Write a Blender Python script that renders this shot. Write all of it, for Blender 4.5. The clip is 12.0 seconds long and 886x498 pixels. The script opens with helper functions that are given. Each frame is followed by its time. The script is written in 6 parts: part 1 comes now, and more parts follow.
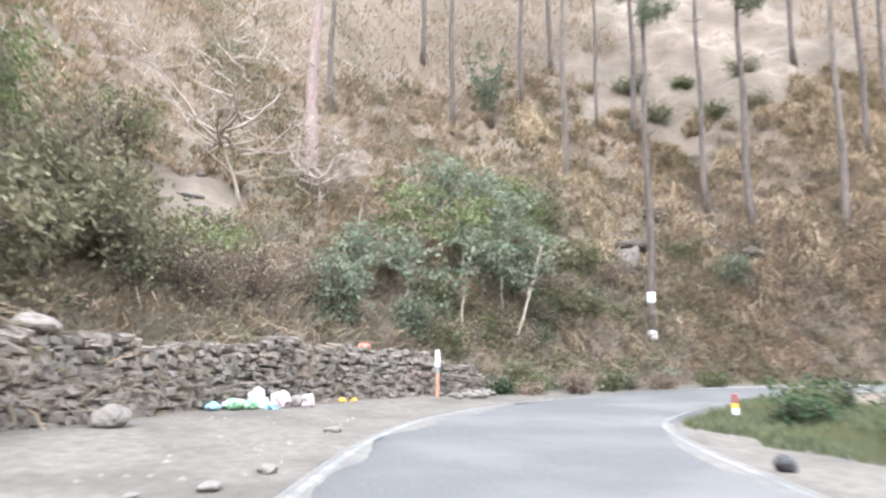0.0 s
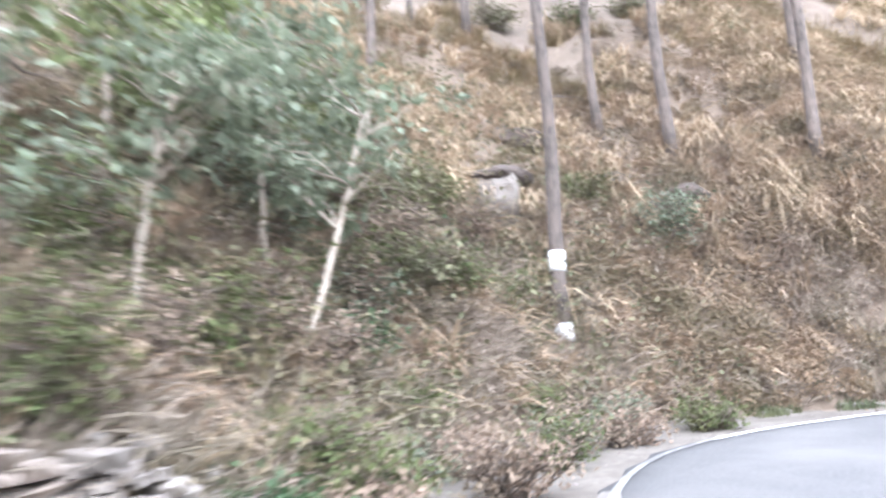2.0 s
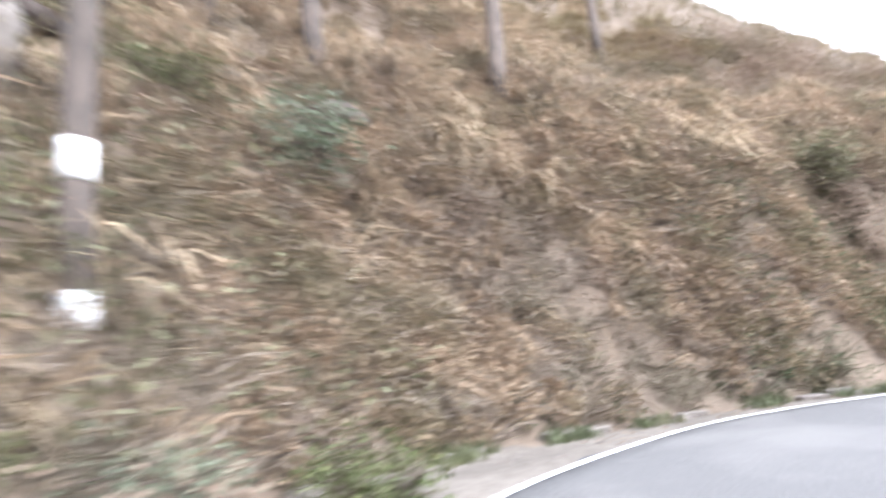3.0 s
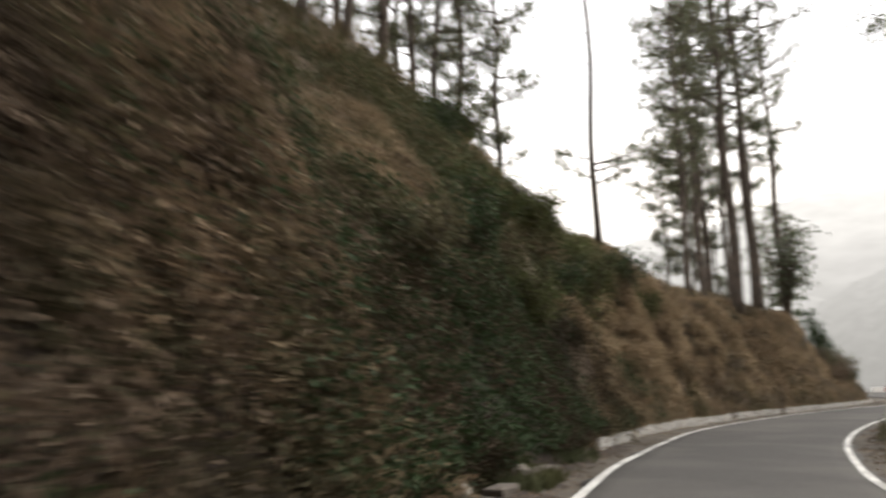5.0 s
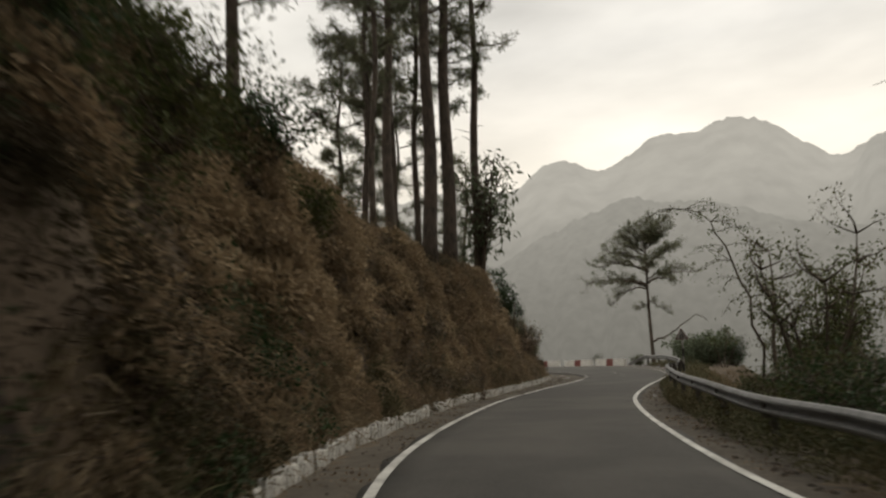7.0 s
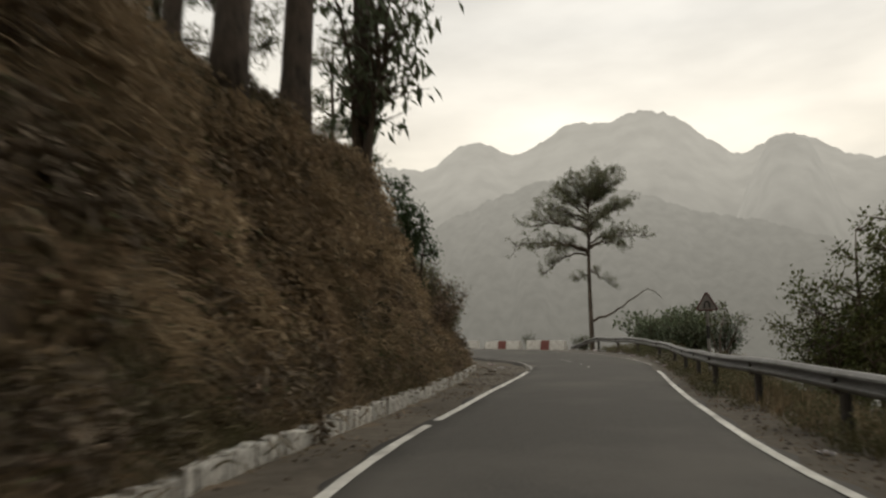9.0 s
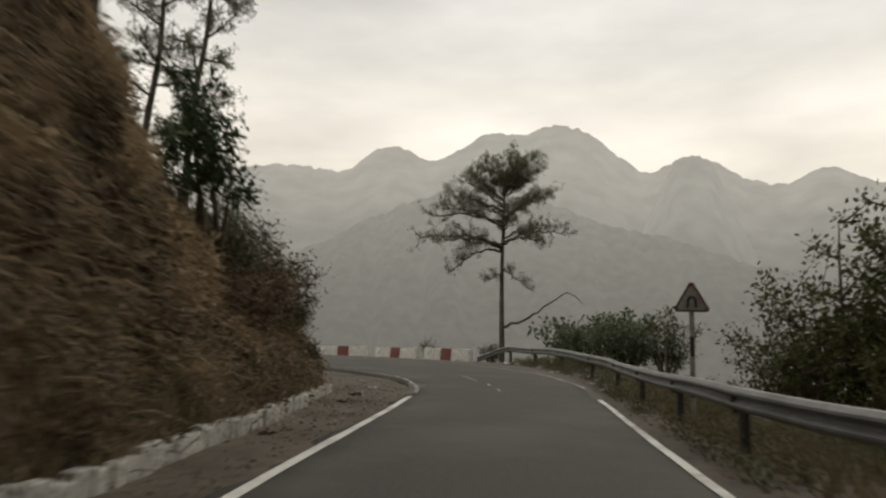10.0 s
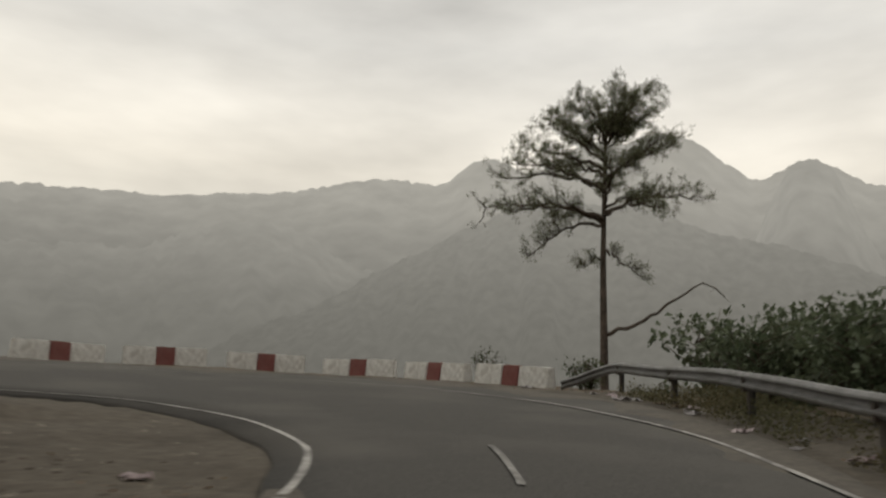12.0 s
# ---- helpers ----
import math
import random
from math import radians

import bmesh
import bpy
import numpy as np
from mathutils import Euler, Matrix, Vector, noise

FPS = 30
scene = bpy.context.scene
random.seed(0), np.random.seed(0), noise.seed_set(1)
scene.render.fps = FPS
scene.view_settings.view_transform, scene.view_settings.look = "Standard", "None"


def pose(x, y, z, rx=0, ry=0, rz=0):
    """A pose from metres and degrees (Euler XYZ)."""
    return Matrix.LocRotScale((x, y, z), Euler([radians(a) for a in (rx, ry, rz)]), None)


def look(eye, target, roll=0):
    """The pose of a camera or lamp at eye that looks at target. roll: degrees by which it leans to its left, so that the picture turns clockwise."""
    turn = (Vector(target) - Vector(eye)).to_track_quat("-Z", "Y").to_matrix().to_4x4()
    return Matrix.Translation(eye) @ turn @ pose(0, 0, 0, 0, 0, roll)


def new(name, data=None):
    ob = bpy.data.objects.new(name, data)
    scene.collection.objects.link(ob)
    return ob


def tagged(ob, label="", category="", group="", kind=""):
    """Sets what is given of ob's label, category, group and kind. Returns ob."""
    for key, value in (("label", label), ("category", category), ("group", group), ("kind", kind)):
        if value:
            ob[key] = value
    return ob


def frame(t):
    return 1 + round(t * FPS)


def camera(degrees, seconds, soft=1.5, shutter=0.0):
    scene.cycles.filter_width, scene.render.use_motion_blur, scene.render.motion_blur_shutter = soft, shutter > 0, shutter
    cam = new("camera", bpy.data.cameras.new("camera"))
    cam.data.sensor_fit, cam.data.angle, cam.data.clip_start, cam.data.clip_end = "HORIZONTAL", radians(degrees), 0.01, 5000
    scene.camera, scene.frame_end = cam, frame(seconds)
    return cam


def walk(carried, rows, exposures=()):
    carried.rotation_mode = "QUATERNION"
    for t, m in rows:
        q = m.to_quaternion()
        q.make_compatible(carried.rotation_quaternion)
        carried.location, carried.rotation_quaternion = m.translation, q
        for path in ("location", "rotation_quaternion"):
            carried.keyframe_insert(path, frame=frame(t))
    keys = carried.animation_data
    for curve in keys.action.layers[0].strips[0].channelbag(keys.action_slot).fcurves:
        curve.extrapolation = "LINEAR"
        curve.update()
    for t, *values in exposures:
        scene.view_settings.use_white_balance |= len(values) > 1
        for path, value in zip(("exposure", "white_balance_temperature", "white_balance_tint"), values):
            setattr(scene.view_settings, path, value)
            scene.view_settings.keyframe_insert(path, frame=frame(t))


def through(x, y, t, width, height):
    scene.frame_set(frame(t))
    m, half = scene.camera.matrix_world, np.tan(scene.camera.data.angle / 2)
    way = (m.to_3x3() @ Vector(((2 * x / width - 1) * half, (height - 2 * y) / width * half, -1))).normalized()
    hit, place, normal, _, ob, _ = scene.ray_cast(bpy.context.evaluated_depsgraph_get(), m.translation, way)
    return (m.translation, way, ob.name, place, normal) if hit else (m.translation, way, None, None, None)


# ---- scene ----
# ================= camera =================
cam = camera(63.0, 12.0, 2.3, 0.5)

PATH = [
    (0, (28.710, -11.502, 0.779), (26.764, -11.846, 1.087), 0.2),
    (0.5, (24.672, -12.523, 0.884), (22.733, -12.907, 1.189), 1.6),
    (1, (20.487, -13.273, 0.880), (18.534, -13.548, 1.207), 0.3),
    (1.5, (16.206, -13.625, 0.903), (14.244, -13.590, 1.288), -2.7),
    (2, (11.886, -13.245, 0.968), (9.948, -12.915, 1.336), -3.3),
    (2.5, (8.204, -12.042, 0.986), (6.383, -11.304, 1.362), -4.7),
    (2.7, (6.866, -11.374, 0.969), (5.119, -10.460, 1.310), -5.4),
    (3.15, (3.691, -8.896, 1.032), (2.289, -7.515, 1.386), -4.4),
    (3.6, (1.488, -5.905, 1.095), (0.552, -4.176, 1.463), -3.5),
    (4.05, (0.258, -2.399, 1.157), (-0.133, -0.475, 1.539), -2.5),
    (4.5, (0.000, 1.620, 1.220), (0.188, 3.572, 1.615), -1.5),
    (5, (0.780, 5.520, 1.280), (1.404, 7.372, 1.703), -0.1),
    (5.5, (2.512, 8.674, 1.296), (3.591, 10.323, 1.638), 0.3),
    (6, (4.512, 11.580, 1.443), (5.786, 13.071, 1.835), 0.8),
    (6.5, (6.375, 14.335, 1.554), (7.717, 15.766, 1.942), -0.4),
    (8.3, (16.570, 24.217, 1.702), (18.110, 25.451, 2.033), -0.3),
    (8.5, (17.942, 25.214, 1.769), (19.492, 26.431, 2.108), 0.1),
    (9, (21.459, 27.505, 1.908), (23.027, 28.712, 2.201), 0.2),
    (9.5, (25.173, 29.545, 2.087), (26.852, 30.582, 2.412), 2.9),
    (10, (29.184, 31.452, 2.181), (30.883, 32.460, 2.491), 1.9),
    (10.5, (32.758, 33.212, 2.255), (34.372, 34.340, 2.604), 4.2),
    (11, (36.255, 34.853, 2.388), (37.840, 36.009, 2.779), 4.8),
    (11.5, (39.569, 36.480, 2.565), (41.109, 37.693, 2.962), 2.7),
    (12, (42.847, 38.120, 2.583), (44.388, 39.349, 2.920), 2.7),
]
walk(cam, [(t, look(eye, target, roll)) for t, eye, target, roll in PATH],
     [(0, 3.73, 5380, 12), (1.2, 3.91, 5290, 14), (2.0, 4.19, 5180, 16), (2.7, 4.20, 5220, 17), (3.6, 3.4, 5900, 12), (4.5, 2.52, 6050, 14), (5.0, 1.70, 6450, 12), (5.5, 0.45, 6700, 10),
      (6.0, 0.08, 6700, 10), (6.5, 0.42, 6850, 9), (8.5, 0.46, 6950, 8), (9.2, 0.42, 6950, 8), (10.3, 0.30, 6850, 9), (12, 0.22, 6800, 8)])

# ================= light =================
SKY = bpy.data.worlds.new("sky")
scene.world = SKY
SKY.use_nodes = True


def make_sky():
    """An overcast sky: a clear-sky model veiled by cloud, paler and warmer near the horizon."""
    nt = SKY.node_tree
    nt.nodes.clear()
    N = nt.nodes.new
    L = nt.links.new
    out, bg, add = N("ShaderNodeOutputWorld"), N("ShaderNodeBackground"), N("ShaderNodeMix")
    sky = N("ShaderNodeTexSky")
    sky.sky_type, sky.sun_disc = "NISHITA", False
    sky.sun_elevation, sky.sun_rotation = radians(48), radians(96)
    tint = N("ShaderNodeMix")
    tint.data_type, tint.blend_type = "RGBA", "MULTIPLY"
    tint.inputs[0].default_value = 1.0
    L(sky.outputs[0], tint.inputs[6])
    tint.inputs[7].default_value = (0.07, 0.07, 0.07, 1)
    co = N("ShaderNodeTexCoord")
    sep = N("ShaderNodeSeparateXYZ")
    L(co.outputs["Generated"], sep.inputs[0])
    ramp = N("ShaderNodeValToRGB")
    el = ramp.color_ramp.elements
    el[0].position, el[0].color = 0.0, (0.60, 0.57, 0.50, 1)
    el[1].position, el[1].color = 0.75, (0.62, 0.61, 0.60, 1)
    e = el.new(0.26)
    e.color = (0.82, 0.77, 0.69, 1)
    e = el.new(0.42)
    e.color = (0.66, 0.645, 0.62, 1)
    L(sep.outputs[2], ramp.inputs[0])
    mp = N("ShaderNodeMapping")
    mp.inputs["Scale"].default_value = (1.0, 1.0, 3.2)
    L(co.outputs["Generated"], mp.inputs[0])
    nz = N("ShaderNodeTexNoise")
    nz.inputs["Scale"].default_value, nz.inputs["Detail"].default_value = 2.6, 5
    nz.inputs["Roughness"].default_value = 0.5
    L(mp.outputs[0], nz.inputs["Vector"])
    cr = N("ShaderNodeMapRange")
    cr.inputs[1].default_value, cr.inputs[2].default_value = 0.3, 0.7
    cr.inputs[3].default_value, cr.inputs[4].default_value = 0.76, 1.18
    L(nz.outputs[0], cr.inputs[0])
    mul = N("ShaderNodeMix")
    mul.data_type, mul.blend_type = "RGBA", "MULTIPLY"
    mul.inputs[0].default_value = 1.0
    L(ramp.outputs[0], mul.inputs[6])
    L(cr.outputs[0], mul.inputs[7])
    add.data_type, add.blend_type = "RGBA", "MIX"
    add.inputs[0].default_value = 0.93
    L(tint.outputs[2], add.inputs[6])
    L(mul.outputs[2], add.inputs[7])
    L(add.outputs[2], bg.inputs[0])
    bg.inputs[1].default_value = 1.0
    L(bg.outputs[0], out.inputs[0])


make_sky()
sun = new("sun", bpy.data.lights.new("sun", "SUN"))
sun.data.energy, sun.data.angle, sun.data.color = 0.6, radians(30), (1.0, 0.95, 0.88)
sun.matrix_world = look((0, 0, 58), (-52, 5.5, 0))


# ================= materials =================
def rgb(*c):
    return (c[0], c[1], c[2], 1.0)


def make_mat(name, a, b, scale=4.0, rough=0.9, bump=0.3, patch=None, patch_scale=0.4, patch_amount=0.6, vary="", stretch=(1, 1, 1),
             metal=0.0, through=0.0, bump_size=0.02, spec=0.3):
    """A procedural surface: fine grain between the colours a and b, larger patches of a third colour, relief, and a change
    from piece to piece (vary: object or island)."""
    m = bpy.data.materials.new(name)
    m.use_nodes = True
    nt = m.node_tree
    N, L = nt.nodes.new, nt.links.new
    bs = nt.nodes["Principled BSDF"]
    bs.inputs["Roughness"].default_value, bs.inputs["Metallic"].default_value = rough, metal
    bs.inputs["Specular IOR Level"].default_value = spec
    co, mp = N("ShaderNodeTexCoord"), N("ShaderNodeMapping")
    mp.inputs["Scale"].default_value = stretch
    L(co.outputs["Object"], mp.inputs[0])
    n1 = N("ShaderNodeTexNoise")
    n1.inputs["Scale"].default_value, n1.inputs["Detail"].default_value, n1.inputs["Roughness"].default_value = scale, 6, 0.65
    L(mp.outputs[0], n1.inputs["Vector"])
    r1 = N("ShaderNodeMapRange")
    r1.inputs[1].default_value, r1.inputs[2].default_value = 0.32, 0.68
    L(n1.outputs[0], r1.inputs[0])
    mix = N("ShaderNodeMix")
    mix.data_type = "RGBA"
    mix.inputs[6].default_value, mix.inputs[7].default_value = rgb(*a), rgb(*b)
    L(r1.outputs[0], mix.inputs[0])
    last = mix.outputs[2]
    if patch:
        n2 = N("ShaderNodeTexNoise")
        n2.inputs["Scale"].default_value, n2.inputs["Detail"].default_value = patch_scale, 4
        L(co.outputs["Object"], n2.inputs["Vector"])
        r2 = N("ShaderNodeMapRange")
        r2.inputs[1].default_value, r2.inputs[2].default_value, r2.inputs[4].default_value = 0.45, 0.65, patch_amount
        L(n2.outputs[0], r2.inputs[0])
        mx = N("ShaderNodeMix")
        mx.data_type = "RGBA"
        mx.inputs[7].default_value = rgb(*patch)
        L(last, mx.inputs[6])
        L(r2.outputs[0], mx.inputs[0])
        last = mx.outputs[2]
    if vary:
        src = N("ShaderNodeObjectInfo").outputs["Random"] if vary == "object" else N("ShaderNodeNewGeometry").outputs["Random Per Island"]
        r3 = N("ShaderNodeMapRange")
        r3.inputs[3].default_value, r3.inputs[4].default_value = 0.82, 1.18
        L(src, r3.inputs[0])
        mv = N("ShaderNodeMix")
        mv.data_type, mv.blend_type = "RGBA", "MULTIPLY"
        mv.inputs[0].default_value = 1.0
        L(last, mv.inputs[6])
        L(r3.outputs[0], mv.inputs[7])
        last = mv.outputs[2]
    L(last, bs.inputs["Base Color"])
    if bump:
        bp = N("ShaderNodeBump")
        bp.inputs["Strength"].default_value, bp.inputs["Distance"].default_value = bump, bump_size
        L(n1.outputs[0], bp.inputs["Height"])
        L(bp.outputs[0], bs.inputs["Normal"])
    if through:
        tr, ms = N("ShaderNodeBsdfTranslucent"), N("ShaderNodeMixShader")
        L(last, tr.inputs[0])
        ms.inputs[0].default_value = through
        L(bs.outputs[0], ms.inputs[1])
        L(tr.outputs[0], ms.inputs[2])
        L(ms.outputs[0], nt.nodes["Material Output"].inputs[0])
    return m


ASPHALT = make_mat("asphalt", (0.047, 0.0445, 0.0400), (0.083, 0.0780, 0.0700), 26, 0.92, 0.4, (0.108, 0.100, 0.088), 0.38, 0.6, bump_size=0.01)
FADED_LINE = make_mat("faded_line", (0.15, 0.145, 0.135), (0.36, 0.35, 0.325), 7, 0.75, 0.1, (0.09, 0.086, 0.08), 2.0, 0.8)
RUBBED_LINE = make_mat("rubbed_line", (0.085, 0.081, 0.074), (0.190, 0.182, 0.166), 5, 0.85, 0.1, (0.080, 0.074, 0.065), 1.2, 0.9)
WORN_LINE = make_mat("worn_line", (0.26, 0.25, 0.23), (0.50, 0.485, 0.45), 7, 0.75, 0.1, (0.10, 0.095, 0.088), 1.6, 0.8)
LINE_PAINT = make_mat("line_paint", (0.50, 0.49, 0.45), (0.70, 0.69, 0.64), 9, 0.7, 0.1, (0.22, 0.21, 0.19), 1.3, 0.7)
EARTH = make_mat("earth", (0.072, 0.054, 0.037), (0.138, 0.104, 0.071), 3.2, 0.95, 0.7, (0.118, 0.090, 0.063), 0.16, 0.6, bump_size=0.06)
DIRT = make_mat("dirt", (0.066, 0.056, 0.043), (0.122, 0.104, 0.081), 5, 0.95, 0.5, (0.046, 0.038, 0.028), 0.6, 0.6, bump_size=0.03)
BARE_EARTH = make_mat("bare_earth", (0.088, 0.066, 0.046), (0.168, 0.133, 0.096), 1.1, 0.95, 0.9, (0.072, 0.055, 0.036), 0.55, 0.85, bump_size=0.1)
DRY_GRASS = make_mat("dry_grass", (0.142, 0.110, 0.069), (0.320, 0.252, 0.164), 2.2, 0.9, 0, (0.070, 0.074, 0.034), 0.6, 0.8, "island", through=0.25, spec=0.1)
STRAW = make_mat("straw_grass", (0.290, 0.218, 0.135), (0.500, 0.392, 0.255), 1.2, 0.9, 0, (0.154, 0.112, 0.070), 0.3, 0.6, "island", through=0.25, spec=0.1)
BRACKEN = make_mat("bracken", (0.208, 0.150, 0.096), (0.365, 0.276, 0.180), 1.6, 0.9, 0, (0.130, 0.112, 0.064), 0.75, 0.8, "island", through=0.3, spec=0.1)
# soil of the clods; its dark tone also paints shade at bank foot and ledges
SOIL = make_mat("soil_and_shade", (0.024, 0.019, 0.014), (0.056, 0.043, 0.032), 5, 0.95, 0.8, (0.07, 0.05, 0.036), 0.8, 0.5, bump_size=0.05)
DUST = make_mat("road_dust", (0.078, 0.069, 0.057), (0.134, 0.119, 0.099), 9, 0.95, 0.4, (0.070, 0.064, 0.056), 1.2, 0.6, bump_size=0.01)
GREEN_LEAF = make_mat("green_leaf", (0.070, 0.092, 0.053), (0.142, 0.170, 0.100), 3, 0.6, 0, (0.10, 0.100, 0.06), 0.8, 0.5, "island", through=0.3, spec=0.3)
CREAM_ROCK = make_mat("cream_rock", (0.105, 0.090, 0.073), (0.165, 0.144, 0.120), 4, 0.92, 0.6, (0.075, 0.06, 0.045), 1.4, 0.6, bump_size=0.05)
DULL_FACE = make_mat("dusty_white", (0.20, 0.19, 0.175), (0.29, 0.275, 0.25), 9, 0.8, 0.2, (0.15, 0.125, 0.105), 4.0, 0.6)
SIGN_RED = make_mat("faded_red", (0.075, 0.022, 0.020), (0.12, 0.040, 0.034), 8, 0.7, 0.2, (0.085, 0.06, 0.05), 3.0, 0.6)
BROWN_LEAF = make_mat("dead_leaf", (0.140, 0.102, 0.070), (0.28, 0.212, 0.154), 2.5, 0.9, 0, (0.09, 0.085, 0.05), 0.6, 0.6, "island", through=0.25, spec=0.1)
GREEN_GRASS = make_mat("green_grass", (0.062, 0.073, 0.036), (0.110, 0.119, 0.062), 2.5, 0.85, 0, (0.11, 0.10, 0.04), 0.5, 0.5, "island", through=0.3, spec=0.2)
DUSTY_SCRUB = make_mat("dusty_scrub_leaf", (0.080, 0.082, 0.044), (0.165, 0.155, 0.088), 1.6, 0.8, 0, (0.150, 0.115, 0.065), 0.4, 0.6, "island", through=0.25, spec=0.15)
YELLOW_GRASS = make_mat("yellow_grass", (0.150, 0.122, 0.064), (0.255, 0.205, 0.115), 2.0, 0.9, 0, (0.190, 0.128, 0.078), 0.5, 0.6, "island", through=0.3, spec=0.1)
SCRUB = make_mat("scrub_leaf", (0.042, 0.056, 0.025), (0.095, 0.111, 0.048), 1.6, 0.75, 0, (0.119, 0.092, 0.049), 0.3, 0.6, "island", through=0.25, spec=0.25)
DARK_SCRUB = make_mat("dark_scrub_leaf", (0.038, 0.042, 0.019), (0.092, 0.096, 0.042), 1.6, 0.75, 0, (0.105, 0.074, 0.044), 0.6, 0.75, "island", through=0.25, spec=0.2)
# brown scrub, darkened to carry the shade at the bank's foot
BROWN_SCRUB = make_mat("withered_scrub", (0.038, 0.028, 0.019), (0.084, 0.062, 0.042), 1.8, 0.85, 0, (0.070, 0.068, 0.034), 0.5, 0.6, "island", through=0.25, spec=0.1)
DEAD_BRUSH = make_mat("dead_brush", (0.125, 0.100, 0.073), (0.260, 0.212, 0.160), 2.5, 0.95, 0, (0.085, 0.080, 0.045), 0.6, 0.65, "island", spec=0.1)
DARK_LEAF = make_mat("dark_leaf", (0.023, 0.042, 0.017), (0.058, 0.091, 0.036), 3, 0.6, 0, (0.046, 0.058, 0.026), 0.8, 0.5, "island", through=0.25, spec=0.15)
GREY_LEAF = make_mat("grey_green_leaf", (0.095, 0.112, 0.074), (0.205, 0.218, 0.142), 3, 0.65, 0, (0.085, 0.105, 0.050), 0.8, 0.6, "island", through=0.4, spec=0.2)
FRESH_LEAF = make_mat("fresh_leaf", (0.085, 0.108, 0.040), (0.155, 0.170, 0.070), 3, 0.65, 0, (0.17, 0.145, 0.07), 0.8, 0.4, "island", through=0.3, spec=0.15)
OLIVE_LEAF = make_mat("olive_leaf", (0.050, 0.062, 0.022), (0.10, 0.115, 0.042), 3, 0.7, 0, (0.10, 0.078, 0.036), 0.7, 0.5, "island", through=0.25, spec=0.15)
NEEDLE = make_mat("pine_needle", (0.088, 0.100, 0.062), (0.180, 0.190, 0.118), 4, 0.8, 0, (0.150, 0.126, 0.074), 0.9, 0.4, "island", through=0.3, spec=0.15)
BARK = make_mat("pine_bark", (0.042, 0.035, 0.028), (0.118, 0.096, 0.077), 9, 0.95, 0.9, (0.150, 0.115, 0.090), 1.6, 0.5, "object", (1, 1, 0.35), bump_size=0.04)
PALE_BARK = make_mat("pale_bark", (0.20, 0.165, 0.12), (0.36, 0.31, 0.24), 8, 0.9, 0.5, (0.14, 0.11, 0.08), 2, 0.6, stretch=(1, 1, 0.4))
GREY_TWIG = make_mat("grey_twig_bark", (0.22, 0.178, 0.138), (0.37, 0.308, 0.245), 8, 0.9, 0.4, (0.20, 0.155, 0.115), 2, 0.5)
PINK_BARK = make_mat("pink_pine_bark", (0.125, 0.088, 0.072), (0.250, 0.185, 0.155), 9, 0.95, 0.9, (0.17, 0.13, 0.11), 1.6, 0.5, "", (1, 1, 0.35), bump_size=0.04)
TWIG = make_mat("twig_bark", (0.055, 0.042, 0.030), (0.115, 0.09, 0.065), 12, 0.95, 0.4, None)
STONE = make_mat("wall_stone", (0.108, 0.093, 0.075), (0.182, 0.159, 0.130), 7, 0.92, 0.7, (0.180, 0.130, 0.090), 1.1, 0.5, "object", bump_size=0.03)
STONE_COURSE = make_mat("course_stone", (0.108, 0.093, 0.075), (0.182, 0.159, 0.130), 7, 0.92, 0.7, (0.180, 0.130, 0.090), 1.1, 0.5, "island", bump_size=0.03)
PALE_STONE = make_mat("pale_stone", (0.216, 0.191, 0.151), (0.331, 0.302, 0.252), 5, 0.9, 0.6, (0.158, 0.130, 0.101), 1.2, 0.5, "object", bump_size=0.03)
LIME = make_mat("lime_wash", (0.46, 0.45, 0.41), (0.68, 0.67, 0.62), 6, 0.88, 0.6, (0.16, 0.14, 0.11), 2.8, 0.7, "object")
RED_PAINT = make_mat("red_paint", (0.165, 0.055, 0.049), (0.230, 0.088, 0.077), 4, 0.75, 0.3, (0.150, 0.090, 0.075), 1.6, 0.5)
BLACK_PAINT = make_mat("black_paint", (0.018, 0.018, 0.018), (0.035, 0.033, 0.03), 6, 0.7, 0.2)
WHITE_PAINT = make_mat("white_paint", (0.58, 0.57, 0.53), (0.72, 0.71, 0.67), 5, 0.7, 0.2, (0.36, 0.33, 0.28), 2.5, 0.5)
BLOCK_WHITE = make_mat("dirty_whitewash", (0.52, 0.51, 0.475), (0.74, 0.73, 0.69), 5, 0.85, 0.4, (0.32, 0.29, 0.25), 4.5, 0.5)
YELLOW_PAINT = make_mat("yellow_paint", (0.55, 0.30, 0.03), (0.65, 0.38, 0.05), 6, 0.7, 0.2)
RUST_PAINT = make_mat("rust_paint", (0.24, 0.13, 0.08), (0.34, 0.20, 0.13), 5, 0.8, 0.3, (0.25, 0.14, 0.09), 2.5, 0.5)
ZINC = make_mat("zinc_steel", (0.15, 0.15, 0.146), (0.26, 0.258, 0.25), 7, 0.6, 0.2, (0.12, 0.112, 0.10), 1.4, 0.6, metal=0.3, spec=0.4)
POST_STEEL = make_mat("post_steel", (0.05, 0.048, 0.045), (0.10, 0.096, 0.09), 8, 0.7, 0.2, (0.08, 0.055, 0.04), 2, 0.6, metal=0.2)
PLASTIC_WHITE = make_mat("white_plastic", (0.26, 0.25, 0.25), (0.42, 0.40, 0.39), 9, 0.45, 0.3)
PLASTIC_PINK = make_mat("pink_plastic", (0.33, 0.27, 0.27), (0.46, 0.38, 0.38), 9, 0.45, 0.3)
PLASTIC_GREEN = make_mat("green_plastic", (0.12, 0.24, 0.12), (0.22, 0.34, 0.20), 9, 0.45, 0.3)
PLASTIC_BLUE = make_mat("blue_plastic", (0.14, 0.28, 0.30), (0.28, 0.40, 0.42), 9, 0.45, 0.3)
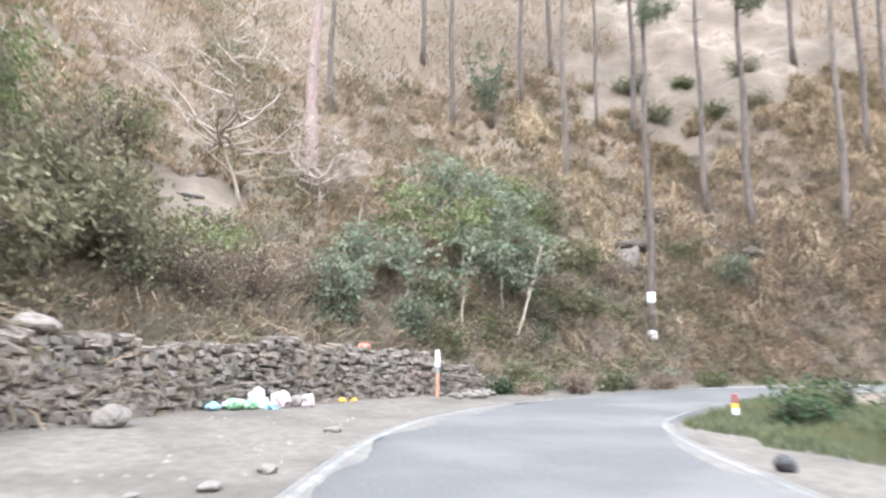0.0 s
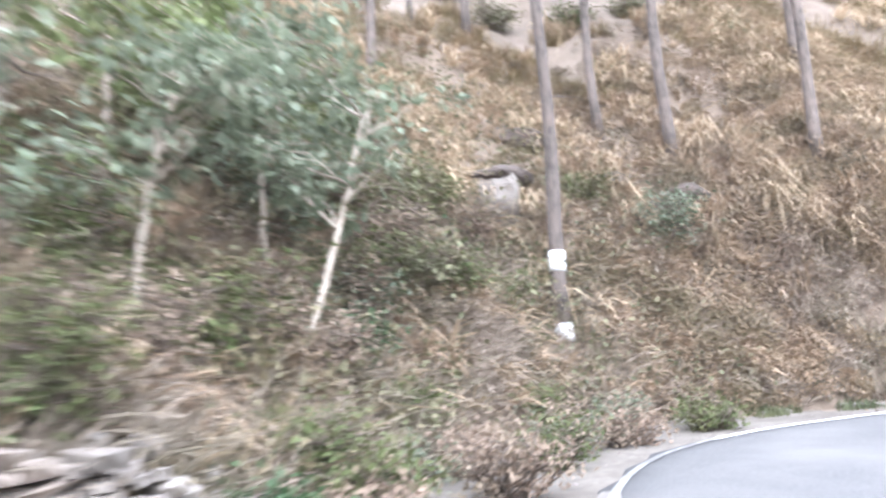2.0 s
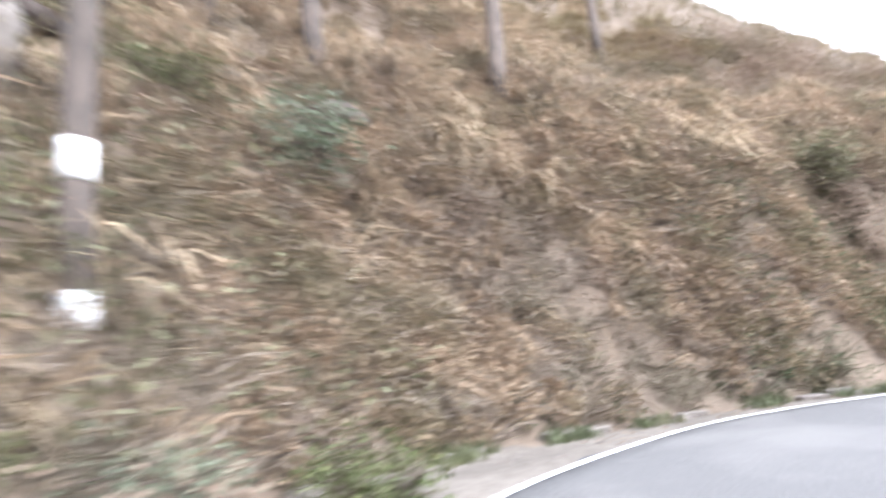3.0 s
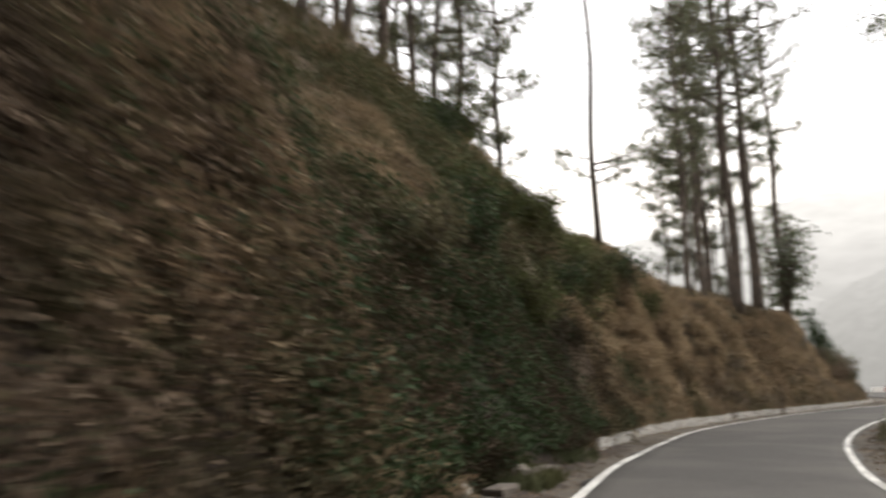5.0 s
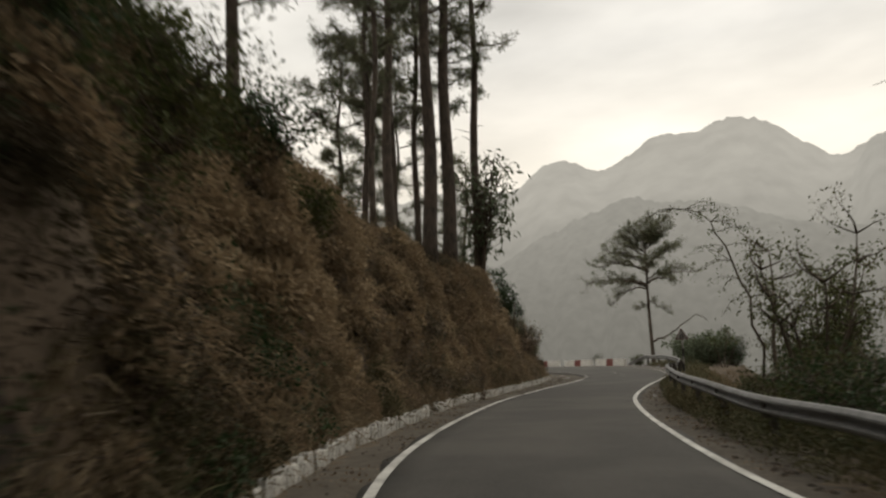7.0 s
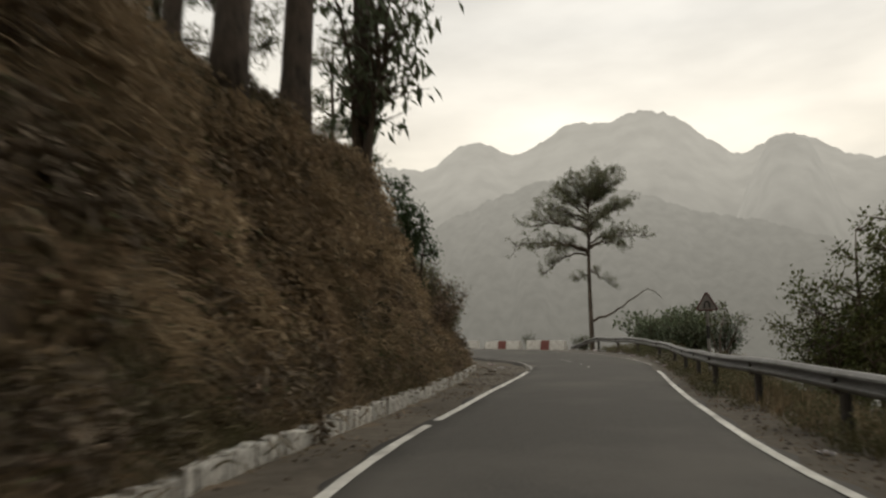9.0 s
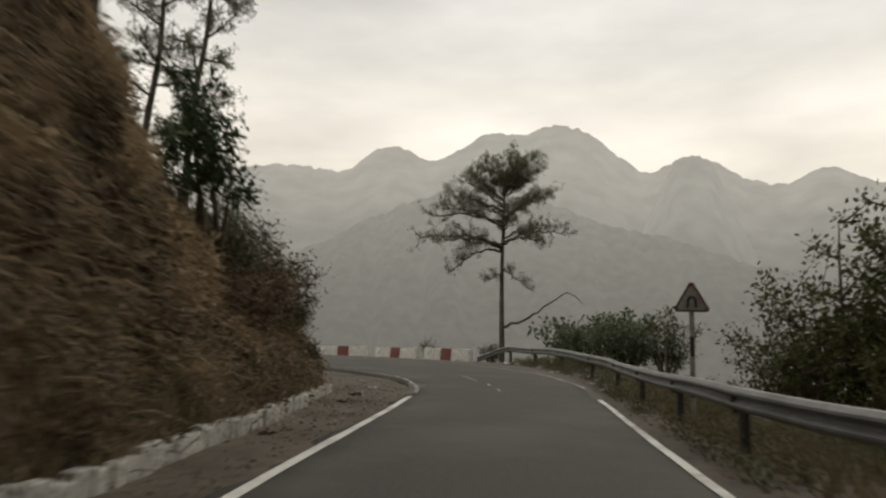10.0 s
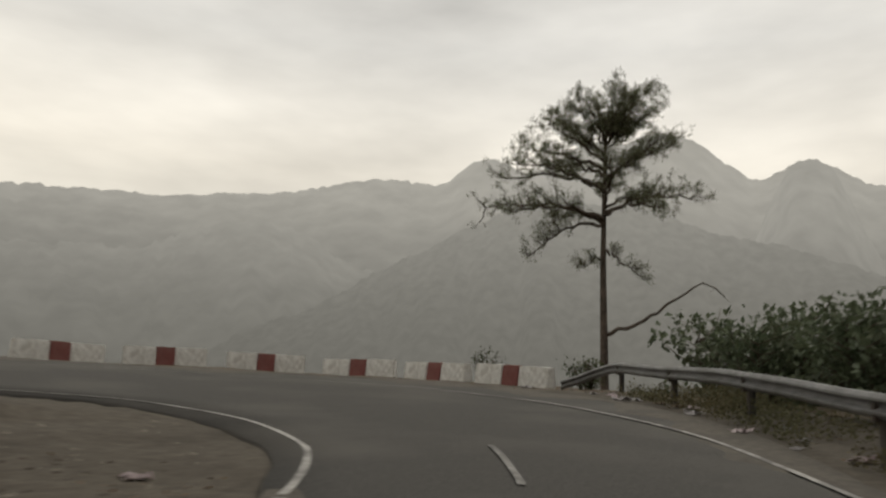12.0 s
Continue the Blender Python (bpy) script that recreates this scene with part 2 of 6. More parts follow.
RED_CLOTH = make_mat("red_cloth", (0.42, 0.10, 0.06), (0.55, 0.20, 0.14), 9, 0.8, 0.3)


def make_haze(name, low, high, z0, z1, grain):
    """Far wooded slopes, mist painted in as their own glow, paler with height."""
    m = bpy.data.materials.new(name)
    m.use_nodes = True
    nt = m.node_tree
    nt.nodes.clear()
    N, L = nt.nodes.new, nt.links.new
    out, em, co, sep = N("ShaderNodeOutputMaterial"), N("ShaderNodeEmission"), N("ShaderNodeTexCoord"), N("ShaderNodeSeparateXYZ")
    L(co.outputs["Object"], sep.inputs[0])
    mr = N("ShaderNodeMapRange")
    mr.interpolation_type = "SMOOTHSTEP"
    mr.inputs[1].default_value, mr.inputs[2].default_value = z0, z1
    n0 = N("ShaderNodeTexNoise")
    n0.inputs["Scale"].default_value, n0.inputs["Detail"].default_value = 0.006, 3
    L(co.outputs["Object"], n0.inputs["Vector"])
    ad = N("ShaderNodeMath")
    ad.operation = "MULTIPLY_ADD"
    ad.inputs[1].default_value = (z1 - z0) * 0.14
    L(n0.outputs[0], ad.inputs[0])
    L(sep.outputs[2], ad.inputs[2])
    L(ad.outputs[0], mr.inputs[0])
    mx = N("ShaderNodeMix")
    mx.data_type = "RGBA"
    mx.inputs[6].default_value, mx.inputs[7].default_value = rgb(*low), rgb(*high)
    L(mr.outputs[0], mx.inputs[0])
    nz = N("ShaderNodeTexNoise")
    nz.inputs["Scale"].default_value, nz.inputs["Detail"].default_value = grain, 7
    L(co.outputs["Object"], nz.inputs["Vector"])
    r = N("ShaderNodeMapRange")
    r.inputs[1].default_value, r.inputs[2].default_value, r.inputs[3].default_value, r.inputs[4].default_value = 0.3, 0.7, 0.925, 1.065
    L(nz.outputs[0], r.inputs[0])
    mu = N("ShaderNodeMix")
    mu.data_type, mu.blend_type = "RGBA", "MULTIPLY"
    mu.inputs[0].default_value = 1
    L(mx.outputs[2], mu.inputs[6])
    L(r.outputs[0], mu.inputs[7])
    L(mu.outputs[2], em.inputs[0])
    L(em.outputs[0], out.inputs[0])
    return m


# haze by distance, put into the ridges' emission colours
HAZE_FAR = make_haze("far_haze_glow", (0.190, 0.186, 0.172), (0.325, 0.316, 0.293), 150, 640, 0.012)
HAZE_NEAR = make_haze("near_haze_glow", (0.136, 0.133, 0.122), (0.232, 0.227, 0.210), 0, 200, 0.10)
HAZE_MID = make_haze("middle_haze_glow", (0.150, 0.147, 0.135), (0.290, 0.283, 0.263), 10, 300, 0.03)

# ================= the lie of the land =================
# Left edge line of the carriageway, station by station: x, y and the carriageway's width there.
EDGE = [(48, -9.5, 4.4), (38, -11.5, 4.4), (30, -12.8, 4.4), (22.8, -13.9, 4.6), (18, -14.4, 4.5), (13.92, -14.19, 4.4), (9.62, -12.94, 4.5),
        (6.24, -11.24, 4.4), (3.18, -9.59, 4.55), (1.02, -7.77, 4.65), (-0.5, -5.29, 4.62), (-1.42, -2.04, 4.62), (-1.65, 1.02, 4.6), (-0.6, 4.6, 4.2),
        (2, 9.3, 3.7), (4.9, 13.1, 3.45), (8.6, 17.7, 3.7), (15.5, 24.9, 4.3), (25.3, 31.7, 4.2), (33.1, 35.7, 4.1), (42.4, 40.2, 4.4),
        (45.6, 41.9, 4.6), (47.4, 43.4, 5.4), (48.6, 45.4, 7.3), (49, 47.8, 9.4), (48, 50.4, 9), (43, 53.6, 8), (34, 57, 7)]


def spline(pts, step):
    """A smooth line through pts (any number of columns), sampled about every step metres, with the station number as last column."""
    p = np.array([[2 * a - b for a, b in zip(pts[0], pts[1])], *pts, [2 * a - b for a, b in zip(pts[-1], pts[-2])]], float)
    out = []
    for k in range(1, len(p) - 2):
        n = max(2, int(np.hypot(*(p[k + 1] - p[k])[:2]) / step))
        t = np.linspace(0, 1, n, endpoint=False)[:, None]
        c = 0.5 * (2 * p[k] + (p[k + 1] - p[k - 1]) * t + (2 * p[k - 1] - 5 * p[k] + 4 * p[k + 1] - p[k + 2]) * t**2
                   + (3 * p[k] - p[k - 1] - 3 * p[k + 1] + p[k + 2]) * t**3)
        out.append(np.c_[c, k - 1 + t])
    return np.vstack(out)


ED = spline(EDGE, 0.4)
TAN = np.gradient(ED[:, :2], axis=0)
TAN /= np.linalg.norm(TAN, axis=1)[:, None]
OUT = np.c_[-TAN[:, 1], TAN[:, 0]]  # to the hill's side
WIDE, ST = ED[:, 2], ED[:, 3]
MID = ED[:, :2] - OUT * WIDE[:, None] / 2


def along(table, st=None):
    """A value by station from (station, value) pairs."""
    st = ST if st is None else st
    a, b = zip(*table)
    return np.interp(st, a, b)


ROAD_Z = along([(0, -0.6), (2, -0.45), (4, -0.34), (6, -0.27), (9, -0.19), (12, -0.02), (14, 0.09), (15, 0.26), (16.6, 0.36), (17, 0.48),
                (18, 0.80), (19, 1.07), (20, 1.36), (21, 1.52), (23, 1.72), (25, 1.95), (27, 2.3)])
OUTER_RISE = along([(19, 0.0), (21, 0.03), (23, 0.35), (24, 0.45), (25, 0.45), (27, 0.3)])  # the hairpin's outer side lies higher
VERGE = along([(0, 5.5), (3, 5.4), (4, 5.0), (5, 4.4), (6, 3.4), (7, 2.6), (8, 2.5), (9, 2.6), (10, 2.4), (11, 1.95), (12, 1.2), (13, 1.15), (16, 1.25), (17, 1.25), (18, 1.3),
               (19, 1.27), (19.5, 1.55), (19.8, 1.9), (20.1, 2.1), (20.5, 2.7), (20.8, 3.2), (21.2, 4.1), (22, 5.2), (23, 5.6), (25, 3.5), (27, 2)])
CUT_H = along([(0, 1.4), (5, 1.4), (6, 1.2), (7, 1.2), (8, 2.5), (9, 3.6), (11, 5.2), (12, 5.4), (14, 5.1), (15, 4.3), (15.6, 4.3), (16.2, 5.2), (16.7, 5.9), (17, 5.7), (17.4, 5.2), (18, 4.6), (18.7, 5.1), (19.2, 4.9),
               (19.6, 3.7), (20, 2.9), (20.5, 2.5), (21, 2.5), (27, 3)])
CUT_RUN = along([(0, 0.35), (5, 0.4), (6, 0.7), (7, 1.5), (8, 2.3), (10, 2.6), (12, 2.3), (16, 2.2), (18, 1.95), (19, 2.1), (19.6, 2.5), (20, 2.6), (27, 2.4)])
UPPER = along([(0, 0.8), (5, 0.85), (8, 1.0), (10, 1.15), (12, 1.2), (14, 1.0), (15.2, 0.75), (15.8, 1.05), (16.4, 1.45), (16.8, 1.2), (17.3, 0.75), (18, 0.6), (19, 0.5), (20, 0.25), (27, 0.3)])
CAP = along([(0, 60), (9, 60), (12, 42), (14, 20), (15, 12), (15.6, 12), (16, 14), (16.6, 15), (17, 11.5), (18, 8.4), (19, 6.9), (20, 4.6), (27, 4.6)])
R_VERGE = along([(0, 3), (8, 3), (13, 2), (16, 1.6), (18, 2.0), (20, 2.3), (21, 2.5), (22, 3.5), (23, 5.5), (24, 6.5), (25, 8.5), (26, 9), (27, 8)])
R_FALL = along([(0, 0.05), (10, 0.03), (13, 0.1), (15, 0.3), (17, 0.6), (20, 0.65), (22, 0.55), (27, 0.8)])


def smooth_noise(x, y, size, seed):
    """Value noise on a lattice of that size, from -1 to 1."""
    rng = np.random.RandomState(seed)
    tab = rng.uniform(-1, 1, (64, 64))
    u, v = np.asarray(x) / size, np.asarray(y) / size
    i, j = np.floor(u).astype(int), np.floor(v).astype(int)
    f, g = u - i, v - j
    f, g = f * f * (3 - 2 * f), g * g * (3 - 2 * g)
    t = lambda a, b: tab[a % 64, b % 64]
    return (t(i, j) * (1 - f) + t(i + 1, j) * f) * (1 - g) + (t(i, j + 1) * (1 - f) + t(i + 1, j + 1) * f) * g


def road_frame(x, y):
    """For points: the nearest sample of the road, the distance beyond its left edge and beyond its right edge."""
    x, y = np.ravel(x), np.ravel(y)
    idx = np.empty(len(x), int)
    for a in range(0, len(x), 8000):
        d = (x[a:a + 8000, None] - MID[None, :, 0]) ** 2 + (y[a:a + 8000, None] - MID[None, :, 1]) ** 2
        d = d - (WIDE[None, :] / 2 - 2.1).clip(0) ** 2
        idx[a:a + 8000] = d.argmin(1)
    off = (x - MID[idx, 0]) * OUT[idx, 0] + (y - MID[idx, 1]) * OUT[idx, 1]
    along_off = (x - MID[idx, 0]) * TAN[idx, 0] + (y - MID[idx, 1]) * TAN[idx, 1]
    dist = np.hypot(off, along_off) * np.where(off >= 0, 1, -1)
    return idx, dist - WIDE[idx] / 2, -dist - WIDE[idx] / 2


def land(x, y):
    """The ground's height."""
    shape = np.shape(x)
    x, y = np.ravel(x).astype(float), np.ravel(y).astype(float)
    i, left, right = road_frame(x, y)
    z = ROAD_Z[i].copy()
    across = np.clip((right + WIDE[i]) / WIDE[i], 0, 1)
    z += OUTER_RISE[i] * across
    rough = 0.5 * smooth_noise(x, y, 3.1, 1) + 0.3 * smooth_noise(x, y, 1.2, 2) + 0.2 * smooth_noise(x, y, 0.55, 3)
    big = smooth_noise(x, y, 9.0, 4)
    t = left - VERGE[i]
    t = t + np.clip(t, 0, 1) * 0.55 * smooth_noise(x, y, 4.3, 5) + np.clip(t, 0, 0.6) * 0.75 * smooth_noise(x, y, 1.7, 6) + np.clip(t, 0, 0.4) * 0.5 * smooth_noise(x, y, 0.8, 16)
    up = np.where(t < CUT_RUN[i], CUT_H[i] * np.clip(t / CUT_RUN[i], 0, 1) ** 0.9, CUT_H[i] + UPPER[i] * (t - CUT_RUN[i]))
    cap = CAP[i] * (1 + 0.06 * big)
    knee = cap * 0.75
    up = np.where(up > knee, knee + (cap - knee) * (1 - np.exp(-(up - knee) / (cap - knee))), up)
    hill = t > 0
    z = np.where(hill, z + up + rough * np.clip(t, 0, 1) * 0.7 + big * np.clip((t - 3) * 0.1, 0, 0.9), z)
    flat = (left > 0) & ~hill
    z = np.where(flat, z - 0.03 + 0.05 * rough + 0.05 * np.clip(left - 1.2, 0, 4), z)
    r = right - R_VERGE[i]
    z = np.where((right > 0) & (r <= 0), z - 0.04 + 0.06 * rough, z)
    fall = R_FALL[i] * np.clip(r, 0, None) * (1 + 0.12 * big)
    z = np.where(r > 0, z - 150 * (1 - np.exp(-fall / 150)) - 0.04 + rough * np.clip(r, 0, 1) * 0.3, z)
    z = np.where((left <= 0.05) & (right <= 0.05), z - 0.08, z)
    return z.reshape(shape)


# the ground grid: fine round the road, ever coarser to the horizon
def axis(a, b, step, far):
    core = np.arange(a, b + step / 2, step)
    grow = np.cumsum(step * 1.18 ** np.arange(1, 60))
    grow = grow[grow < far]
    return np.r_[(a - grow)[::-1], core, b + grow], len(grow)


GX, NX = axis(-26, 74, 0.4, 2600)
GY, NY = axis(-34, 68, 0.4, 2600)
XX, YY = np.meshgrid(GX, GY, indexing="ij")
ZZ = land(XX, YY)


def ground_z(x, y):
    """The height of the ground sheet as it is built."""
    x, y = np.asarray(x, float), np.asarray(y, float)
    i = np.clip(np.searchsorted(GX, x) - 1, 0, len(GX) - 2)
    j = np.clip(np.searchsorted(GY, y) - 1, 0, len(GY) - 2)
    f, g = (x - GX[i]) / (GX[i + 1] - GX[i]), (y - GY[j]) / (GY[j + 1] - GY[j])
    return (ZZ[i, j] * (1 - f) + ZZ[i + 1, j] * f) * (1 - g) + (ZZ[i, j + 1] * (1 - f) + ZZ[i + 1, j + 1] * f) * g


def ground_slope(x, y):
    a = 0.35
    return (ground_z(x + a, y) - ground_z(x - a, y)) / (2 * a), (ground_z(x, y + a) - ground_z(x, y - a)) / (2 * a)


class Mesh:
    """Gathers points and faces for one mesh."""

    def __init__(self):
        self.v, self.f = [], []

    def add(self, verts, faces):
        n = len(self.v)
        self.v.extend(tuple(p) for p in verts)
        self.f.extend(tuple(k + n for k in q) for q in faces)

    def tube(self, pts, radii, sides=7, cap=True):
        pts = [Vector(p) for p in pts]
        n = len(self.v)
        side = None
        for k, p in enumerate(pts):
            d = (pts[min(k + 1, len(pts) - 1)] - pts[max(k - 1, 0)]).normalized()
            if side is None:
                side = d.orthogonal().normalized()
            side = (side - d * side.dot(d)).normalized()
            up = d.cross(side)
            for s in range(sides):
                a = 2 * math.pi * s / sides
                self.v.append(tuple(p + (side * math.cos(a) + up * math.sin(a)) * radii[k]))
        for k in range(len(pts) - 1):
            for s in range(sides):
                a, b = n + k * sides + s, n + k * sides + (s + 1) % sides
                self.f.append((a, b, b + sides, a + sides))
        if cap:
            self.f.append(tuple(n + s for s in range(sides))[::-1])
            self.f.append(tuple(n + (len(pts) - 1) * sides + s for s in range(sides)))

    def box(self, m, size, taper=1.0, jitter=0.0):
        """A block with its base at m's origin."""
        c = []
        for z in (0, 1):
            k = taper if z else 1.0
            for x, y in ((-1, -1), (1, -1), (1, 1), (-1, 1)):
                q = Vector((x * size[0] / 2 * k, y * size[1] / 2 * k, z * size[2]))
                q += Vector((random.uniform(-1, 1), random.uniform(-1, 1), random.uniform(-1, 1) * z)) * jitter
                c.append(m @ q)
        self.add(c, [(3, 2, 1, 0), (4, 5, 6, 7), (0, 1, 5, 4), (1, 2, 6, 5), (2, 3, 7, 6), (3, 0, 4, 7)])

    def data(self, name, mats, smooth=False):
        me = bpy.data.meshes.new(name)
        me.from_pydata(self.v, [], self.f)
        for m in mats if isinstance(mats, (list, tuple)) else [mats]:
            me.materials.append(m)
        if smooth:
            me.shade_smooth()
        me.update()
        return me


def array_mesh(name, verts, faces, mat, smooth=False, index=None):
    """A mesh from arrays: faces all with the same number of corners."""
    me = bpy.data.meshes.new(name)
    verts, faces = np.asarray(verts, np.float32), np.asarray(faces, np.int32)
    k = faces.shape[1]
    me.vertices.add(len(verts))
    me.vertices.foreach_set("co", verts.ravel())
    me.loops.add(faces.size)
    me.loops.foreach_set("vertex_index", faces.ravel())
    me.polygons.add(len(faces))
    me.polygons.foreach_set("loop_start", np.arange(0, faces.size, k, dtype=np.int32))
    for m in mat if isinstance(mat, (list, tuple)) else [mat]:
        me.materials.append(m)
    if index is not None:
        me.polygons.foreach_set("material_index", np.asarray(index, np.int32))
    me.update(calc_edges=True)
    if smooth:
        me.shade_smooth()
    return me


def part(name, mesh, mat, parent, label="", smooth=False, at=None):
    """One mesh object under a thing or under a part."""
    ob = new(name, mesh if isinstance(mesh, bpy.types.Mesh) else mesh.data(name, mat, smooth))
    ob.parent = parent
    if at is not None:
        ob.matrix_basis = at
    return tagged(ob, label) if label else ob


def grid_faces(n, m):
    a = (np.arange(n - 1)[:, None] * m + np.arange(m - 1)[None, :]).ravel()
    return np.c_[a, a + m, a + m + 1, a + 1]


def build_ground():
    verts = np.c_[XX.ravel(), YY.ravel(), ZZ.ravel()]
    faces = grid_faces(len(GX), len(GY))
    cx, cy = verts[faces, 0].mean(1), verts[faces, 1].mean(1)
    i, left, right = road_frame(cx, cy)
    wob = 0.5 * smooth_noise(cx, cy, 1.4, 8)
    gx, gy = ground_slope(cx, cy)
    dirt = (np.hypot(gx, gy) < 0.55) & (left < VERGE[i] - 0.1 + wob * 0.6) & (right < R_VERGE[i] * 0.55 + wob)
    bare = np.hypot((cx + 19.2) / 6.8, (cy + 3.2) / 8.0) + 0.35 * smooth_noise(cx, cy, 2.0, 9) < 1.0
    bare |= np.hypot((cx - 8.6) / 2.2, (cy + 22.8) / 1.4) + 0.3 * smooth_noise(cx, cy, 1.2, 10) < 1.0  # a stony terrace above the wall
    foot_shade = (ST[i] > 13.8 + 1.2 * wob) & (ST[i] < 16.4) & (left > 0.45 + wob * 0.3) & (left < VERGE[i] + 1.3 + wob)  # the shade along the bank's foot, painted as darker soil
    ob = new("ground", array_mesh("ground", verts, faces, [EARTH, DIRT, BARE_EARTH, SOIL], True, np.where(bare, 2, np.where(foot_shade, 3, dirt.astype(int)))))
    tagged(ob, "brown earthen hillside and dusty road verges", "ground", kind="structure")


def ribbon(name, a, b, z, mat, lift, thick=0.0):
    """A strip between the lines a and b, lying at the heights z."""
    n = len(a)
    va = np.c_[a, z[0] + lift]
    vb = np.c_[b, z[1] + lift]
    k = np.arange(n - 1)
    f = np.c_[k, k + n, k + n + 1, k + 1]
    return array_mesh(name, np.vstack([va, vb]), f, mat)


def build_road():
    lat = np.linspace(0, 1, 9)
    over = 0.14
    rows, zs = [], []
    for q in lat:
        p = ED[:, :2] + OUT * over - OUT * ((WIDE + 2 * over) * q)[:, None]
        edge = 0.12 * smooth_noise(p[:, 0], p[:, 1], 0.7, 21) * (q in (0, 1))
        rows.append(p + OUT * edge[:, None])
        zs.append(ROAD_Z + OUTER_RISE * q + 0.03 * (1 - (2 * q - 1) ** 2) - 0.02)
    rows, zs = np.array(rows), np.array(zs)
    zs = np.concatenate([zs[:1] - 0.16, zs, zs[-1:] - 0.16])
    rows = np.concatenate([rows[:1], rows, rows[-1:]])
    verts = np.c_[rows.reshape(-1, 2), zs.ravel()]
    f = grid_faces(len(rows), len(ED))[:, ::-1]
    ob = new("road", array_mesh("road", verts, f, ASPHALT, True))
    tagged(ob, "grey worn asphalt hill road with patches", "road", kind="structure")


def road_point(st, q):
    """A place on the carriageway: station and the share of the width from the left edge line."""
    k = np.interp(st, ST, np.arange(len(ST)))
    g = lambda a: np.interp(k, np.arange(len(ST)), a)
    x, y, w = g(ED[:, 0]), g(ED[:, 1]), g(WIDE)
    ox, oy = g(OUT[:, 0]), g(OUT[:, 1])
    z = g(ROAD_Z) + g(OUTER_RISE) * q + 0.03 * (1 - (2 * q - 1) ** 2) - 0.02
    return np.stack([x - ox * w * q, y - oy * w * q, z], -1)


def marking(name, st0, st1, q0, q1, width, label, worn=0.0, seed=1, mat=None):
    """A painted line along the road between two stations; q: the share of the width from the left edge, at either end, or a table of stations and shares with None."""
    n = max(3, int((st1 - st0) * 14))
    st = np.linspace(st0, st1, n)
    q = np.interp(st, *zip(*q0)) if q1 is None else np.linspace(q0, q1, n)
    p = road_point(st, q)
    d = np.gradient(p[:, :2], axis=0)
    d /= np.linalg.norm(d, axis=1)[:, None]
    s = np.c_[-d[:, 1], d[:, 0]] * width / 2
    ea, eb = (0.12 * smooth_noise(p[:, 0], p[:, 1], 0.35, seed + k)[:, None] for k in (0, 5))
    va, vb = np.c_[p[:, :2] + s * (1 + ea), p[:, 2] + 0.017], np.c_[p[:, :2] - s * (1 + eb), p[:, 2] + 0.017]
    k = np.arange(n - 1)
    f = np.c_[k, k + 1, k + n + 1, k + n][:, ::-1]
    ob = new(name, array_mesh(name, np.vstack([va, vb]), f, mat or LINE_PAINT))
    return tagged(ob, label, "road marking", kind="structure")


OUTER_LINE = [(21.2, 1.0), (22.0, 0.92), (22.4, 0.88), (22.75, 0.84), (23.15, 0.80), (23.7, 0.76), (24.5, 0.75), (26, 0.78)]


def build_markings():
    marking("left_edge_line", 0.3, 9.4, 0, 0, 0.10, "rubbed-out white edge line on the dusty asphalt", seed=2, mat=RUBBED_LINE)
    marking("left_edge_line", 9.4, 18.55, 0, 0, 0.13, "worn white edge line on the asphalt beneath the hill")
    marking("left_edge_line", 18.62, 20.2, 0, 0.01, 0.13, "worn white edge line on the asphalt beneath the hill", seed=3)
    marking("inner_bend_line", 20.45, 21.55, 0.015, 0.0, 0.11, "thin worn white line round the inside of the hairpin", seed=4, mat=FADED_LINE)
    marking("inner_bend_line", 21.6, 26, [(21.6, 0.0), (22.15, 0.025), (22.6, 0.045), (23.5, 0.045), (26, 0.03)], None, 0.085, "worn white line round the inside of the hairpin", seed=5, mat=WORN_LINE)
    marking("right_edge_line", 0.3, 9.4, 1, 1, 0.075, "faded white edge line on the inside of the bend", seed=6, mat=RUBBED_LINE)
    marking("right_edge_line", 9.4, 20.35, 1, 1, 0.125, "white edge line on the valley side", seed=7)
    marking("outer_bend_line", 21.2, 26, OUTER_LINE, None, 0.085, "thin worn white line round the outside of the hairpin", seed=9, mat=WORN_LINE)
    for st, length, q in ((20.7, 0.22, 0.48), (21.2, 0.22, 0.44), (21.72, 0.72, 0.39)):
        tagged(marking("centre_dash", st, st + length, q, q - 0.01, 0.075, "short faded white centre dash on asphalt", seed=int(st * 10), mat=FADED_LINE), group="centre dashes")


def dirt_spill(st0, st1, edge, depth, seed):
    """Dust and earth lying over the carriageway's edge, with a ragged border."""
    n = max(8, int((st1 - st0) * 60))
    st = np.linspace(st0, st1, n)
    e = road_point(st, np.full(n, float(edge)))
    w = np.interp(st, ST, WIDE)
    rag = 0.5 + 0.6 * smooth_noise(e[:, 0], e[:, 1], 1.8, seed) + 0.14 * smooth_noise(e[:, 0], e[:, 1], 0.4, seed + 1)
    share = np.clip(depth * rag, 0.02, None) * np.sin(np.pi * np.linspace(0.02, 0.98, n)) ** 0.4 / w
    sign = -1 if edge else 1
    rows = [road_point(st, edge - sign * 0.16 / w)] + [road_point(st, edge + sign * share * u) for u in (0.25, 0.5, 0.75, 1.0)]
    v = np.vstack([r + [0, 0, -0.004 if k == 4 else 0.013] for k, r in enumerate(rows)])
    f = grid_faces(5, n)
    ob = new("dirt_spill", array_mesh("dirt_spill", v, f if not edge else f[:, ::-1], DUST))
    tagged(ob, "dust and earth washed over the edge of the asphalt", "dirt", kind="structure")


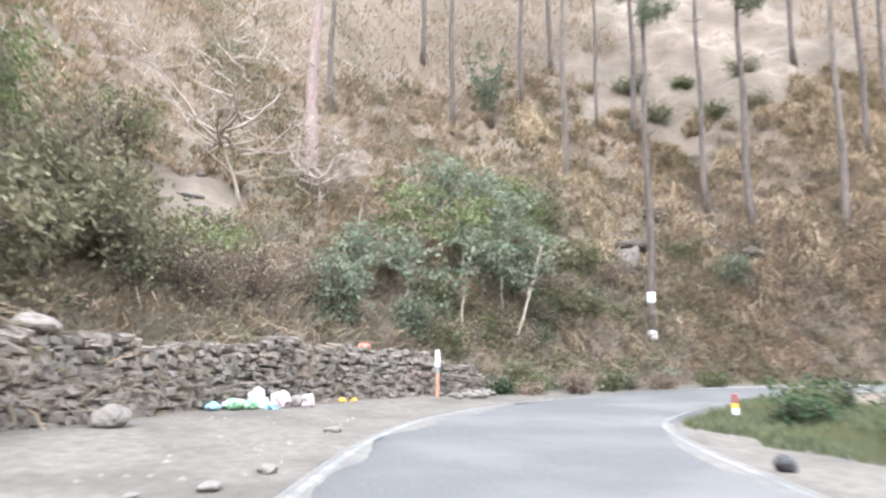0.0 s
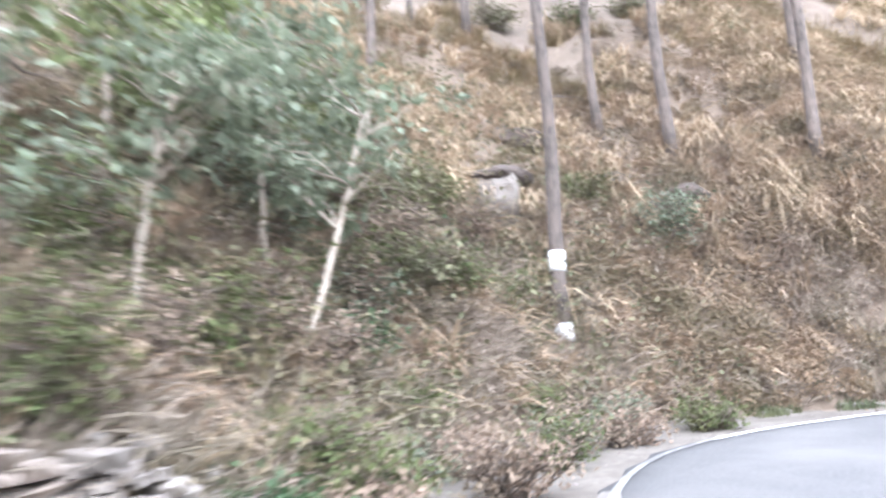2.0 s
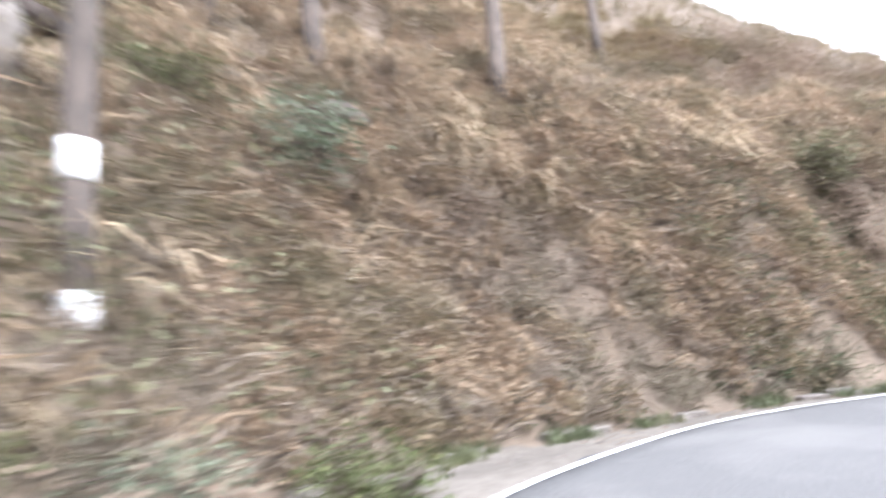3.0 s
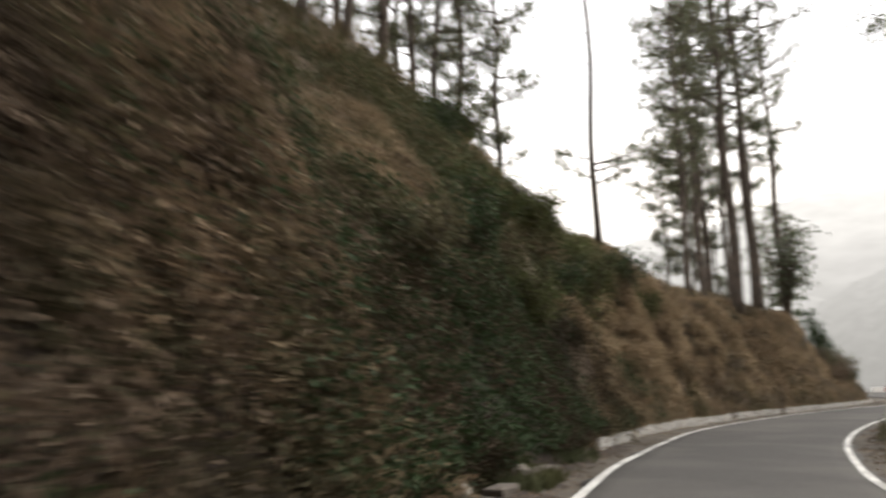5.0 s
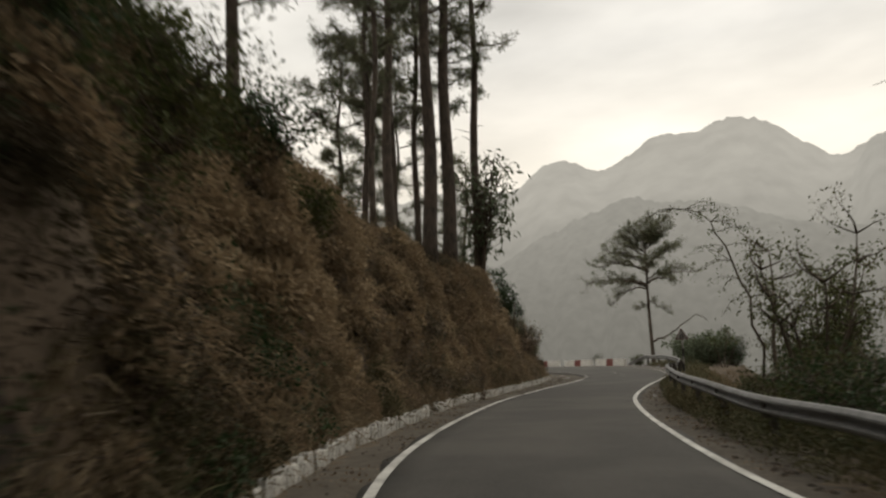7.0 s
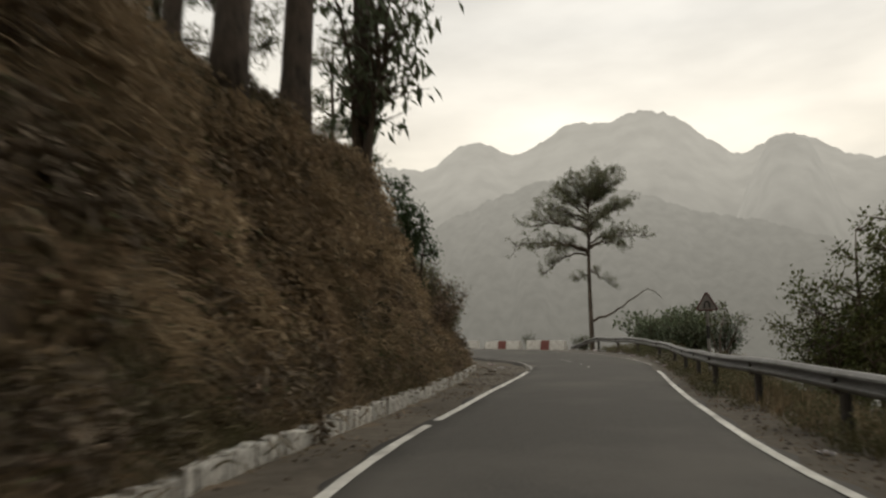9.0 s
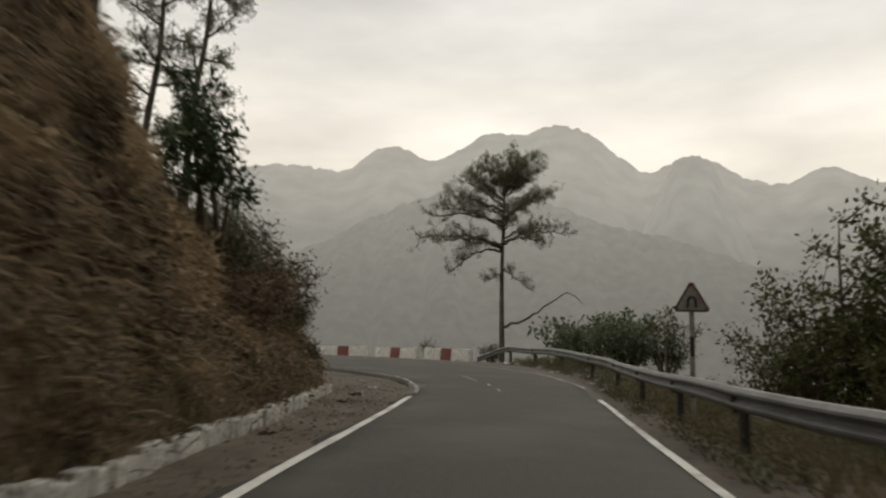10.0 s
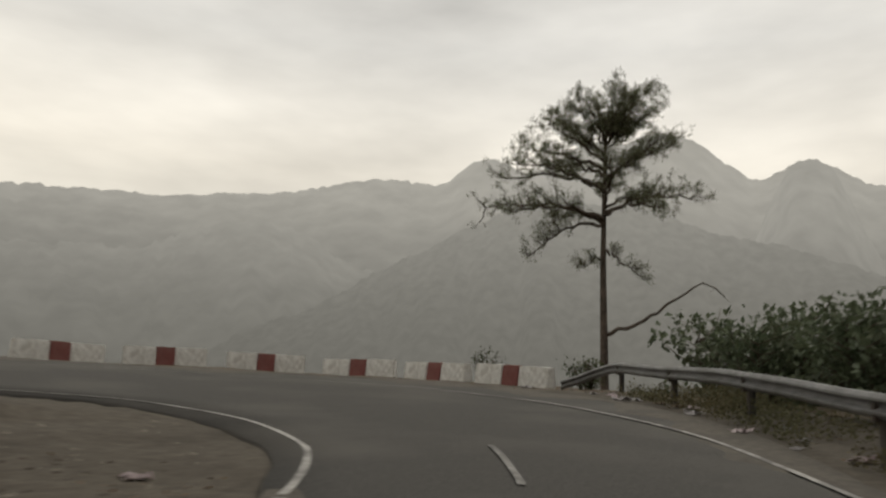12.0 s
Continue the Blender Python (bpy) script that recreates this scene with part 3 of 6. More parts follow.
build_ground()
build_road()
for st0, st1, edge, depth, seed in ((2.6, 5.9, 0, 0.75, 50), (6.2, 7.6, 0, 0.2, 52), (20.3, 21.7, 0, 0.5, 54), (20.4, 21.7, 1, 0.6, 56), (21.6, 23.2, 1, 1.0, 58), (22.5, 25.6, 1, 1.7, 60), (2.0, 5.0, 1, 0.3, 64)):
    dirt_spill(st0, st1, edge, depth, seed)
build_markings()

# ================= distance =================
def build_ridge(name, far, base, bumps, mat, label, az0=-60, az1=110, seed=1, rugged=1.0, rough=1.0):
    """A wooded ridge round the valley: height angles by bearing, from a gentle base line and rounded peaks."""
    az = np.linspace(az0, az1, 1300)
    el = np.interp(az, *zip(*base))
    for c, h, w in bumps:
        el = el + h * np.exp(-np.abs((az - c) / (w * 1.06)) ** 2.5)
    rng = np.random.RandomState(seed)
    canopy = rng.uniform(-1, 1, 1300) * 0.012 + 0.11 * smooth_noise(az * 9, az * 0, 4, seed) + 0.045 * smooth_noise(az * 26, az * 0, 4, seed + 6) + 0.14 * smooth_noise(az * 3, az * 0, 7, seed + 1)
    el = el + canopy * rough + (rough - 1) * 0.16 * smooth_noise(az * 2, az * 0, 3, seed + 4)
    rows = []
    n = 26
    for k in range(-1, n):
        t = max(k, 0) / (n - 1)
        if k < 0:
            r, h = far * 1.12, np.tan(np.radians(el)) * far * 0.7
        else:
            spur = smooth_noise(az * 2.2, az * 0 + t * 6, 3, seed + 2) * 0.06 * rugged * math.sin(math.pi * t)
            r = far * (1 - 0.55 * t + spur)
            h = np.tan(np.radians(el)) * far * (1 - t) ** 1.15 - 150 * t + 10 * rugged * math.sin(math.pi * t) * smooth_noise(az * 5, az * 0 + t * 12, 3, seed + 3)
        rows.append(np.c_[40 + r * np.cos(np.radians(az)), 36 + r * np.sin(np.radians(az)), 2.5 + h])
    verts = np.vstack(rows)
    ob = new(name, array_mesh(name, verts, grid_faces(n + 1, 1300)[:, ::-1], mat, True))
    tagged(ob, label, "mountain", kind="structure")


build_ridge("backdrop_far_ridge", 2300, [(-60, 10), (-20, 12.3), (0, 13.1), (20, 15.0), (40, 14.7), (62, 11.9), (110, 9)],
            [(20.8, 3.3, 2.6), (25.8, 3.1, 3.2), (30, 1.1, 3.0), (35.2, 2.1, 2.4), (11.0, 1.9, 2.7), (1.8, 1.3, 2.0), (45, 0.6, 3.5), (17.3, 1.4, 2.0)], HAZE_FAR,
            "pale wooded mountain ridge with rounded peaks, mist painted as glow", rugged=0.1, rough=0.9)
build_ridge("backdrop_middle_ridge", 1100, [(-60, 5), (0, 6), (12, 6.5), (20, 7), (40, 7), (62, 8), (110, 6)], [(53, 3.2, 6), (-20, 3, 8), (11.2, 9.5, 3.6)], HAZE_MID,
            "wooded foothill across the valley, mist painted as glow", seed=5, rugged=0.4, rough=1.8)
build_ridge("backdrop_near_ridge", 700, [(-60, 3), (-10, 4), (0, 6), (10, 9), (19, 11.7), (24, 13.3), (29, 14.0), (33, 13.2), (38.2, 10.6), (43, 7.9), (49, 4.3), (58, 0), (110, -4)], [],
            HAZE_NEAR, "dim wooded spur across the valley, mist painted as glow", seed=9, rugged=0.5, rough=1.3)


# ================= growth =================
def blades(name, p, nrm, size, width, mat, label, category, droop=0.6, up=0.7, seed=1, per=1, wild=0.45):
    """Grass: bent pointed blades at the places p, leaning out along nrm and drooping; per: blades of one tussock."""
    rng = np.random.RandomState(seed)
    tall = np.repeat(rng.uniform(0.55, 1.35, (len(p), 1)), per, 0) if per > 1 else 1.0
    if per > 1:
        nrm = np.repeat(nrm + rng.normal(0, 0.25, nrm.shape), per, 0)
        p = np.repeat(p, per, 0) + rng.normal(0, 0.075, (len(p) * per, 3))
    n = len(p)
    lean = nrm * rng.uniform(0.2, 1.0, (n, 1)) + rng.normal(0, wild, (n, 3)) + [0, 0, up]
    lean /= np.linalg.norm(lean, axis=1)[:, None]
    ln = rng.uniform(*size, (n, 1)) * tall
    side = np.cross(lean, rng.normal(0, 1, (n, 3)))
    side /= np.linalg.norm(side, axis=1)[:, None] + 1e-9
    w = ln * 0 + rng.uniform(0.6, 1.2, (n, 1)) * width
    mid = p + lean * ln * 0.55
    tip = mid + (lean + np.c_[nrm[:, :2] * 0.4, np.full(n, -droop)] * rng.uniform(0.3, 1.5, (n, 1))) * ln * 0.5
    v = np.stack([p - side * w / 2 - nrm * 0.04, p + side * w / 2 - nrm * 0.04, mid + side * w * 0.42, tip + side * w * 0.06, tip - side * w * 0.06, mid - side * w * 0.42], 1).reshape(-1, 3)
    a = np.arange(n)[:, None] * 6
    f = np.vstack([a + [0, 1, 2, 5], a + [5, 2, 3, 4]])
    ob = new(name, array_mesh(name, v, f, mat))
    return tagged(ob, label, category, kind="stuff")


def leaf_mesh(name, p, out, size, mat, seed=1, hang=0.0, slim=0.55):
    """Many small folded leaves at p, turned roughly towards out."""
    rng = np.random.RandomState(seed)
    n = len(p)
    d = out * 0.6 + rng.normal(0, 0.6, (n, 3)) + [0, 0, -hang]
    d /= np.linalg.norm(d, axis=1)[:, None] + 1e-9
    side = np.cross(d, rng.normal(0, 1, (n, 3)) + [0, 0, 1.2])
    side /= np.linalg.norm(side, axis=1)[:, None] + 1e-9
    nr = np.cross(side, d)
    s = rng.uniform(0.6, 1.25, (n, 1)) * size
    v = np.stack([p, p + d * s * 0.5 + side * s * slim / 2 + nr * s * 0.1, p + d * s, p + d * s * 0.5 - side * s * slim / 2 + nr * s * 0.1], 1).reshape(-1, 3)
    a = np.arange(n)[:, None] * 4
    f = np.vstack([a + [0, 1, 2], a + [0, 2, 3]])
    return array_mesh(name, v, f, mat)


def on_hill(n, st0, st1, e0, e1, seed, power=1.0):
    """Random places on the hill between two stations, e metres beyond the verge, with the ground's normal."""
    rng = np.random.RandomState(seed)
    k = np.where((ST >= st0) & (ST <= st1))[0]
    i = rng.choice(k, n)
    e = e0 + (e1 - e0) * rng.uniform(0, 1, n) ** power
    q = ED[i, :2] + OUT[i] * (VERGE[i] + e)[:, None] + TAN[i] * rng.uniform(-0.3, 0.3, (n, 1)) * (1 + e[:, None] * 0.12)
    j, left, right = road_frame(q[:, 0], q[:, 1])
    ok = left > VERGE[j] + min(e0, 0) - 0.05
    q = q[ok]
    gx, gy = ground_slope(q[:, 0], q[:, 1])
    nr = np.c_[-gx, -gy, np.ones(len(q))]
    nr /= np.linalg.norm(nr, axis=1)[:, None]
    return np.c_[q, ground_z(q[:, 0], q[:, 1])], nr


def clumped(p, nr, size, seed, keep=0.5):
    """Keeps the places where a slow noise is high, so that growth stands in clumps."""
    v = smooth_noise(p[:, 0] + p[:, 2] * 0.7, p[:, 1] + p[:, 2] * 0.5, size, seed) + 0.5 * smooth_noise(p[:, 0], p[:, 1] + p[:, 2], size * 0.4, seed + 1)
    ok = v > np.quantile(v, 1 - keep)
    return p[ok], nr[ok]


def off_cliff(p, nr):
    """Leaves the bare earth cliff and the stony terrace free."""
    ok = np.hypot((p[:, 0] + 19.2) / 6.8, (p[:, 1] + 3.2) / 8.0) + 0.35 * smooth_noise(p[:, 0], p[:, 1], 2.0, 9) > 0.95
    ok &= np.hypot((p[:, 0] - 8.6) / 2.2, (p[:, 1] + 22.8) / 1.4) > 0.9
    return p[ok], nr[ok]


def mounds(name, p, nr, radius, count, mat, label, seed, leaf=0.07, slim=0.3):
    """Rounded cushions of dry brush: short stalks and leaves standing out of small domes on the slope."""
    rng = np.random.RandomState(seed)
    r = np.repeat(rng.uniform(*radius, (len(p), 1)), count, 0)
    c, n = np.repeat(p, count, 0), np.repeat(nr, count, 0)
    d = rng.normal(0, 1, c.shape)
    d /= np.linalg.norm(d, axis=1)[:, None]
    d = d + n * (np.abs((d * n).sum(1)) - (d * n).sum(1))[:, None]  # turned out of the slope
    q = c + d * r * rng.uniform(0.55, 1.05, r.shape) * [1, 1, 0.85]
    ob = new(name, leaf_mesh(name, q, d, leaf, mat, seed, 0.25, slim))
    return tagged(ob, label, "brush", kind="stuff")


def build_hill_growth():
    p, n = on_hill(520, 16.5, 21.6, 0.1, 4.6, 61)
    mounds("brush_mounds", p, n, (0.18, 0.45), 170, BRACKEN, "rounded cushions of dry tan brush on the spur's bank", 61, 0.14, 0.32)
    p, n = clumped(*on_hill(1300, 16.5, 21.6, 0.6, 4.8, 62), 2.0, 63, 0.5)
    mounds("straw_mounds", p, n, (0.32, 0.65), 240, STRAW, "golden straw-coloured cushions hanging on the spur's bank", 62, 0.16, 0.34)
    p, n = clumped(*on_hill(1100, 17.4, 21.4, 0.0, 4.2, 76), 1.2, 77, 0.5)
    mounds("brush_mounds", p, n, (0.2, 0.5), 160, DEAD_BRUSH, "grey-tan dead brush cushions on the spur's bank", 76, 0.13, 0.4)
    p, n = on_hill(230, 16.5, 21.6, 0.0, 3.8, 64)
    mounds("withered_mounds", p, n, (0.15, 0.4), 170, BROWN_SCRUB, "dull brown withered brush cushions on the spur's bank", 64, 0.09, 0.35)
    p, n = clumped(*on_hill(1900, 10.0, 14.8, 0.0, 4.5, 79), 1.5, 80, 0.6)
    mounds("brush_mounds", p, n, (0.2, 0.55), 190, BRACKEN, "rusty brown dead brush on the bend's bank", 79, 0.13, 0.3)
    p, n = on_hill(1000, 10.4, 15.6, 0.5, 7.5, 75)
    mounds("brush_mounds", p, n, (0.2, 0.55), 180, BROWN_LEAF, "pale brown dead brush high on the bend's bank", 75, 0.11, 0.3)
    # the low brush takes the darker brown, as painted shade
    p, n = on_hill(300, 13.3, 16.6, 0.0, 2.8, 65)
    mounds("withered_mounds", p, n, (0.2, 0.55), 190, BROWN_SCRUB, "withered brown brush on the bend's cut bank, darkened for shade", 65, 0.10, 0.35)
    p, n = clumped(*on_hill(700, 11, 16.6, 2.2, 7.5, 66), 1.6, 67, 0.5)
    mounds("straw_mounds", p, n, (0.2, 0.5), 170, BRACKEN, "rusty dry grass cushions on the bend's cut bank", 66, 0.16, 0.15)
    p, n = on_hill(620, 6.5, 12, 0.0, 9.0, 68)
    mounds("brush_mounds", p, n, (0.25, 0.6), 150, DEAD_BRUSH, "grey-brown dead brush cushions on the steep slope", 68, 0.13, 0.25)
    p, n = off_cliff(*clumped(*on_hill(800, 6.5, 12.5, 1.0, 15.0, 69), 2.2, 70, 0.6))
    mounds("brush_mounds", p, n, (0.3, 0.7), 150, BRACKEN, "rusty bracken cushions on the steep slope", 69, 0.17, 0.22)
    # the cut bank beside the road, from the bend to the spur's end
    p, n = on_hill(1000, 14.2, 16.9, 2.2, 4.4, 11)
    blades("shaded_bank_grass", p, n, (0.3, 0.75), 0.026, DRY_GRASS, "dull brown grass tussocks on the shaded bank", "grass", 1.4, 0.35, 11, 24, 0.8)
    p, n = on_hill(1100, 11, 14.4, 2.2, 4.8, 8)
    blades("dry_bank_grass", p, n, (0.3, 0.8), 0.028, BRACKEN, "dry brown grass tussocks hanging over the cut bank", "grass", 1.4, 0.35, 8, 26, 0.7)
    p, n = on_hill(2600, 16.7, 25, -0.05, 3.8, 7)
    blades("dry_bank_grass", p, n, (0.16, 0.40), 0.024, BRACKEN, "dry brown grass tussocks hanging over the spur's bank", "grass", 0.8, 0.35, 7, 26, 1.1)
    p, n = clumped(*on_hill(60000, 17.4, 23, -0.05, 4.0, 5), 0.9, 36, 0.5)
    r = np.random.RandomState(5)
    ob = new("bank_brush", leaf_mesh("bank_brush", p + n * r.uniform(0.0, 0.6, (len(p), 1)) + r.normal(0, 0.05, p.shape), n, 0.085, BROWN_LEAF, 5, 0.5, 0.4))
    tagged(ob, "withered brown leafy brush on the spur's bank", "brush", kind="stuff")
    p, n = clumped(*on_hill(16000, 17.4, 23, 0.0, 4.0, 4), 1.1, 38, 0.4)
    ob = new("bank_scrub", leaf_mesh("bank_scrub", p + n * r.uniform(0.1, 0.6, (len(p), 1)) + r.normal(0, 0.05, p.shape), n, 0.085, SCRUB, 4, 0.4, 0.4))
    tagged(ob, "small olive-leaved plants among the bank's dry grass", "scrub", kind="stuff")
    # foot growth in dark brown and dark leaf paints the shade there
    p, n = clumped(*on_hill(46000, 13.5, 16.8, -0.1, 1.6, 6), 0.9, 78, 0.75)
    ob = new("bank_foot_scrub", leaf_mesh("bank_foot_scrub", p + n * np.random.RandomState(6).uniform(0.0, 0.55, (len(p), 1)), n, 0.075, BROWN_SCRUB, 6, 0.4))
    tagged(ob, "withered brown scrub at the bank's foot, darkened for shade", "scrub", kind="stuff")
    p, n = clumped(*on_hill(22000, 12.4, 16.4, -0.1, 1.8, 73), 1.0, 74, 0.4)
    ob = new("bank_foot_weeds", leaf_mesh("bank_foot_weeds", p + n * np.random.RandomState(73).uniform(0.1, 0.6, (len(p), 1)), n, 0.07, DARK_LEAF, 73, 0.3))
    tagged(ob, "green weeds at the bank's foot, dark colour standing for shade", "scrub", kind="stuff")
    p, n = on_hill(1500, 16.2, 20.9, -0.10, 0.35, 21)
    blades("kerb_grass", p, n * [0.3, 0.3, 1.0], (0.2, 0.5), 0.02, DRY_GRASS, "dry grass leaning over the kerb stones", "grass", 0.9, 0.9, 21, 18, 0.6)
    p, n = on_hill(15000, 16.3, 25, -0.05, 3.8, 10)
    blades("short_bank_grass", p, n, (0.12, 0.4), 0.026, DEAD_BRUSH, "short withered stalks between the bank's tussocks", "grass", 0.6, 0.4, 10)
    p, n = clumped(*on_hill(7000, 16.6, 25, 0.2, 4.4, 12), 1.1, 31, 0.6)
    blades("straw_bank_grass", p, n, (0.2, 0.52), 0.022, STRAW, "pale straw-coloured tussocks on the cut bank", "grass", 0.9, 0.35, 12, 24, 1.0)
    p, n = clumped(*on_hill(1800, 11, 16.5, 2.0, 5.0, 9), 1.3, 32, 0.4)
    blades("shaded_straw_grass", p, n, (0.3, 0.7), 0.024, STRAW, "straw tussocks among the scrub of the shaded bank", "grass", 1.3, 0.3, 9, 26, 0.8)
    p, n = on_hill(26000, 12, 20, 3.0, 11, 13)
    blades("crest_grass", p, n, (0.3, 0.8), 0.035, DRY_GRASS, "dry grass on the crest above the road", "grass", 0.6, 0.8, 13)
    p, n = on_hill(44000, 10.0, 15.0, 0.3, 5.0, 81)
    r = np.random.RandomState(3)
    ob = new("bank_brush", leaf_mesh("bank_brush", p + n * r.uniform(0.0, 0.35, (len(p), 1)), n, 0.10, BROWN_LEAF, 81, 0.3, 0.4))
    tagged(ob, "brown withered brush covering the bend's bank", "brush", kind="stuff")
    # shade painted low on the bank: dark leaf here, paler scrub above
    p, n = clumped(*on_hill(56000, 14.2, 17.0, -0.05, 2.4, 82), 1.3, 83, 0.35)
    ob = new("bank_scrub", leaf_mesh("bank_scrub", p + n * r.uniform(0.0, 0.6, (len(p), 1)), n, 0.085, DARK_LEAF, 82, 0.3))
    tagged(ob, "green undergrowth low on the bank, dark colour standing for shade", "scrub", kind="stuff")
    p, n = clumped(*on_hill(80000, 15.0, 17.3, 1.8, 6.5, 14), 1.6, 33, 0.6)
    ob = new("bank_scrub", leaf_mesh("bank_scrub", p + n * r.uniform(0.0, 0.8, (len(p), 1)) ** 1.5 + r.normal(0, 0.06, p.shape), n, 0.10, SCRUB, 14, 0.3))
    tagged(ob, "dense green scrub on the shaded cut bank", "scrub", kind="stuff")
    p, n = clumped(*on_hill(60000, 11.2, 15.4, 1.6, 8.0, 24), 1.4, 34, 0.5)
    ob = new("bank_scrub", leaf_mesh("bank_scrub", p + n * r.uniform(0.0, 0.6, (len(p), 1)), n, 0.09, BROWN_LEAF, 24))
    tagged(ob, "low withered scrub and creeper on the cut bank", "scrub", kind="stuff")
    # the tall slope behind the first bend
    p, n = off_cliff(*on_hill(5200, 1.5, 12.5, 0.2, 16, 15, 0.8))
    blades("slope_grass", p, n, (0.35, 0.95), 0.045, BRACKEN, "dry brown grass and bracken in tussocks on the steep slope", "grass", 1.1, 0.5, 15, 20)
    p, n = off_cliff(*clumped(*on_hill(2600, 9.0, 13, 1.5, 14, 16, 0.8), 2.2, 35, 0.35))
    blades("slope_straw", p, n, (0.5, 1.1), 0.036, STRAW, "straw-coloured grass tussocks hanging on the steep slope", "grass", 1.5, 0.4, 16, 26)
    p, n = off_cliff(*on_hill(90000, 1.5, 13, 14, 46, 17, 0.85))
    blades("upper_slope_grass", p, n, (0.4, 1.0), 0.055, BRACKEN, "dry undergrowth high on the slope", "grass", 0.7, 0.6, 17)
    p, n = off_cliff(*clumped(*on_hill(110000, 1.5, 12, 0.1, 22, 18, 0.9), 2.4, 37, 0.5))
    r = np.random.RandomState(4)
    ob = new("slope_scrub", leaf_mesh("slope_scrub", p + n * r.uniform(0, 0.9, (len(p), 1)) + r.normal(0, 0.15, p.shape), n, 0.15, DUSTY_SCRUB, 18))
    tagged(ob, "olive scrub and creepers on the steep slope", "scrub", kind="stuff")
    p, n = off_cliff(*clumped(*on_hill(16000, 9.6, 13.6, 6.5, 16, 71), 2.6, 72, 0.5))
    blades("terrace_grass", p, n, (0.25, 0.6), 0.04, YELLOW_GRASS, "yellowing grass on the terraces between the pines", "grass", 0.9, 0.6, 71, 6)
    p, n = off_cliff(*on_hill(6000, 2.0, 13, -0.1, 4.4, 19))
    blades("dead_brush", p, n, (0.3, 0.85), 0.022, DEAD_BRUSH, "grey-brown dead brush and twigs along the foot of the slope", "brush", 0.3, 0.5, 19, 18, 1.0)
    p, n = clumped(*on_hill(11000, 10, 16, -0.75, 0.25, 20), 0.8, 41, 0.35)
    blades("verge_weeds", p, n, (0.1, 0.3), 0.03, GREEN_GRASS, "low green weeds at the foot of the bank", "grass", 0.4, 0.9, 20)
    # the inside of the first bend, and the valley-side verge
    rng = np.random.RandomState(22)
    q = np.c_[rng.uniform(5, 30, 120000), rng.uniform(-10.6, 4, 120000)]
    q = q[np.hypot((q[:, 0] - 16) / 10.5, (q[:, 1] + 6.5) / 6.0) + 0.3 * smooth_noise(q[:, 0], q[:, 1], 2.5, 47) < 0.85]
    i, left, right = road_frame(q[:, 0], q[:, 1])
    q = q[(right > 0.45 + 0.3 * smooth_noise(q[:, 0], q[:, 1], 1.0, 43) + np.clip((q[:, 0] - 15.5) * 0.3, 0, 3)) & (right < 7)]
    p = np.c_[q, ground_z(q[:, 0], q[:, 1])]
    blades("bend_grass", p, np.tile([0, 0, 1.0], (len(p), 1)), (0.08, 0.26), 0.03, GREEN_GRASS, "green grass on the inside of the bend", "grass", 0.4, 1.0, 22)
    i = rng.choice(np.where((ST > 15) & (ST < 24.5))[0], 42000)
    r = rng.uniform(0.9, 7.5, len(i))
    q = MID[i] - OUT[i] * (WIDE[i] / 2 + r)[:, None]
    j, left, right = road_frame(q[:, 0], q[:, 1])
    q = q[(right > R_VERGE[j] * 0.16 + 0.4 * smooth_noise(q[:, 0], q[:, 1], 1.3, 45)) & ((ST[j] < 21.3) | (right > R_VERGE[j] + 0.2))]
    p = np.c_[q, ground_z(q[:, 0], q[:, 1])]
    j = road_frame(q[:, 0], q[:, 1])[0]
    far = ST[j] > 17.6
    up = np.tile([0, 0, 1.0], (len(p), 1))
    blades("valley_verge_grass", p[far], up[far], (0.1, 0.42), 0.028, DRY_GRASS, "dry trodden grass beneath the crash rail", "grass", 0.4, 0.9, 23)
    r = np.random.RandomState(24)
    near = np.repeat(p[~far], 3, 0) + r.normal(0, 0.12, (3 * (~far).sum(), 3)) * [1, 1, 0] + [0, 0, 1] * r.uniform(0.02, 0.5, (3 * (~far).sum(), 1))
    ob = new("verge_scrub", leaf_mesh("verge_scrub", near, np.tile([0, 0, 1.0], (len(near), 1)), 0.07, DARK_SCRUB, 24, 0.2))
    tagged(ob, "low dark green scrub on the valley verge", "scrub", kind="stuff")


def limb(m, start, way, length, r0, rng, rise=0.3, bend=0.25, steps=6, sides=6):
    """A bough: adds it to the mesh m and returns its points."""
    pts, d, p = [Vector(start)], Vector(way).normalized(), Vector(start)
    for k in range(steps):
        d = (d + Vector((rng.normal(0, bend), rng.normal(0, bend), rng.normal(0, bend * 0.6) + rise / steps))).normalized()
        p = p + d * length / steps
        pts.append(p.copy())
    m.tube(pts, [r0 * (1 - 0.85 * k / steps) for k in range(steps + 1)], sides)
    return pts


def tufts(centres, rng, count=13, length=0.3, width=0.03, flat=0.1):
    """Pine-needle brushes: thin blades in every direction from each centre."""
    c = np.repeat(np.array(centres), count, 0)
    d = rng.normal(0, 1, c.shape) + [0, 0, flat]
    d /= np.linalg.norm(d, axis=1)[:, None]
    s = np.cross(d, rng.normal(0, 1, c.shape))
    s /= np.linalg.norm(s, axis=1)[:, None] + 1e-9
    ln = rng.uniform(0.6, 1.15, (len(c), 1)) * length
    v = np.stack([c, c + d * ln * 0.6 + s * width / 2, c + d * ln, c + d * ln * 0.6 - s * width / 2], 1).reshape(-1, 3)
    a = np.arange(len(c))[:, None] * 4
    return v, np.vstack([a + [0, 1, 2], a + [0, 2, 3]])


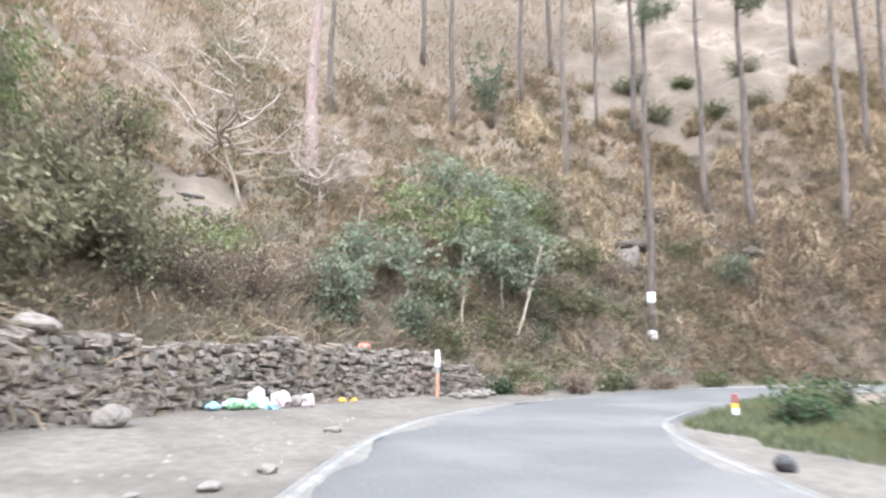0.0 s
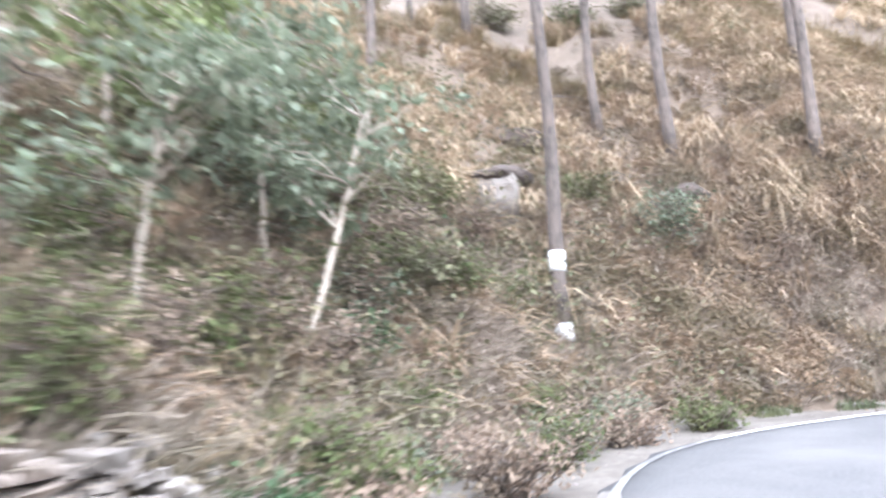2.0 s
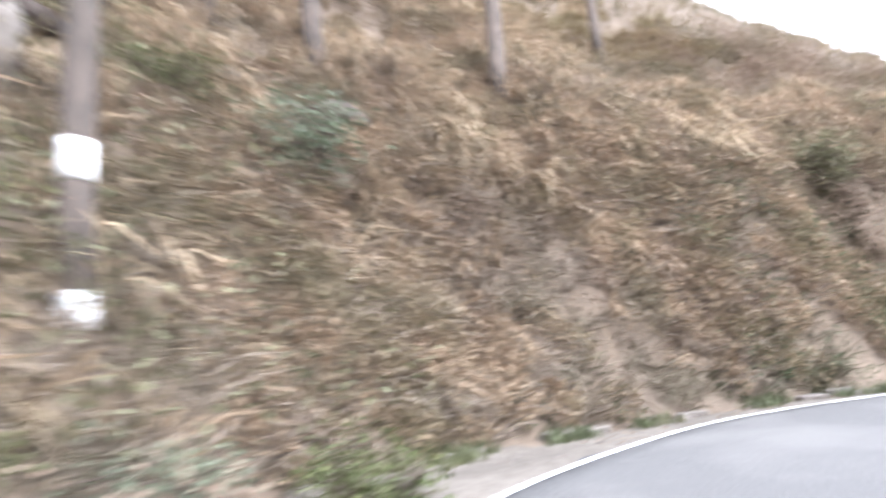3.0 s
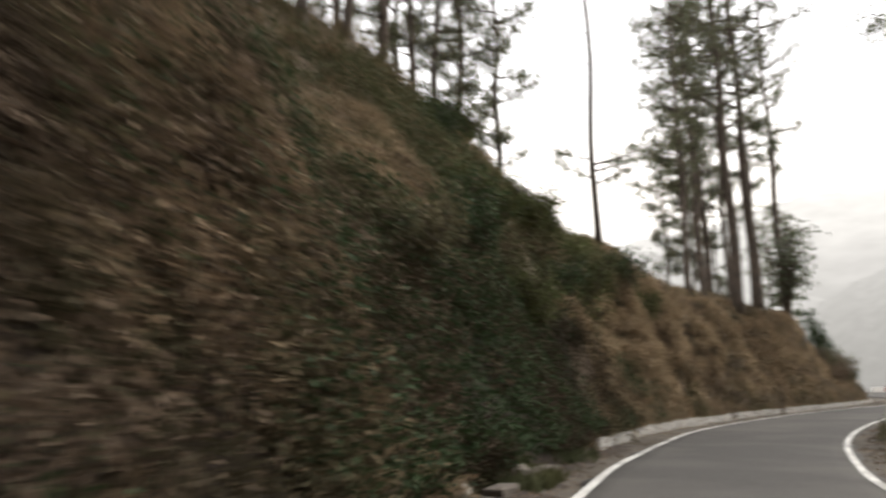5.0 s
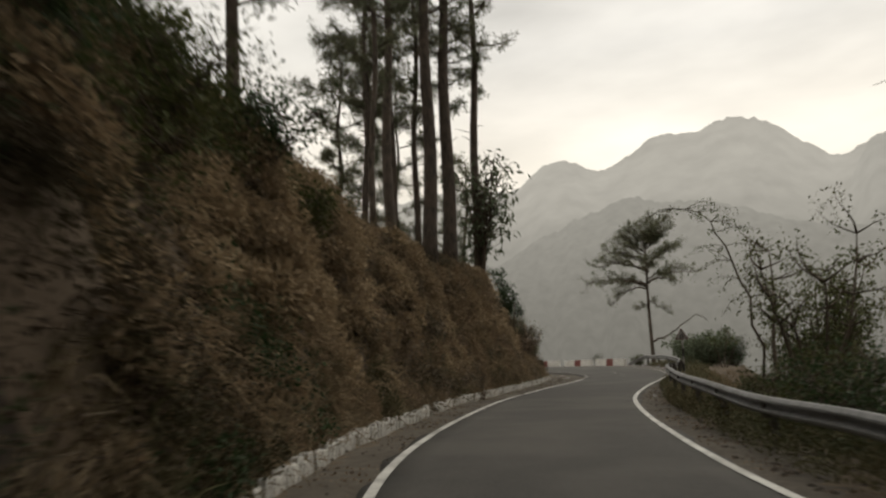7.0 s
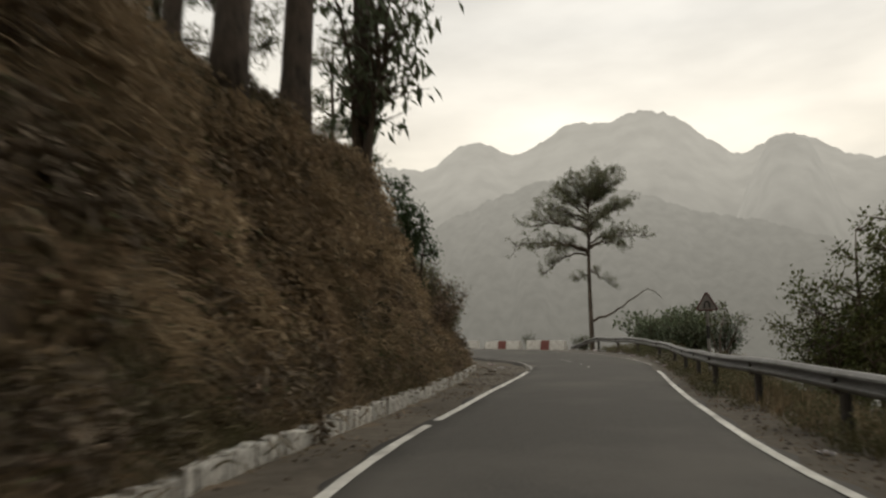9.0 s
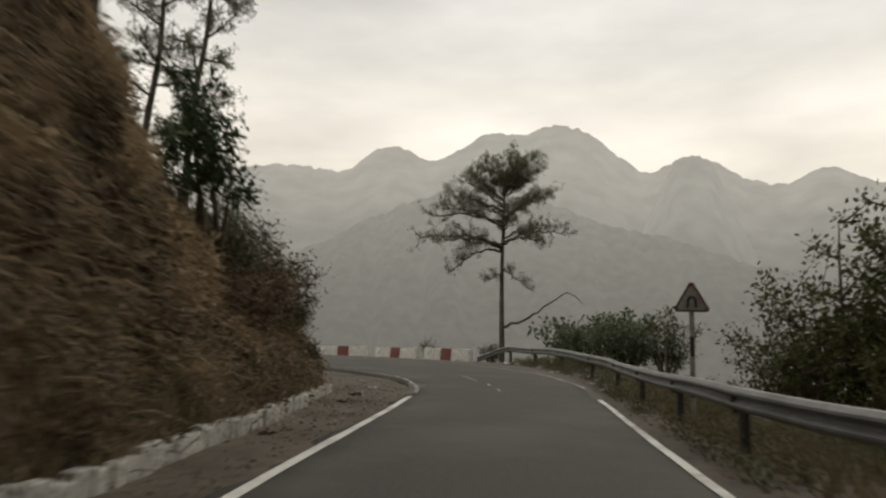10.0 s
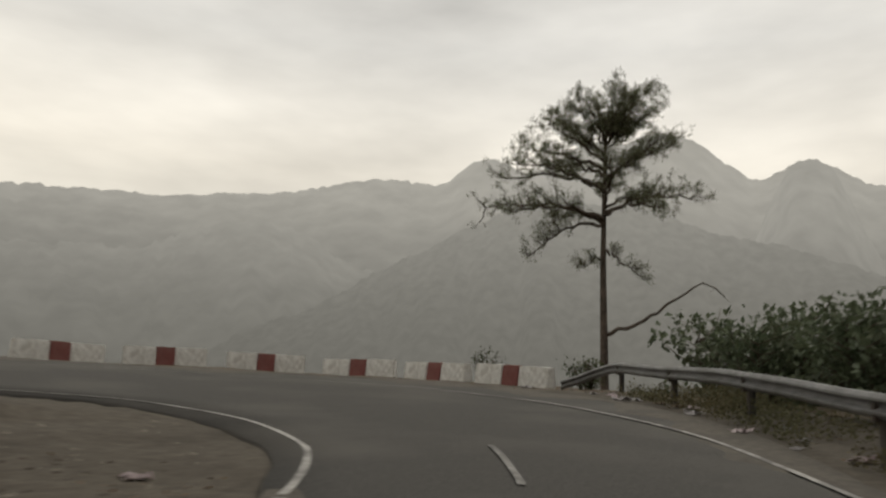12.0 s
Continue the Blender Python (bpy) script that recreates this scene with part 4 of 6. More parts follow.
def build_pine(at, height, r0, crown_from, reach, label, seed, limbs=16, lean=(0, 0), stubs=8, density=1.0, tuft=0.3, specs=(), group="", top=True):
    """A pine: tapered trunk with bark, dead stubs, boughs and needle brushes. at: x, y (and z of the root if given)."""
    rng = np.random.RandomState(seed)
    z0 = float(ground_z(at[0], at[1])) - 0.25 if len(at) < 3 else at[2]
    root = new("pine_tree")
    root.location = (at[0], at[1], z0)
    n = 14
    pts = [Vector((lean[0] * (k / n) ** 1.3 * height + 0.06 * math.sin(k * 0.9 + seed), lean[1] * (k / n) ** 1.3 * height + 0.06 * math.cos(k * 1.1 + seed), height * k / n)) for k in range(n + 1)]
    m = Mesh()
    m.tube(pts, [r0 * (1.25 if k == 0 else 1.0) * (1 - 0.8 * k / n) + 0.015 for k in range(n + 1)], 10)
    part("trunk", m, BARK, root, smooth=True)

    def spine(h):
        k = max(0.0, min(0.999, h / height)) * n
        return pts[int(k)].lerp(pts[int(k) + 1], k - int(k))

    m, spots = Mesh(), []
    for k in range(stubs):
        h = rng.uniform(0.25, crown_from) * height
        a = rng.uniform(0, 6.28)
        limb(m, spine(h), (math.cos(a), math.sin(a), rng.uniform(-0.1, 0.4)), rng.uniform(0.25, 1.1), 0.028, rng, 0, 0.2, 3, 4)
    todo = list(specs)
    for k in range(limbs):
        f = crown_from + (1 - crown_from) * (k + rng.uniform(0, 1)) / limbs
        a = k * 2.4 + rng.uniform(-0.5, 0.5)
        ln = reach * (0.45 + 0.55 * math.sin(math.pi * min(1, 0.25 + 0.75 * (1 - f) / (1 - crown_from)))) * rng.uniform(0.75, 1.15)
        todo.append((f * height, a, ln, rng.uniform(0.15, 0.6), 1.0))
    for h, a, ln, rise, leafy in todo:
        s = spine(h)
        q = limb(m, s, (math.cos(a), math.sin(a), rise * 0.5), ln, max(0.03, r0 * 0.32 * (0.5 + ln / reach * 0.5)), rng, rise, 0.13, 7, 6)
        for w in range(2, len(q)):
            for _ in range(max(1, int(3 * leafy))):
                if rng.uniform() > leafy * 1.2:
                    continue
                b = limb(m, q[w], (math.cos(a) + rng.normal(0, 0.8), math.sin(a) + rng.normal(0, 0.8), rng.normal(0.25, 0.35)), ln * rng.uniform(0.12, 0.32), 0.02, rng, 0.2, 0.2, 3, 3)
                for e in b[1:]:
                    for _ in range(rng.poisson(1.5 * density * leafy)):
                        spots.append(tuple(e + Vector(rng.normal(0, 0.17, 3))))
    if top:
        for _ in range(int(14 * density)):
            spots.append(tuple(spine(height * 0.985) + Vector(rng.normal(0, 0.35, 3))))
    tagged(part("branchwork", m, BARK, root, smooth=True), kind="stuff")
    v, f = tufts(spots, rng, length=tuft)
    tagged(part("crown", array_mesh("crown", v, f, NEEDLE), None, root), kind="stuff")
    return tagged(root, label, "tree", group)


def build_bush(name, at, wide, high, mat, label, seed, leaves=1800, leaf=0.13, stems=7, bark=None, from_z=0.1, group="", category="bush", hang=0.0, sparse=0.0, slim=0.55, root_z=None, spread=0.35, clump=0.0):
    """A shrub: forked stems with clumps of single leaves round their ends, uneven outline; clump: the leaves sit in rosettes of that size at the twigs' ends."""
    rng = np.random.RandomState(seed)
    z0 = float(ground_z(at[0], at[1])) - 0.15 if root_z is None else root_z
    root = new(name)
    root.location = (at[0], at[1], z0)
    m, tips = Mesh(), []
    for k in range(stems):
        a = 6.28 * k / stems + rng.uniform(-0.4, 0.4)
        out = rng.uniform(0.15, 1.0)
        q = limb(m, (0.12 * math.cos(a), 0.12 * math.sin(a), 0), (math.cos(a) * spread * out * wide / high, math.sin(a) * spread * out * wide / high, 1), high * rng.uniform(0.6, 0.98), 0.012 + 0.014 * high, rng, 0.1, 0.11, 7, 5)
        for w in range(2, len(q)):
            if q[w].z < from_z * high:
                continue
            for _ in range(3):
                b = rng.uniform(0, 6.28)
                s = limb(m, q[w], (math.cos(b), math.sin(b), rng.uniform(-0.1, 0.8)), wide * rng.uniform(0.12, 0.34), 0.010 + 0.004 * high, rng, 0.2, 0.2, 4, 4)
                tips += [s[4]] if clump else [s[2], s[3], s[4]]
    tips = np.array([tuple(t) for t in tips])
    if sparse:
        tips = tips[rng.uniform(0, 1, len(tips)) > sparse]
    c = tips[rng.randint(0, len(tips), leaves)]
    spread_n = rng.normal(0, 1, (leaves, 3)) * (clump or wide * 0.026 + 0.055)
    p = c + spread_n
    p[:, 2] = np.maximum(p[:, 2], 0.05)
    tagged(part("stem", m, bark or TWIG, root, smooth=True), kind="stuff")
    tagged(part("foliage", leaf_mesh("foliage", p, spread_n / (np.linalg.norm(spread_n, axis=1)[:, None] + 1e-6), leaf, mat, seed, hang, slim), None, root), kind="stuff")
    return tagged(root, label, category, group)


build_hill_growth()

# ---- pines of the spur, between the road's two legs
SPUR = [(28.3, 37.2, 0.31), (31.0, 38.8, 0.33), (34.0, 39.8, 0.24), (25.3, 36.2, 0.19), (23.4, 34.8, 0.10), (26.2, 38.6, 0.13), (27.0, 39.6, 0.12), (29.0, 40.3, 0.2),
        (30.0, 39.8, 0.15), (32.7, 40.4, 0.16)]
for k, (x, y, r) in enumerate(SPUR):
    build_pine((x, y), 13 + r * 32 + (k * 37 % 5) * 0.5 - (5 if x > 34 else 0), r, 0.42 if r > 0.15 else 0.3, 1.5 + r * 4.5, "tall slender dark pine on the grassy spur" if r > 0.15 else "thin young pine among the spur's tall pines",
               100 + k, 24, (0.006 * (k % 3 - 1), 0.004 * (k % 2)), 8, 0.38, 0.27, group="pines on the spur")
for k, (x, y) in enumerate([(27.6, 42.2), (30.4, 43.4), (33.0, 44.4)]):
    build_pine((x, y), 9.5 + k * 0.6, 0.1, 0.12, 2.0, "bushy young pine behind the spur's tall trunks", 130 + k, 22, (0.0, 0.0), 3, 0.5, 0.27, group="young pines on the spur")
build_pine((16.9, 32.4), 19, 0.16, 0.80, 2.2, "tall bare pine trunk with few high boughs, standing alone", 140, 9, (0.0, 0.0), 5, 0.8, 0.26,
           [(4.2, -0.7, 2.8, 0.25, 1.0), (3.9, -0.3, 2.2, 0.2, 0.9), (4.5, 2.4, 1.6, 0.3, 0.8), (3.3, -0.9, 1.6, 0.3, 0.8), (3.6, 2.9, 1.4, 0.2, 0.8)])
CREST = [(1.5, 22.5), (3.0, 24.5), (4.6, 26.2), (6.3, 28.6), (7.6, 29.4), (9.2, 31.5), (10.6, 32.3), (8.2, 34.0), (11.6, 35.2), (12.6, 33.0), (5.0, 31.0)]
for k, (x, y) in enumerate(CREST):
    build_pine((x, y), 10.5 + (k * 29 % 7) * 0.7, 0.13 + 0.02 * (k % 4), 0.16, 2.2, "slender pine on the crest of the hill", 160 + k, 20, (0.01 * (k % 3 - 1), 0), 7, 0.42, 0.27, group="pines on the crest")
for k, (x, y, r) in enumerate([(-0.6, 18.2, 0.2), (0.6, 19.9, 0.15), (-2.2, 15.4, 0.13)]):
    build_pine((x, y), 15 + k, r, 0.35, 2.6, "dark pine on the brown bank above the bend", 190 + k, 18, (0.0, 0.0), 8, 0.5, 0.27, group="pines on the bank")
build_pine((24.0, 19.5), 19, 0.24, 0.64, 5.4, "straight dark pine on the valley side of the road", 180, 13, (0.0, 0.0), 14, 1.1, 0.28)

# ---- the lone pine beyond the hairpin: spreading crown, bare lower trunk, one long dead bough
def build_umbrella_pine(at, root_z, height, r0, boughs, label, seed):
    """A spreading pine: boughs given as side, depth and height of the tip and height of the fork, each with flat sprays of twigs that carry needle brushes."""
    rng = np.random.RandomState(seed)
    root = new("pine_tree")
    root.location = (at[0], at[1], root_z)
    side, away, rise = Vector((0.44, -0.90, 0)), Vector((0.90, 0.44, 0)), Vector((0, 0, 1))
    n = 12
    pts = [Vector((0.10 * math.sin(k * 0.8), 0.08 * math.cos(k * 0.7), (height - 1.2) * k / n)) for k in range(n + 1)]
    m = Mesh()
    m.tube(pts, [r0 * (1.2 if k == 0 else 1.0) * (1 - 0.76 * k / n) for k in range(n + 1)], 10)
    part("trunk", m, BARK, root, smooth=True)
    m, spots = Mesh(), []

    def spray(p, way, length, thick, pad):
        """A twig with its brushes: way is mostly level, the brushes sit on its upper side."""
        g = limb(m, p, way, length, thick, rng, 0.35, 0.2, 4, 3)
        for e in g[2:]:
            for _ in range(rng.poisson(pad * 1.6)):
                spots.append(tuple(e + Vector((rng.normal(0, 0.10), rng.normal(0, 0.10), rng.normal(0.03, 0.11)))))

    for sx, dy, tip_z, fork_z, arch, leafy in boughs:
        a = Vector((0, 0, fork_z))
        tip = side * sx + away * dy + rise * tip_z
        reach = Vector((tip.x, tip.y, 0)).length
        ctrl = a.lerp(tip, 0.42) + rise * (arch * reach) + side * rng.normal(0, 0.2) + away * rng.normal(0, 0.2)
        q = []
        for k in range(13):
            t = k / 12
            q.append(a * (1 - t) ** 2 + ctrl * (2 * t * (1 - t)) + tip * t * t + Vector(rng.normal(0, 0.07, 3)) * (0 < k < 12))
        thick = 0.045 + 0.014 * reach
        if not leafy:
            q.append(tip + side * 0.55 + Vector((0, 0, -0.22)))
            q.append(tip + side * 0.95 + Vector((0, 0, -0.62)))
        m.tube(q, [thick * (1 - 0.82 * k / len(q)) for k in range(len(q))], 6)
        if not leafy:
            limb(m, q[-2], (-0.4, 0.2, -0.8), 0.5, 0.014, rng, 0, 0.2, 3, 4)
            limb(m, q[-1], (0.3, -0.6, -0.5), 0.4, 0.012, rng, 0, 0.2, 3, 4)
            continue
        out = Vector((tip.x, tip.y, 0)).normalized()
        across = Vector((-out.y, out.x, 0))
        for k in range(4 if reach > 2.5 else 3, 13):
            grow = 0.55 + 0.5 * k / 12
            for sgn in (-1, 1):
                if rng.uniform() > 0.45 + 0.5 * leafy:
                    continue
                w = out * rng.uniform(0.2, 0.9) + across * sgn * rng.uniform(0.3, 1.0) + rise * rng.uniform(-0.45, 0.8)
                ln = (0.35 + 0.16 * reach) * grow * max(0.45, leafy) * rng.uniform(0.7, 1.2)
                g = limb(m, q[k], w, ln, thick * 0.3, rng, 0.35, 0.2, 5, 4)
                for e in g[2:]:
                    v = w + Vector((rng.normal(0, 0.7), rng.normal(0, 0.7), rng.normal(0.15, 0.6)))
                    spray(e, v, rng.uniform(0.25, 0.55), 0.011, 0.55 * min(1.0, leafy + 0.2))
            if k > 8:
                spray(q[k], out + rise * 0.5 + across * rng.normal(0, 0.5), rng.uniform(0.3, 0.6), 0.012, 0.6)
    tagged(part("branchwork", m, BARK, root, smooth=True), kind="stuff")
    v, f = tufts(spots, rng, 10, 0.25, 0.021, -0.1)
    tagged(part("crown", array_mesh("crown", v, f, NEEDLE), None, root), kind="stuff")
    return tagged(root, label, "tree")


# side, depth and height of each bough's tip, height of its fork, how far it arches, leafiness (0: dead)
LONE = [(-1.9, 1.2, 20.1, 18.3, 0.08, 1.0), (-1.6, -0.4, 20.9, 18.8, 0.06, 1.0), (0.9, -1.3, 20.9, 18.9, 0.06, 1.0), (1.3, 0.9, 20.2, 18.6, 0.08, 1.0), (0.2, 1.6, 20.6, 18.8, 0.05, 1.0),
        (-5.95, -0.4, 15.5, 14.7, 0.2, 1), (-3.81, 0.8, 13.2, 14.7, 0.34, 0.8), (-4.28, -2, 14.9, 14.9, 0.24, 0.9), (-2.98, 2.4, 15.3, 15, 0.2, 0.8), (-5.21, 0.5, 17.3, 16.6, 0.16, 1), (-4.09, -2, 17.3, 16.4, 0.14, 0.9),
        (-3.91, 0.4, 18.8, 17.5, 0.1, 1), (-2.98, 2.4, 18.6, 17.2, 0.1, 0.9), (-2.7, -1.8, 19.4, 17.9, 0.08, 0.9), (-2.23, 0.3, 20.4, 18.4, 0.06, 1), (-1.21, -1.2, 21, 18.9, 0.05, 0.9), (-0.56, 0.9, 21.7, 19.2, 0.03, 1),
        (0.47, -0.3, 22, 19.6, 0, 1), (1.28, 0.8, 21.7, 19.5, 0.05, 0.9), (2.16, -0.3, 21.6, 19.5, 0.1, 1), (2.32, 0.7, 20.8, 19.2, 0.1, 0.9), (1.36, -1.6, 20.4, 18.8, 0.08, 0.8),
        (3.2, 0.2, 18.9, 17.1, 0.1, 1), (2.48, -1.7, 18.5, 17, 0.1, 0.8), (1.84, 1.5, 19, 17.4, 0.08, 0.8), (4.4, 0.2, 16.2, 15.3, 0.17, 1), (2.56, -1.8, 15.2, 15.2, 0.22, 0.7), (2.96, 1.9, 16.7, 15.6, 0.15, 0.8),
        (0.28, 2.8, 17.6, 16.2, 0.1, 0.8), (0, -2.8, 17.2, 15.8, 0.1, 0.8), (1.92, 0.2, 12, 13.4, 0.12, 0.4), (-1.21, -0.3, 12.5, 13.1, 0.12, 0.4), (4.4, -1.4, 11.7, 9.2, -0.06, 0)]
build_umbrella_pine((75.4, 53.86), -4.5, 21.4, 0.28, LONE, "lone umbrella-shaped pine with spreading boughs on the valley edge", 205)

# ---- pines on the steep slope of the first bend
SLOPE = [(-7.56, -2.86, 0.2), (-8.44, -4.72, 0.15), (-13.0, -7.58, 0.17), (-6.0, 0.92, 0.17), (-9.1, -11.6, 0.15), (-10.2, -17.9, 0.15), (-14.1, -14.2, 0.16), (-13.4, -9.7, 0.11),
         (-8.2, 7.4, 0.14), (-9.5, 3.4, 0.16), (-14.5, -20.5, 0.16), (-17.5, -12.5, 0.18), (-5.5, -23.5, 0.15), (-12, 5.5, 0.15), (-17, 2.5, 0.16)]
for k, (x, y, r) in enumerate(SLOPE):
    build_pine((x, y), 17 + (k * 31 % 6), r, 0.66, 2.6, "grey-brown pine trunk on the steep grassy slope", 220 + k, 11, (-0.012, 0.0), 8, 0.8, 0.3, group="pines on the slope")

# ---- shrubs and small trees round the first bend
FIRST_BEND = [  # x, y, width, height, kind
    (2.8, -14.6, 2.2, 1.8, 2), (1.2, -13.1, 1.8, 1.1, 1), (-0.2, -14.2, 2.4, 2.0, 0), (4.2, -13.6, 1.5, 0.9, 2), (3.9, -16.0, 2.4, 2.4, 2), (6.2, -15.4, 1.8, 1.5, 2), (-2.4, -11.0, 1.6, 0.9, 1),
    (9.0, -18.1, 2.2, 2.7, 5), (8.2, -18.5, 1.8, 2.2, 5), (6.8, -16.4, 1.8, 2.0, 6), (5.8, -13.8, 1.0, 0.6, 1), (4.6, -12.8, 1.2, 0.7, 2), (10.9, -20.9, 3.0, 1.3, 3),
    (4.8, -15.2, 2.0, 1.4, 4), (2.2, -13.4, 2.0, 1.2, 4), (0.2, -12.9, 2.0, 1.2, 4), (-1.6, -12.0, 2.2, 1.3, 4), (-0.4, -15.4, 2.6, 2.2, 2), (3.6, -18.2, 2.8, 2.0, 4),
    (11.4, -19.6, 3.0, 1.9, 4), (9.4, -19.2, 3.0, 1.8, 4), (13.2, -20.2, 3.2, 2.0, 4), (15.0, -20.8, 3.0, 2.5, 7), (-4.2, -9.9, 2.2, 1.2, 4), (-2.9, -9.6, 1.8, 0.9, 2),
    (-3.4, -17.2, 3.0, 2.4, 2), (-2.6, -15.2, 2.6, 2.2, 1), (-5.6, -4.4, 2.8, 1.9, 6), (-3.4, -12.0, 1.5, 1.0, 3), (-6.2, -6.4, 1.8, 1.1, 2), (16.6, -21.6, 3.4, 3.0, 7), (14.2, -22.0, 3.2, 2.2, 7),
    (18.6, -21.0, 3.2, 2.8, 7), (13.2, -23.8, 3.2, 2.6, 4), (10.2, -24.4, 2.6, 2.6, 2), (16.2, -23.8, 3.6, 3.4, 3), (7.0, -19.6, 2.2, 1.3, 4), (-1.8, -11.2, 1.8, 0.9, 4),
    (1.0, -12.0, 1.4, 0.7, 2), (-3.9, -11.6, 2.2, 1.4, 2), (-2.6, -12.9, 2.4, 1.7, 4), (6.3, -18.8, 2.4, 1.6, 2), (19.0, -23.4, 4.0, 5.4, 3), (16.8, -25.2, 3.6, 4.6, 3),
    (-3.6, -11.9, 2.6, 1.9, 7), (-4.4, -10.8, 2.4, 1.6, 2), (-2.2, -13.1, 2.8, 2.3, 2), (-5.3, -12.8, 3.0, 2.6, 7), (-5.2, -14.2, 3.0, 2.8, 3), (-1.2, -11.7, 2.0, 1.0, 7), (-1.7, -10.8, 2.0, 1.1, 2),
    (-3.1, -12.4, 1.2, 1.6, 3), (0.1, -12.8, 1.6, 1.0, 6), (-4.6, -13.2, 2.8, 2.6, 3), (-0.6, -12.6, 2.2, 1.4, 2),
]
KINDS = [(GREY_LEAF, 0.17, "rounded grey-green shrub on the slope", None, 0.1),
         (DARK_LEAF, 0.15, "dark green leafy shrub at the foot of the slope", None, 0.08), (OLIVE_LEAF, 0.14, "olive green bush on the brown slope", None, 0.05),
         (FRESH_LEAF, 0.2, "yellow-green young tree above the stone wall", PALE_BARK, 0.25),
         (BROWN_LEAF, 0.12, "tangle of brown dead brush at the foot of the slope", None, 0.02),
         (GREY_LEAF, 0.25, "broad-leaved grey-green shrub above the stone wall", None, 0.15), (GREEN_LEAF, 0.15, "bright green leafy shrub beside the marker post", None, 0.0),
         (DUSTY_SCRUB, 0.22, "spreading olive shrub leaning over the stone wall", None, 0.08)]
for k, (x, y, w, h, kind) in enumerate(FIRST_BEND):
    mat, leaf, label, bark, from_z = KINDS[kind]
    tree = kind == 3
    build_bush("small_tree" if tree else "bush", (x, y), w, h, mat, label, 300 + k, int(230 * w * h if kind == 5 else 900 + 260 * w * h), leaf * 0.75, 10, bark, from_z,
               "growth round the first bend", "tree" if tree else "bush", 0.3, 0.2, 0.5, spread=0.55)
for k, (x, y, w, h) in enumerate([(15.0, -7.6, 1.3, 0.7), (13.0, -6.9, 1.5, 0.8), (17.6, -6.6, 1.8, 1.0), (19.5, -5.4, 2.6, 1.7), (11.0, -5.8, 1.6, 0.9), (16.0, -4.8, 2.4, 1.5)]):
    build_bush("bush", (x, y), w, h, OLIVE_LEAF if k % 2 else DARK_LEAF, "low green bush in the grass inside the bend", 340 + k, 900, 0.1, 8, None, 0.0, "bushes inside the bend")


for k, st in enumerate(np.arange(7.0, 10.2, 0.22)):
    j = int(np.argmin(np.abs(ST - st)))
    q = ED[j, :2] + OUT[j] * (VERGE[j] * (0.75 + 0.35 * math.sin(k * 2.3)))
    build_bush("bush", (float(q[0]), float(q[1])), 1.3, 0.55 + 0.2 * (k % 3), (BROWN_LEAF, OLIVE_LEAF, BROWN_LEAF, GREY_LEAF)[k % 4], "low half-dead brush at the edge of the shoulder", 360 + k, 1100, 0.085, 9, None, 0.0, "brush along the shoulder", spread=0.7)


def build_slim_tree(at, tip, crown, label, seed, leaves=900, leaf=0.24, mat=GREY_LEAF):
    """A slender young tree: one pale leaning stem, forked near the top, with drooping leaves in loose storeys round the fork's ends."""
    rng = np.random.RandomState(seed)
    z0 = float(ground_z(*at)) - 0.15
    root = new("small_tree")
    root.location = (at[0], at[1], z0)
    end = Vector((tip[0] - at[0], tip[1] - at[1], tip[2] - z0))
    bow = Vector((rng.normal(0, 0.22), rng.normal(0, 0.22), 0))
    q = [end * t + bow * math.sin(math.pi * t) + Vector(rng.normal(0, 0.02, 3)) for t in np.linspace(0, 1, 12)]
    m, tips = Mesh(), []
    m.tube(q, [0.062 * (1 - 0.6 * k / 11) for k in range(12)], 7)
    part("trunk", m, PALE_BARK, root, smooth=True)
    b = Mesh()
    for k in (6, 7, 8, 9, 10, 11, 11):
        for _ in range(2):
            a = rng.uniform(0, 6.28)
            g = limb(b, q[k], (math.cos(a), math.sin(a), rng.uniform(0.2, 0.9)), crown * rng.uniform(0.55, 1.0), 0.026, rng, 0.3, 0.17, 6, 5)
            for w in (2, 3, 4, 5, 6):
                c = rng.uniform(0, 6.28)
                h = limb(b, g[w], (math.cos(c), math.sin(c), 0.2), crown * rng.uniform(0.2, 0.4), 0.010, rng, 0.1, 0.2, 4, 3)
                tips += [h[2], h[3], h[4], h[4]]
    tagged(part("branchwork", b, PALE_BARK, root, smooth=True), kind="stuff")
    tips = np.array([tuple(t) for t in tips])
    tips = tips[rng.uniform(0, 1, len(tips)) > 0.25]
    c = tips[rng.randint(0, len(tips), leaves)]
    off = rng.normal(0, 1, (leaves, 3)) * [0.13, 0.13, 0.07]
    tagged(part("foliage", leaf_mesh("foliage", c + off, off / (np.linalg.norm(off, axis=1)[:, None] + 1e-6), leaf, mat, seed, 0.35, 0.5), None, root), kind="stuff")
    tagged(root, label, "tree", "slim trees below the slope")


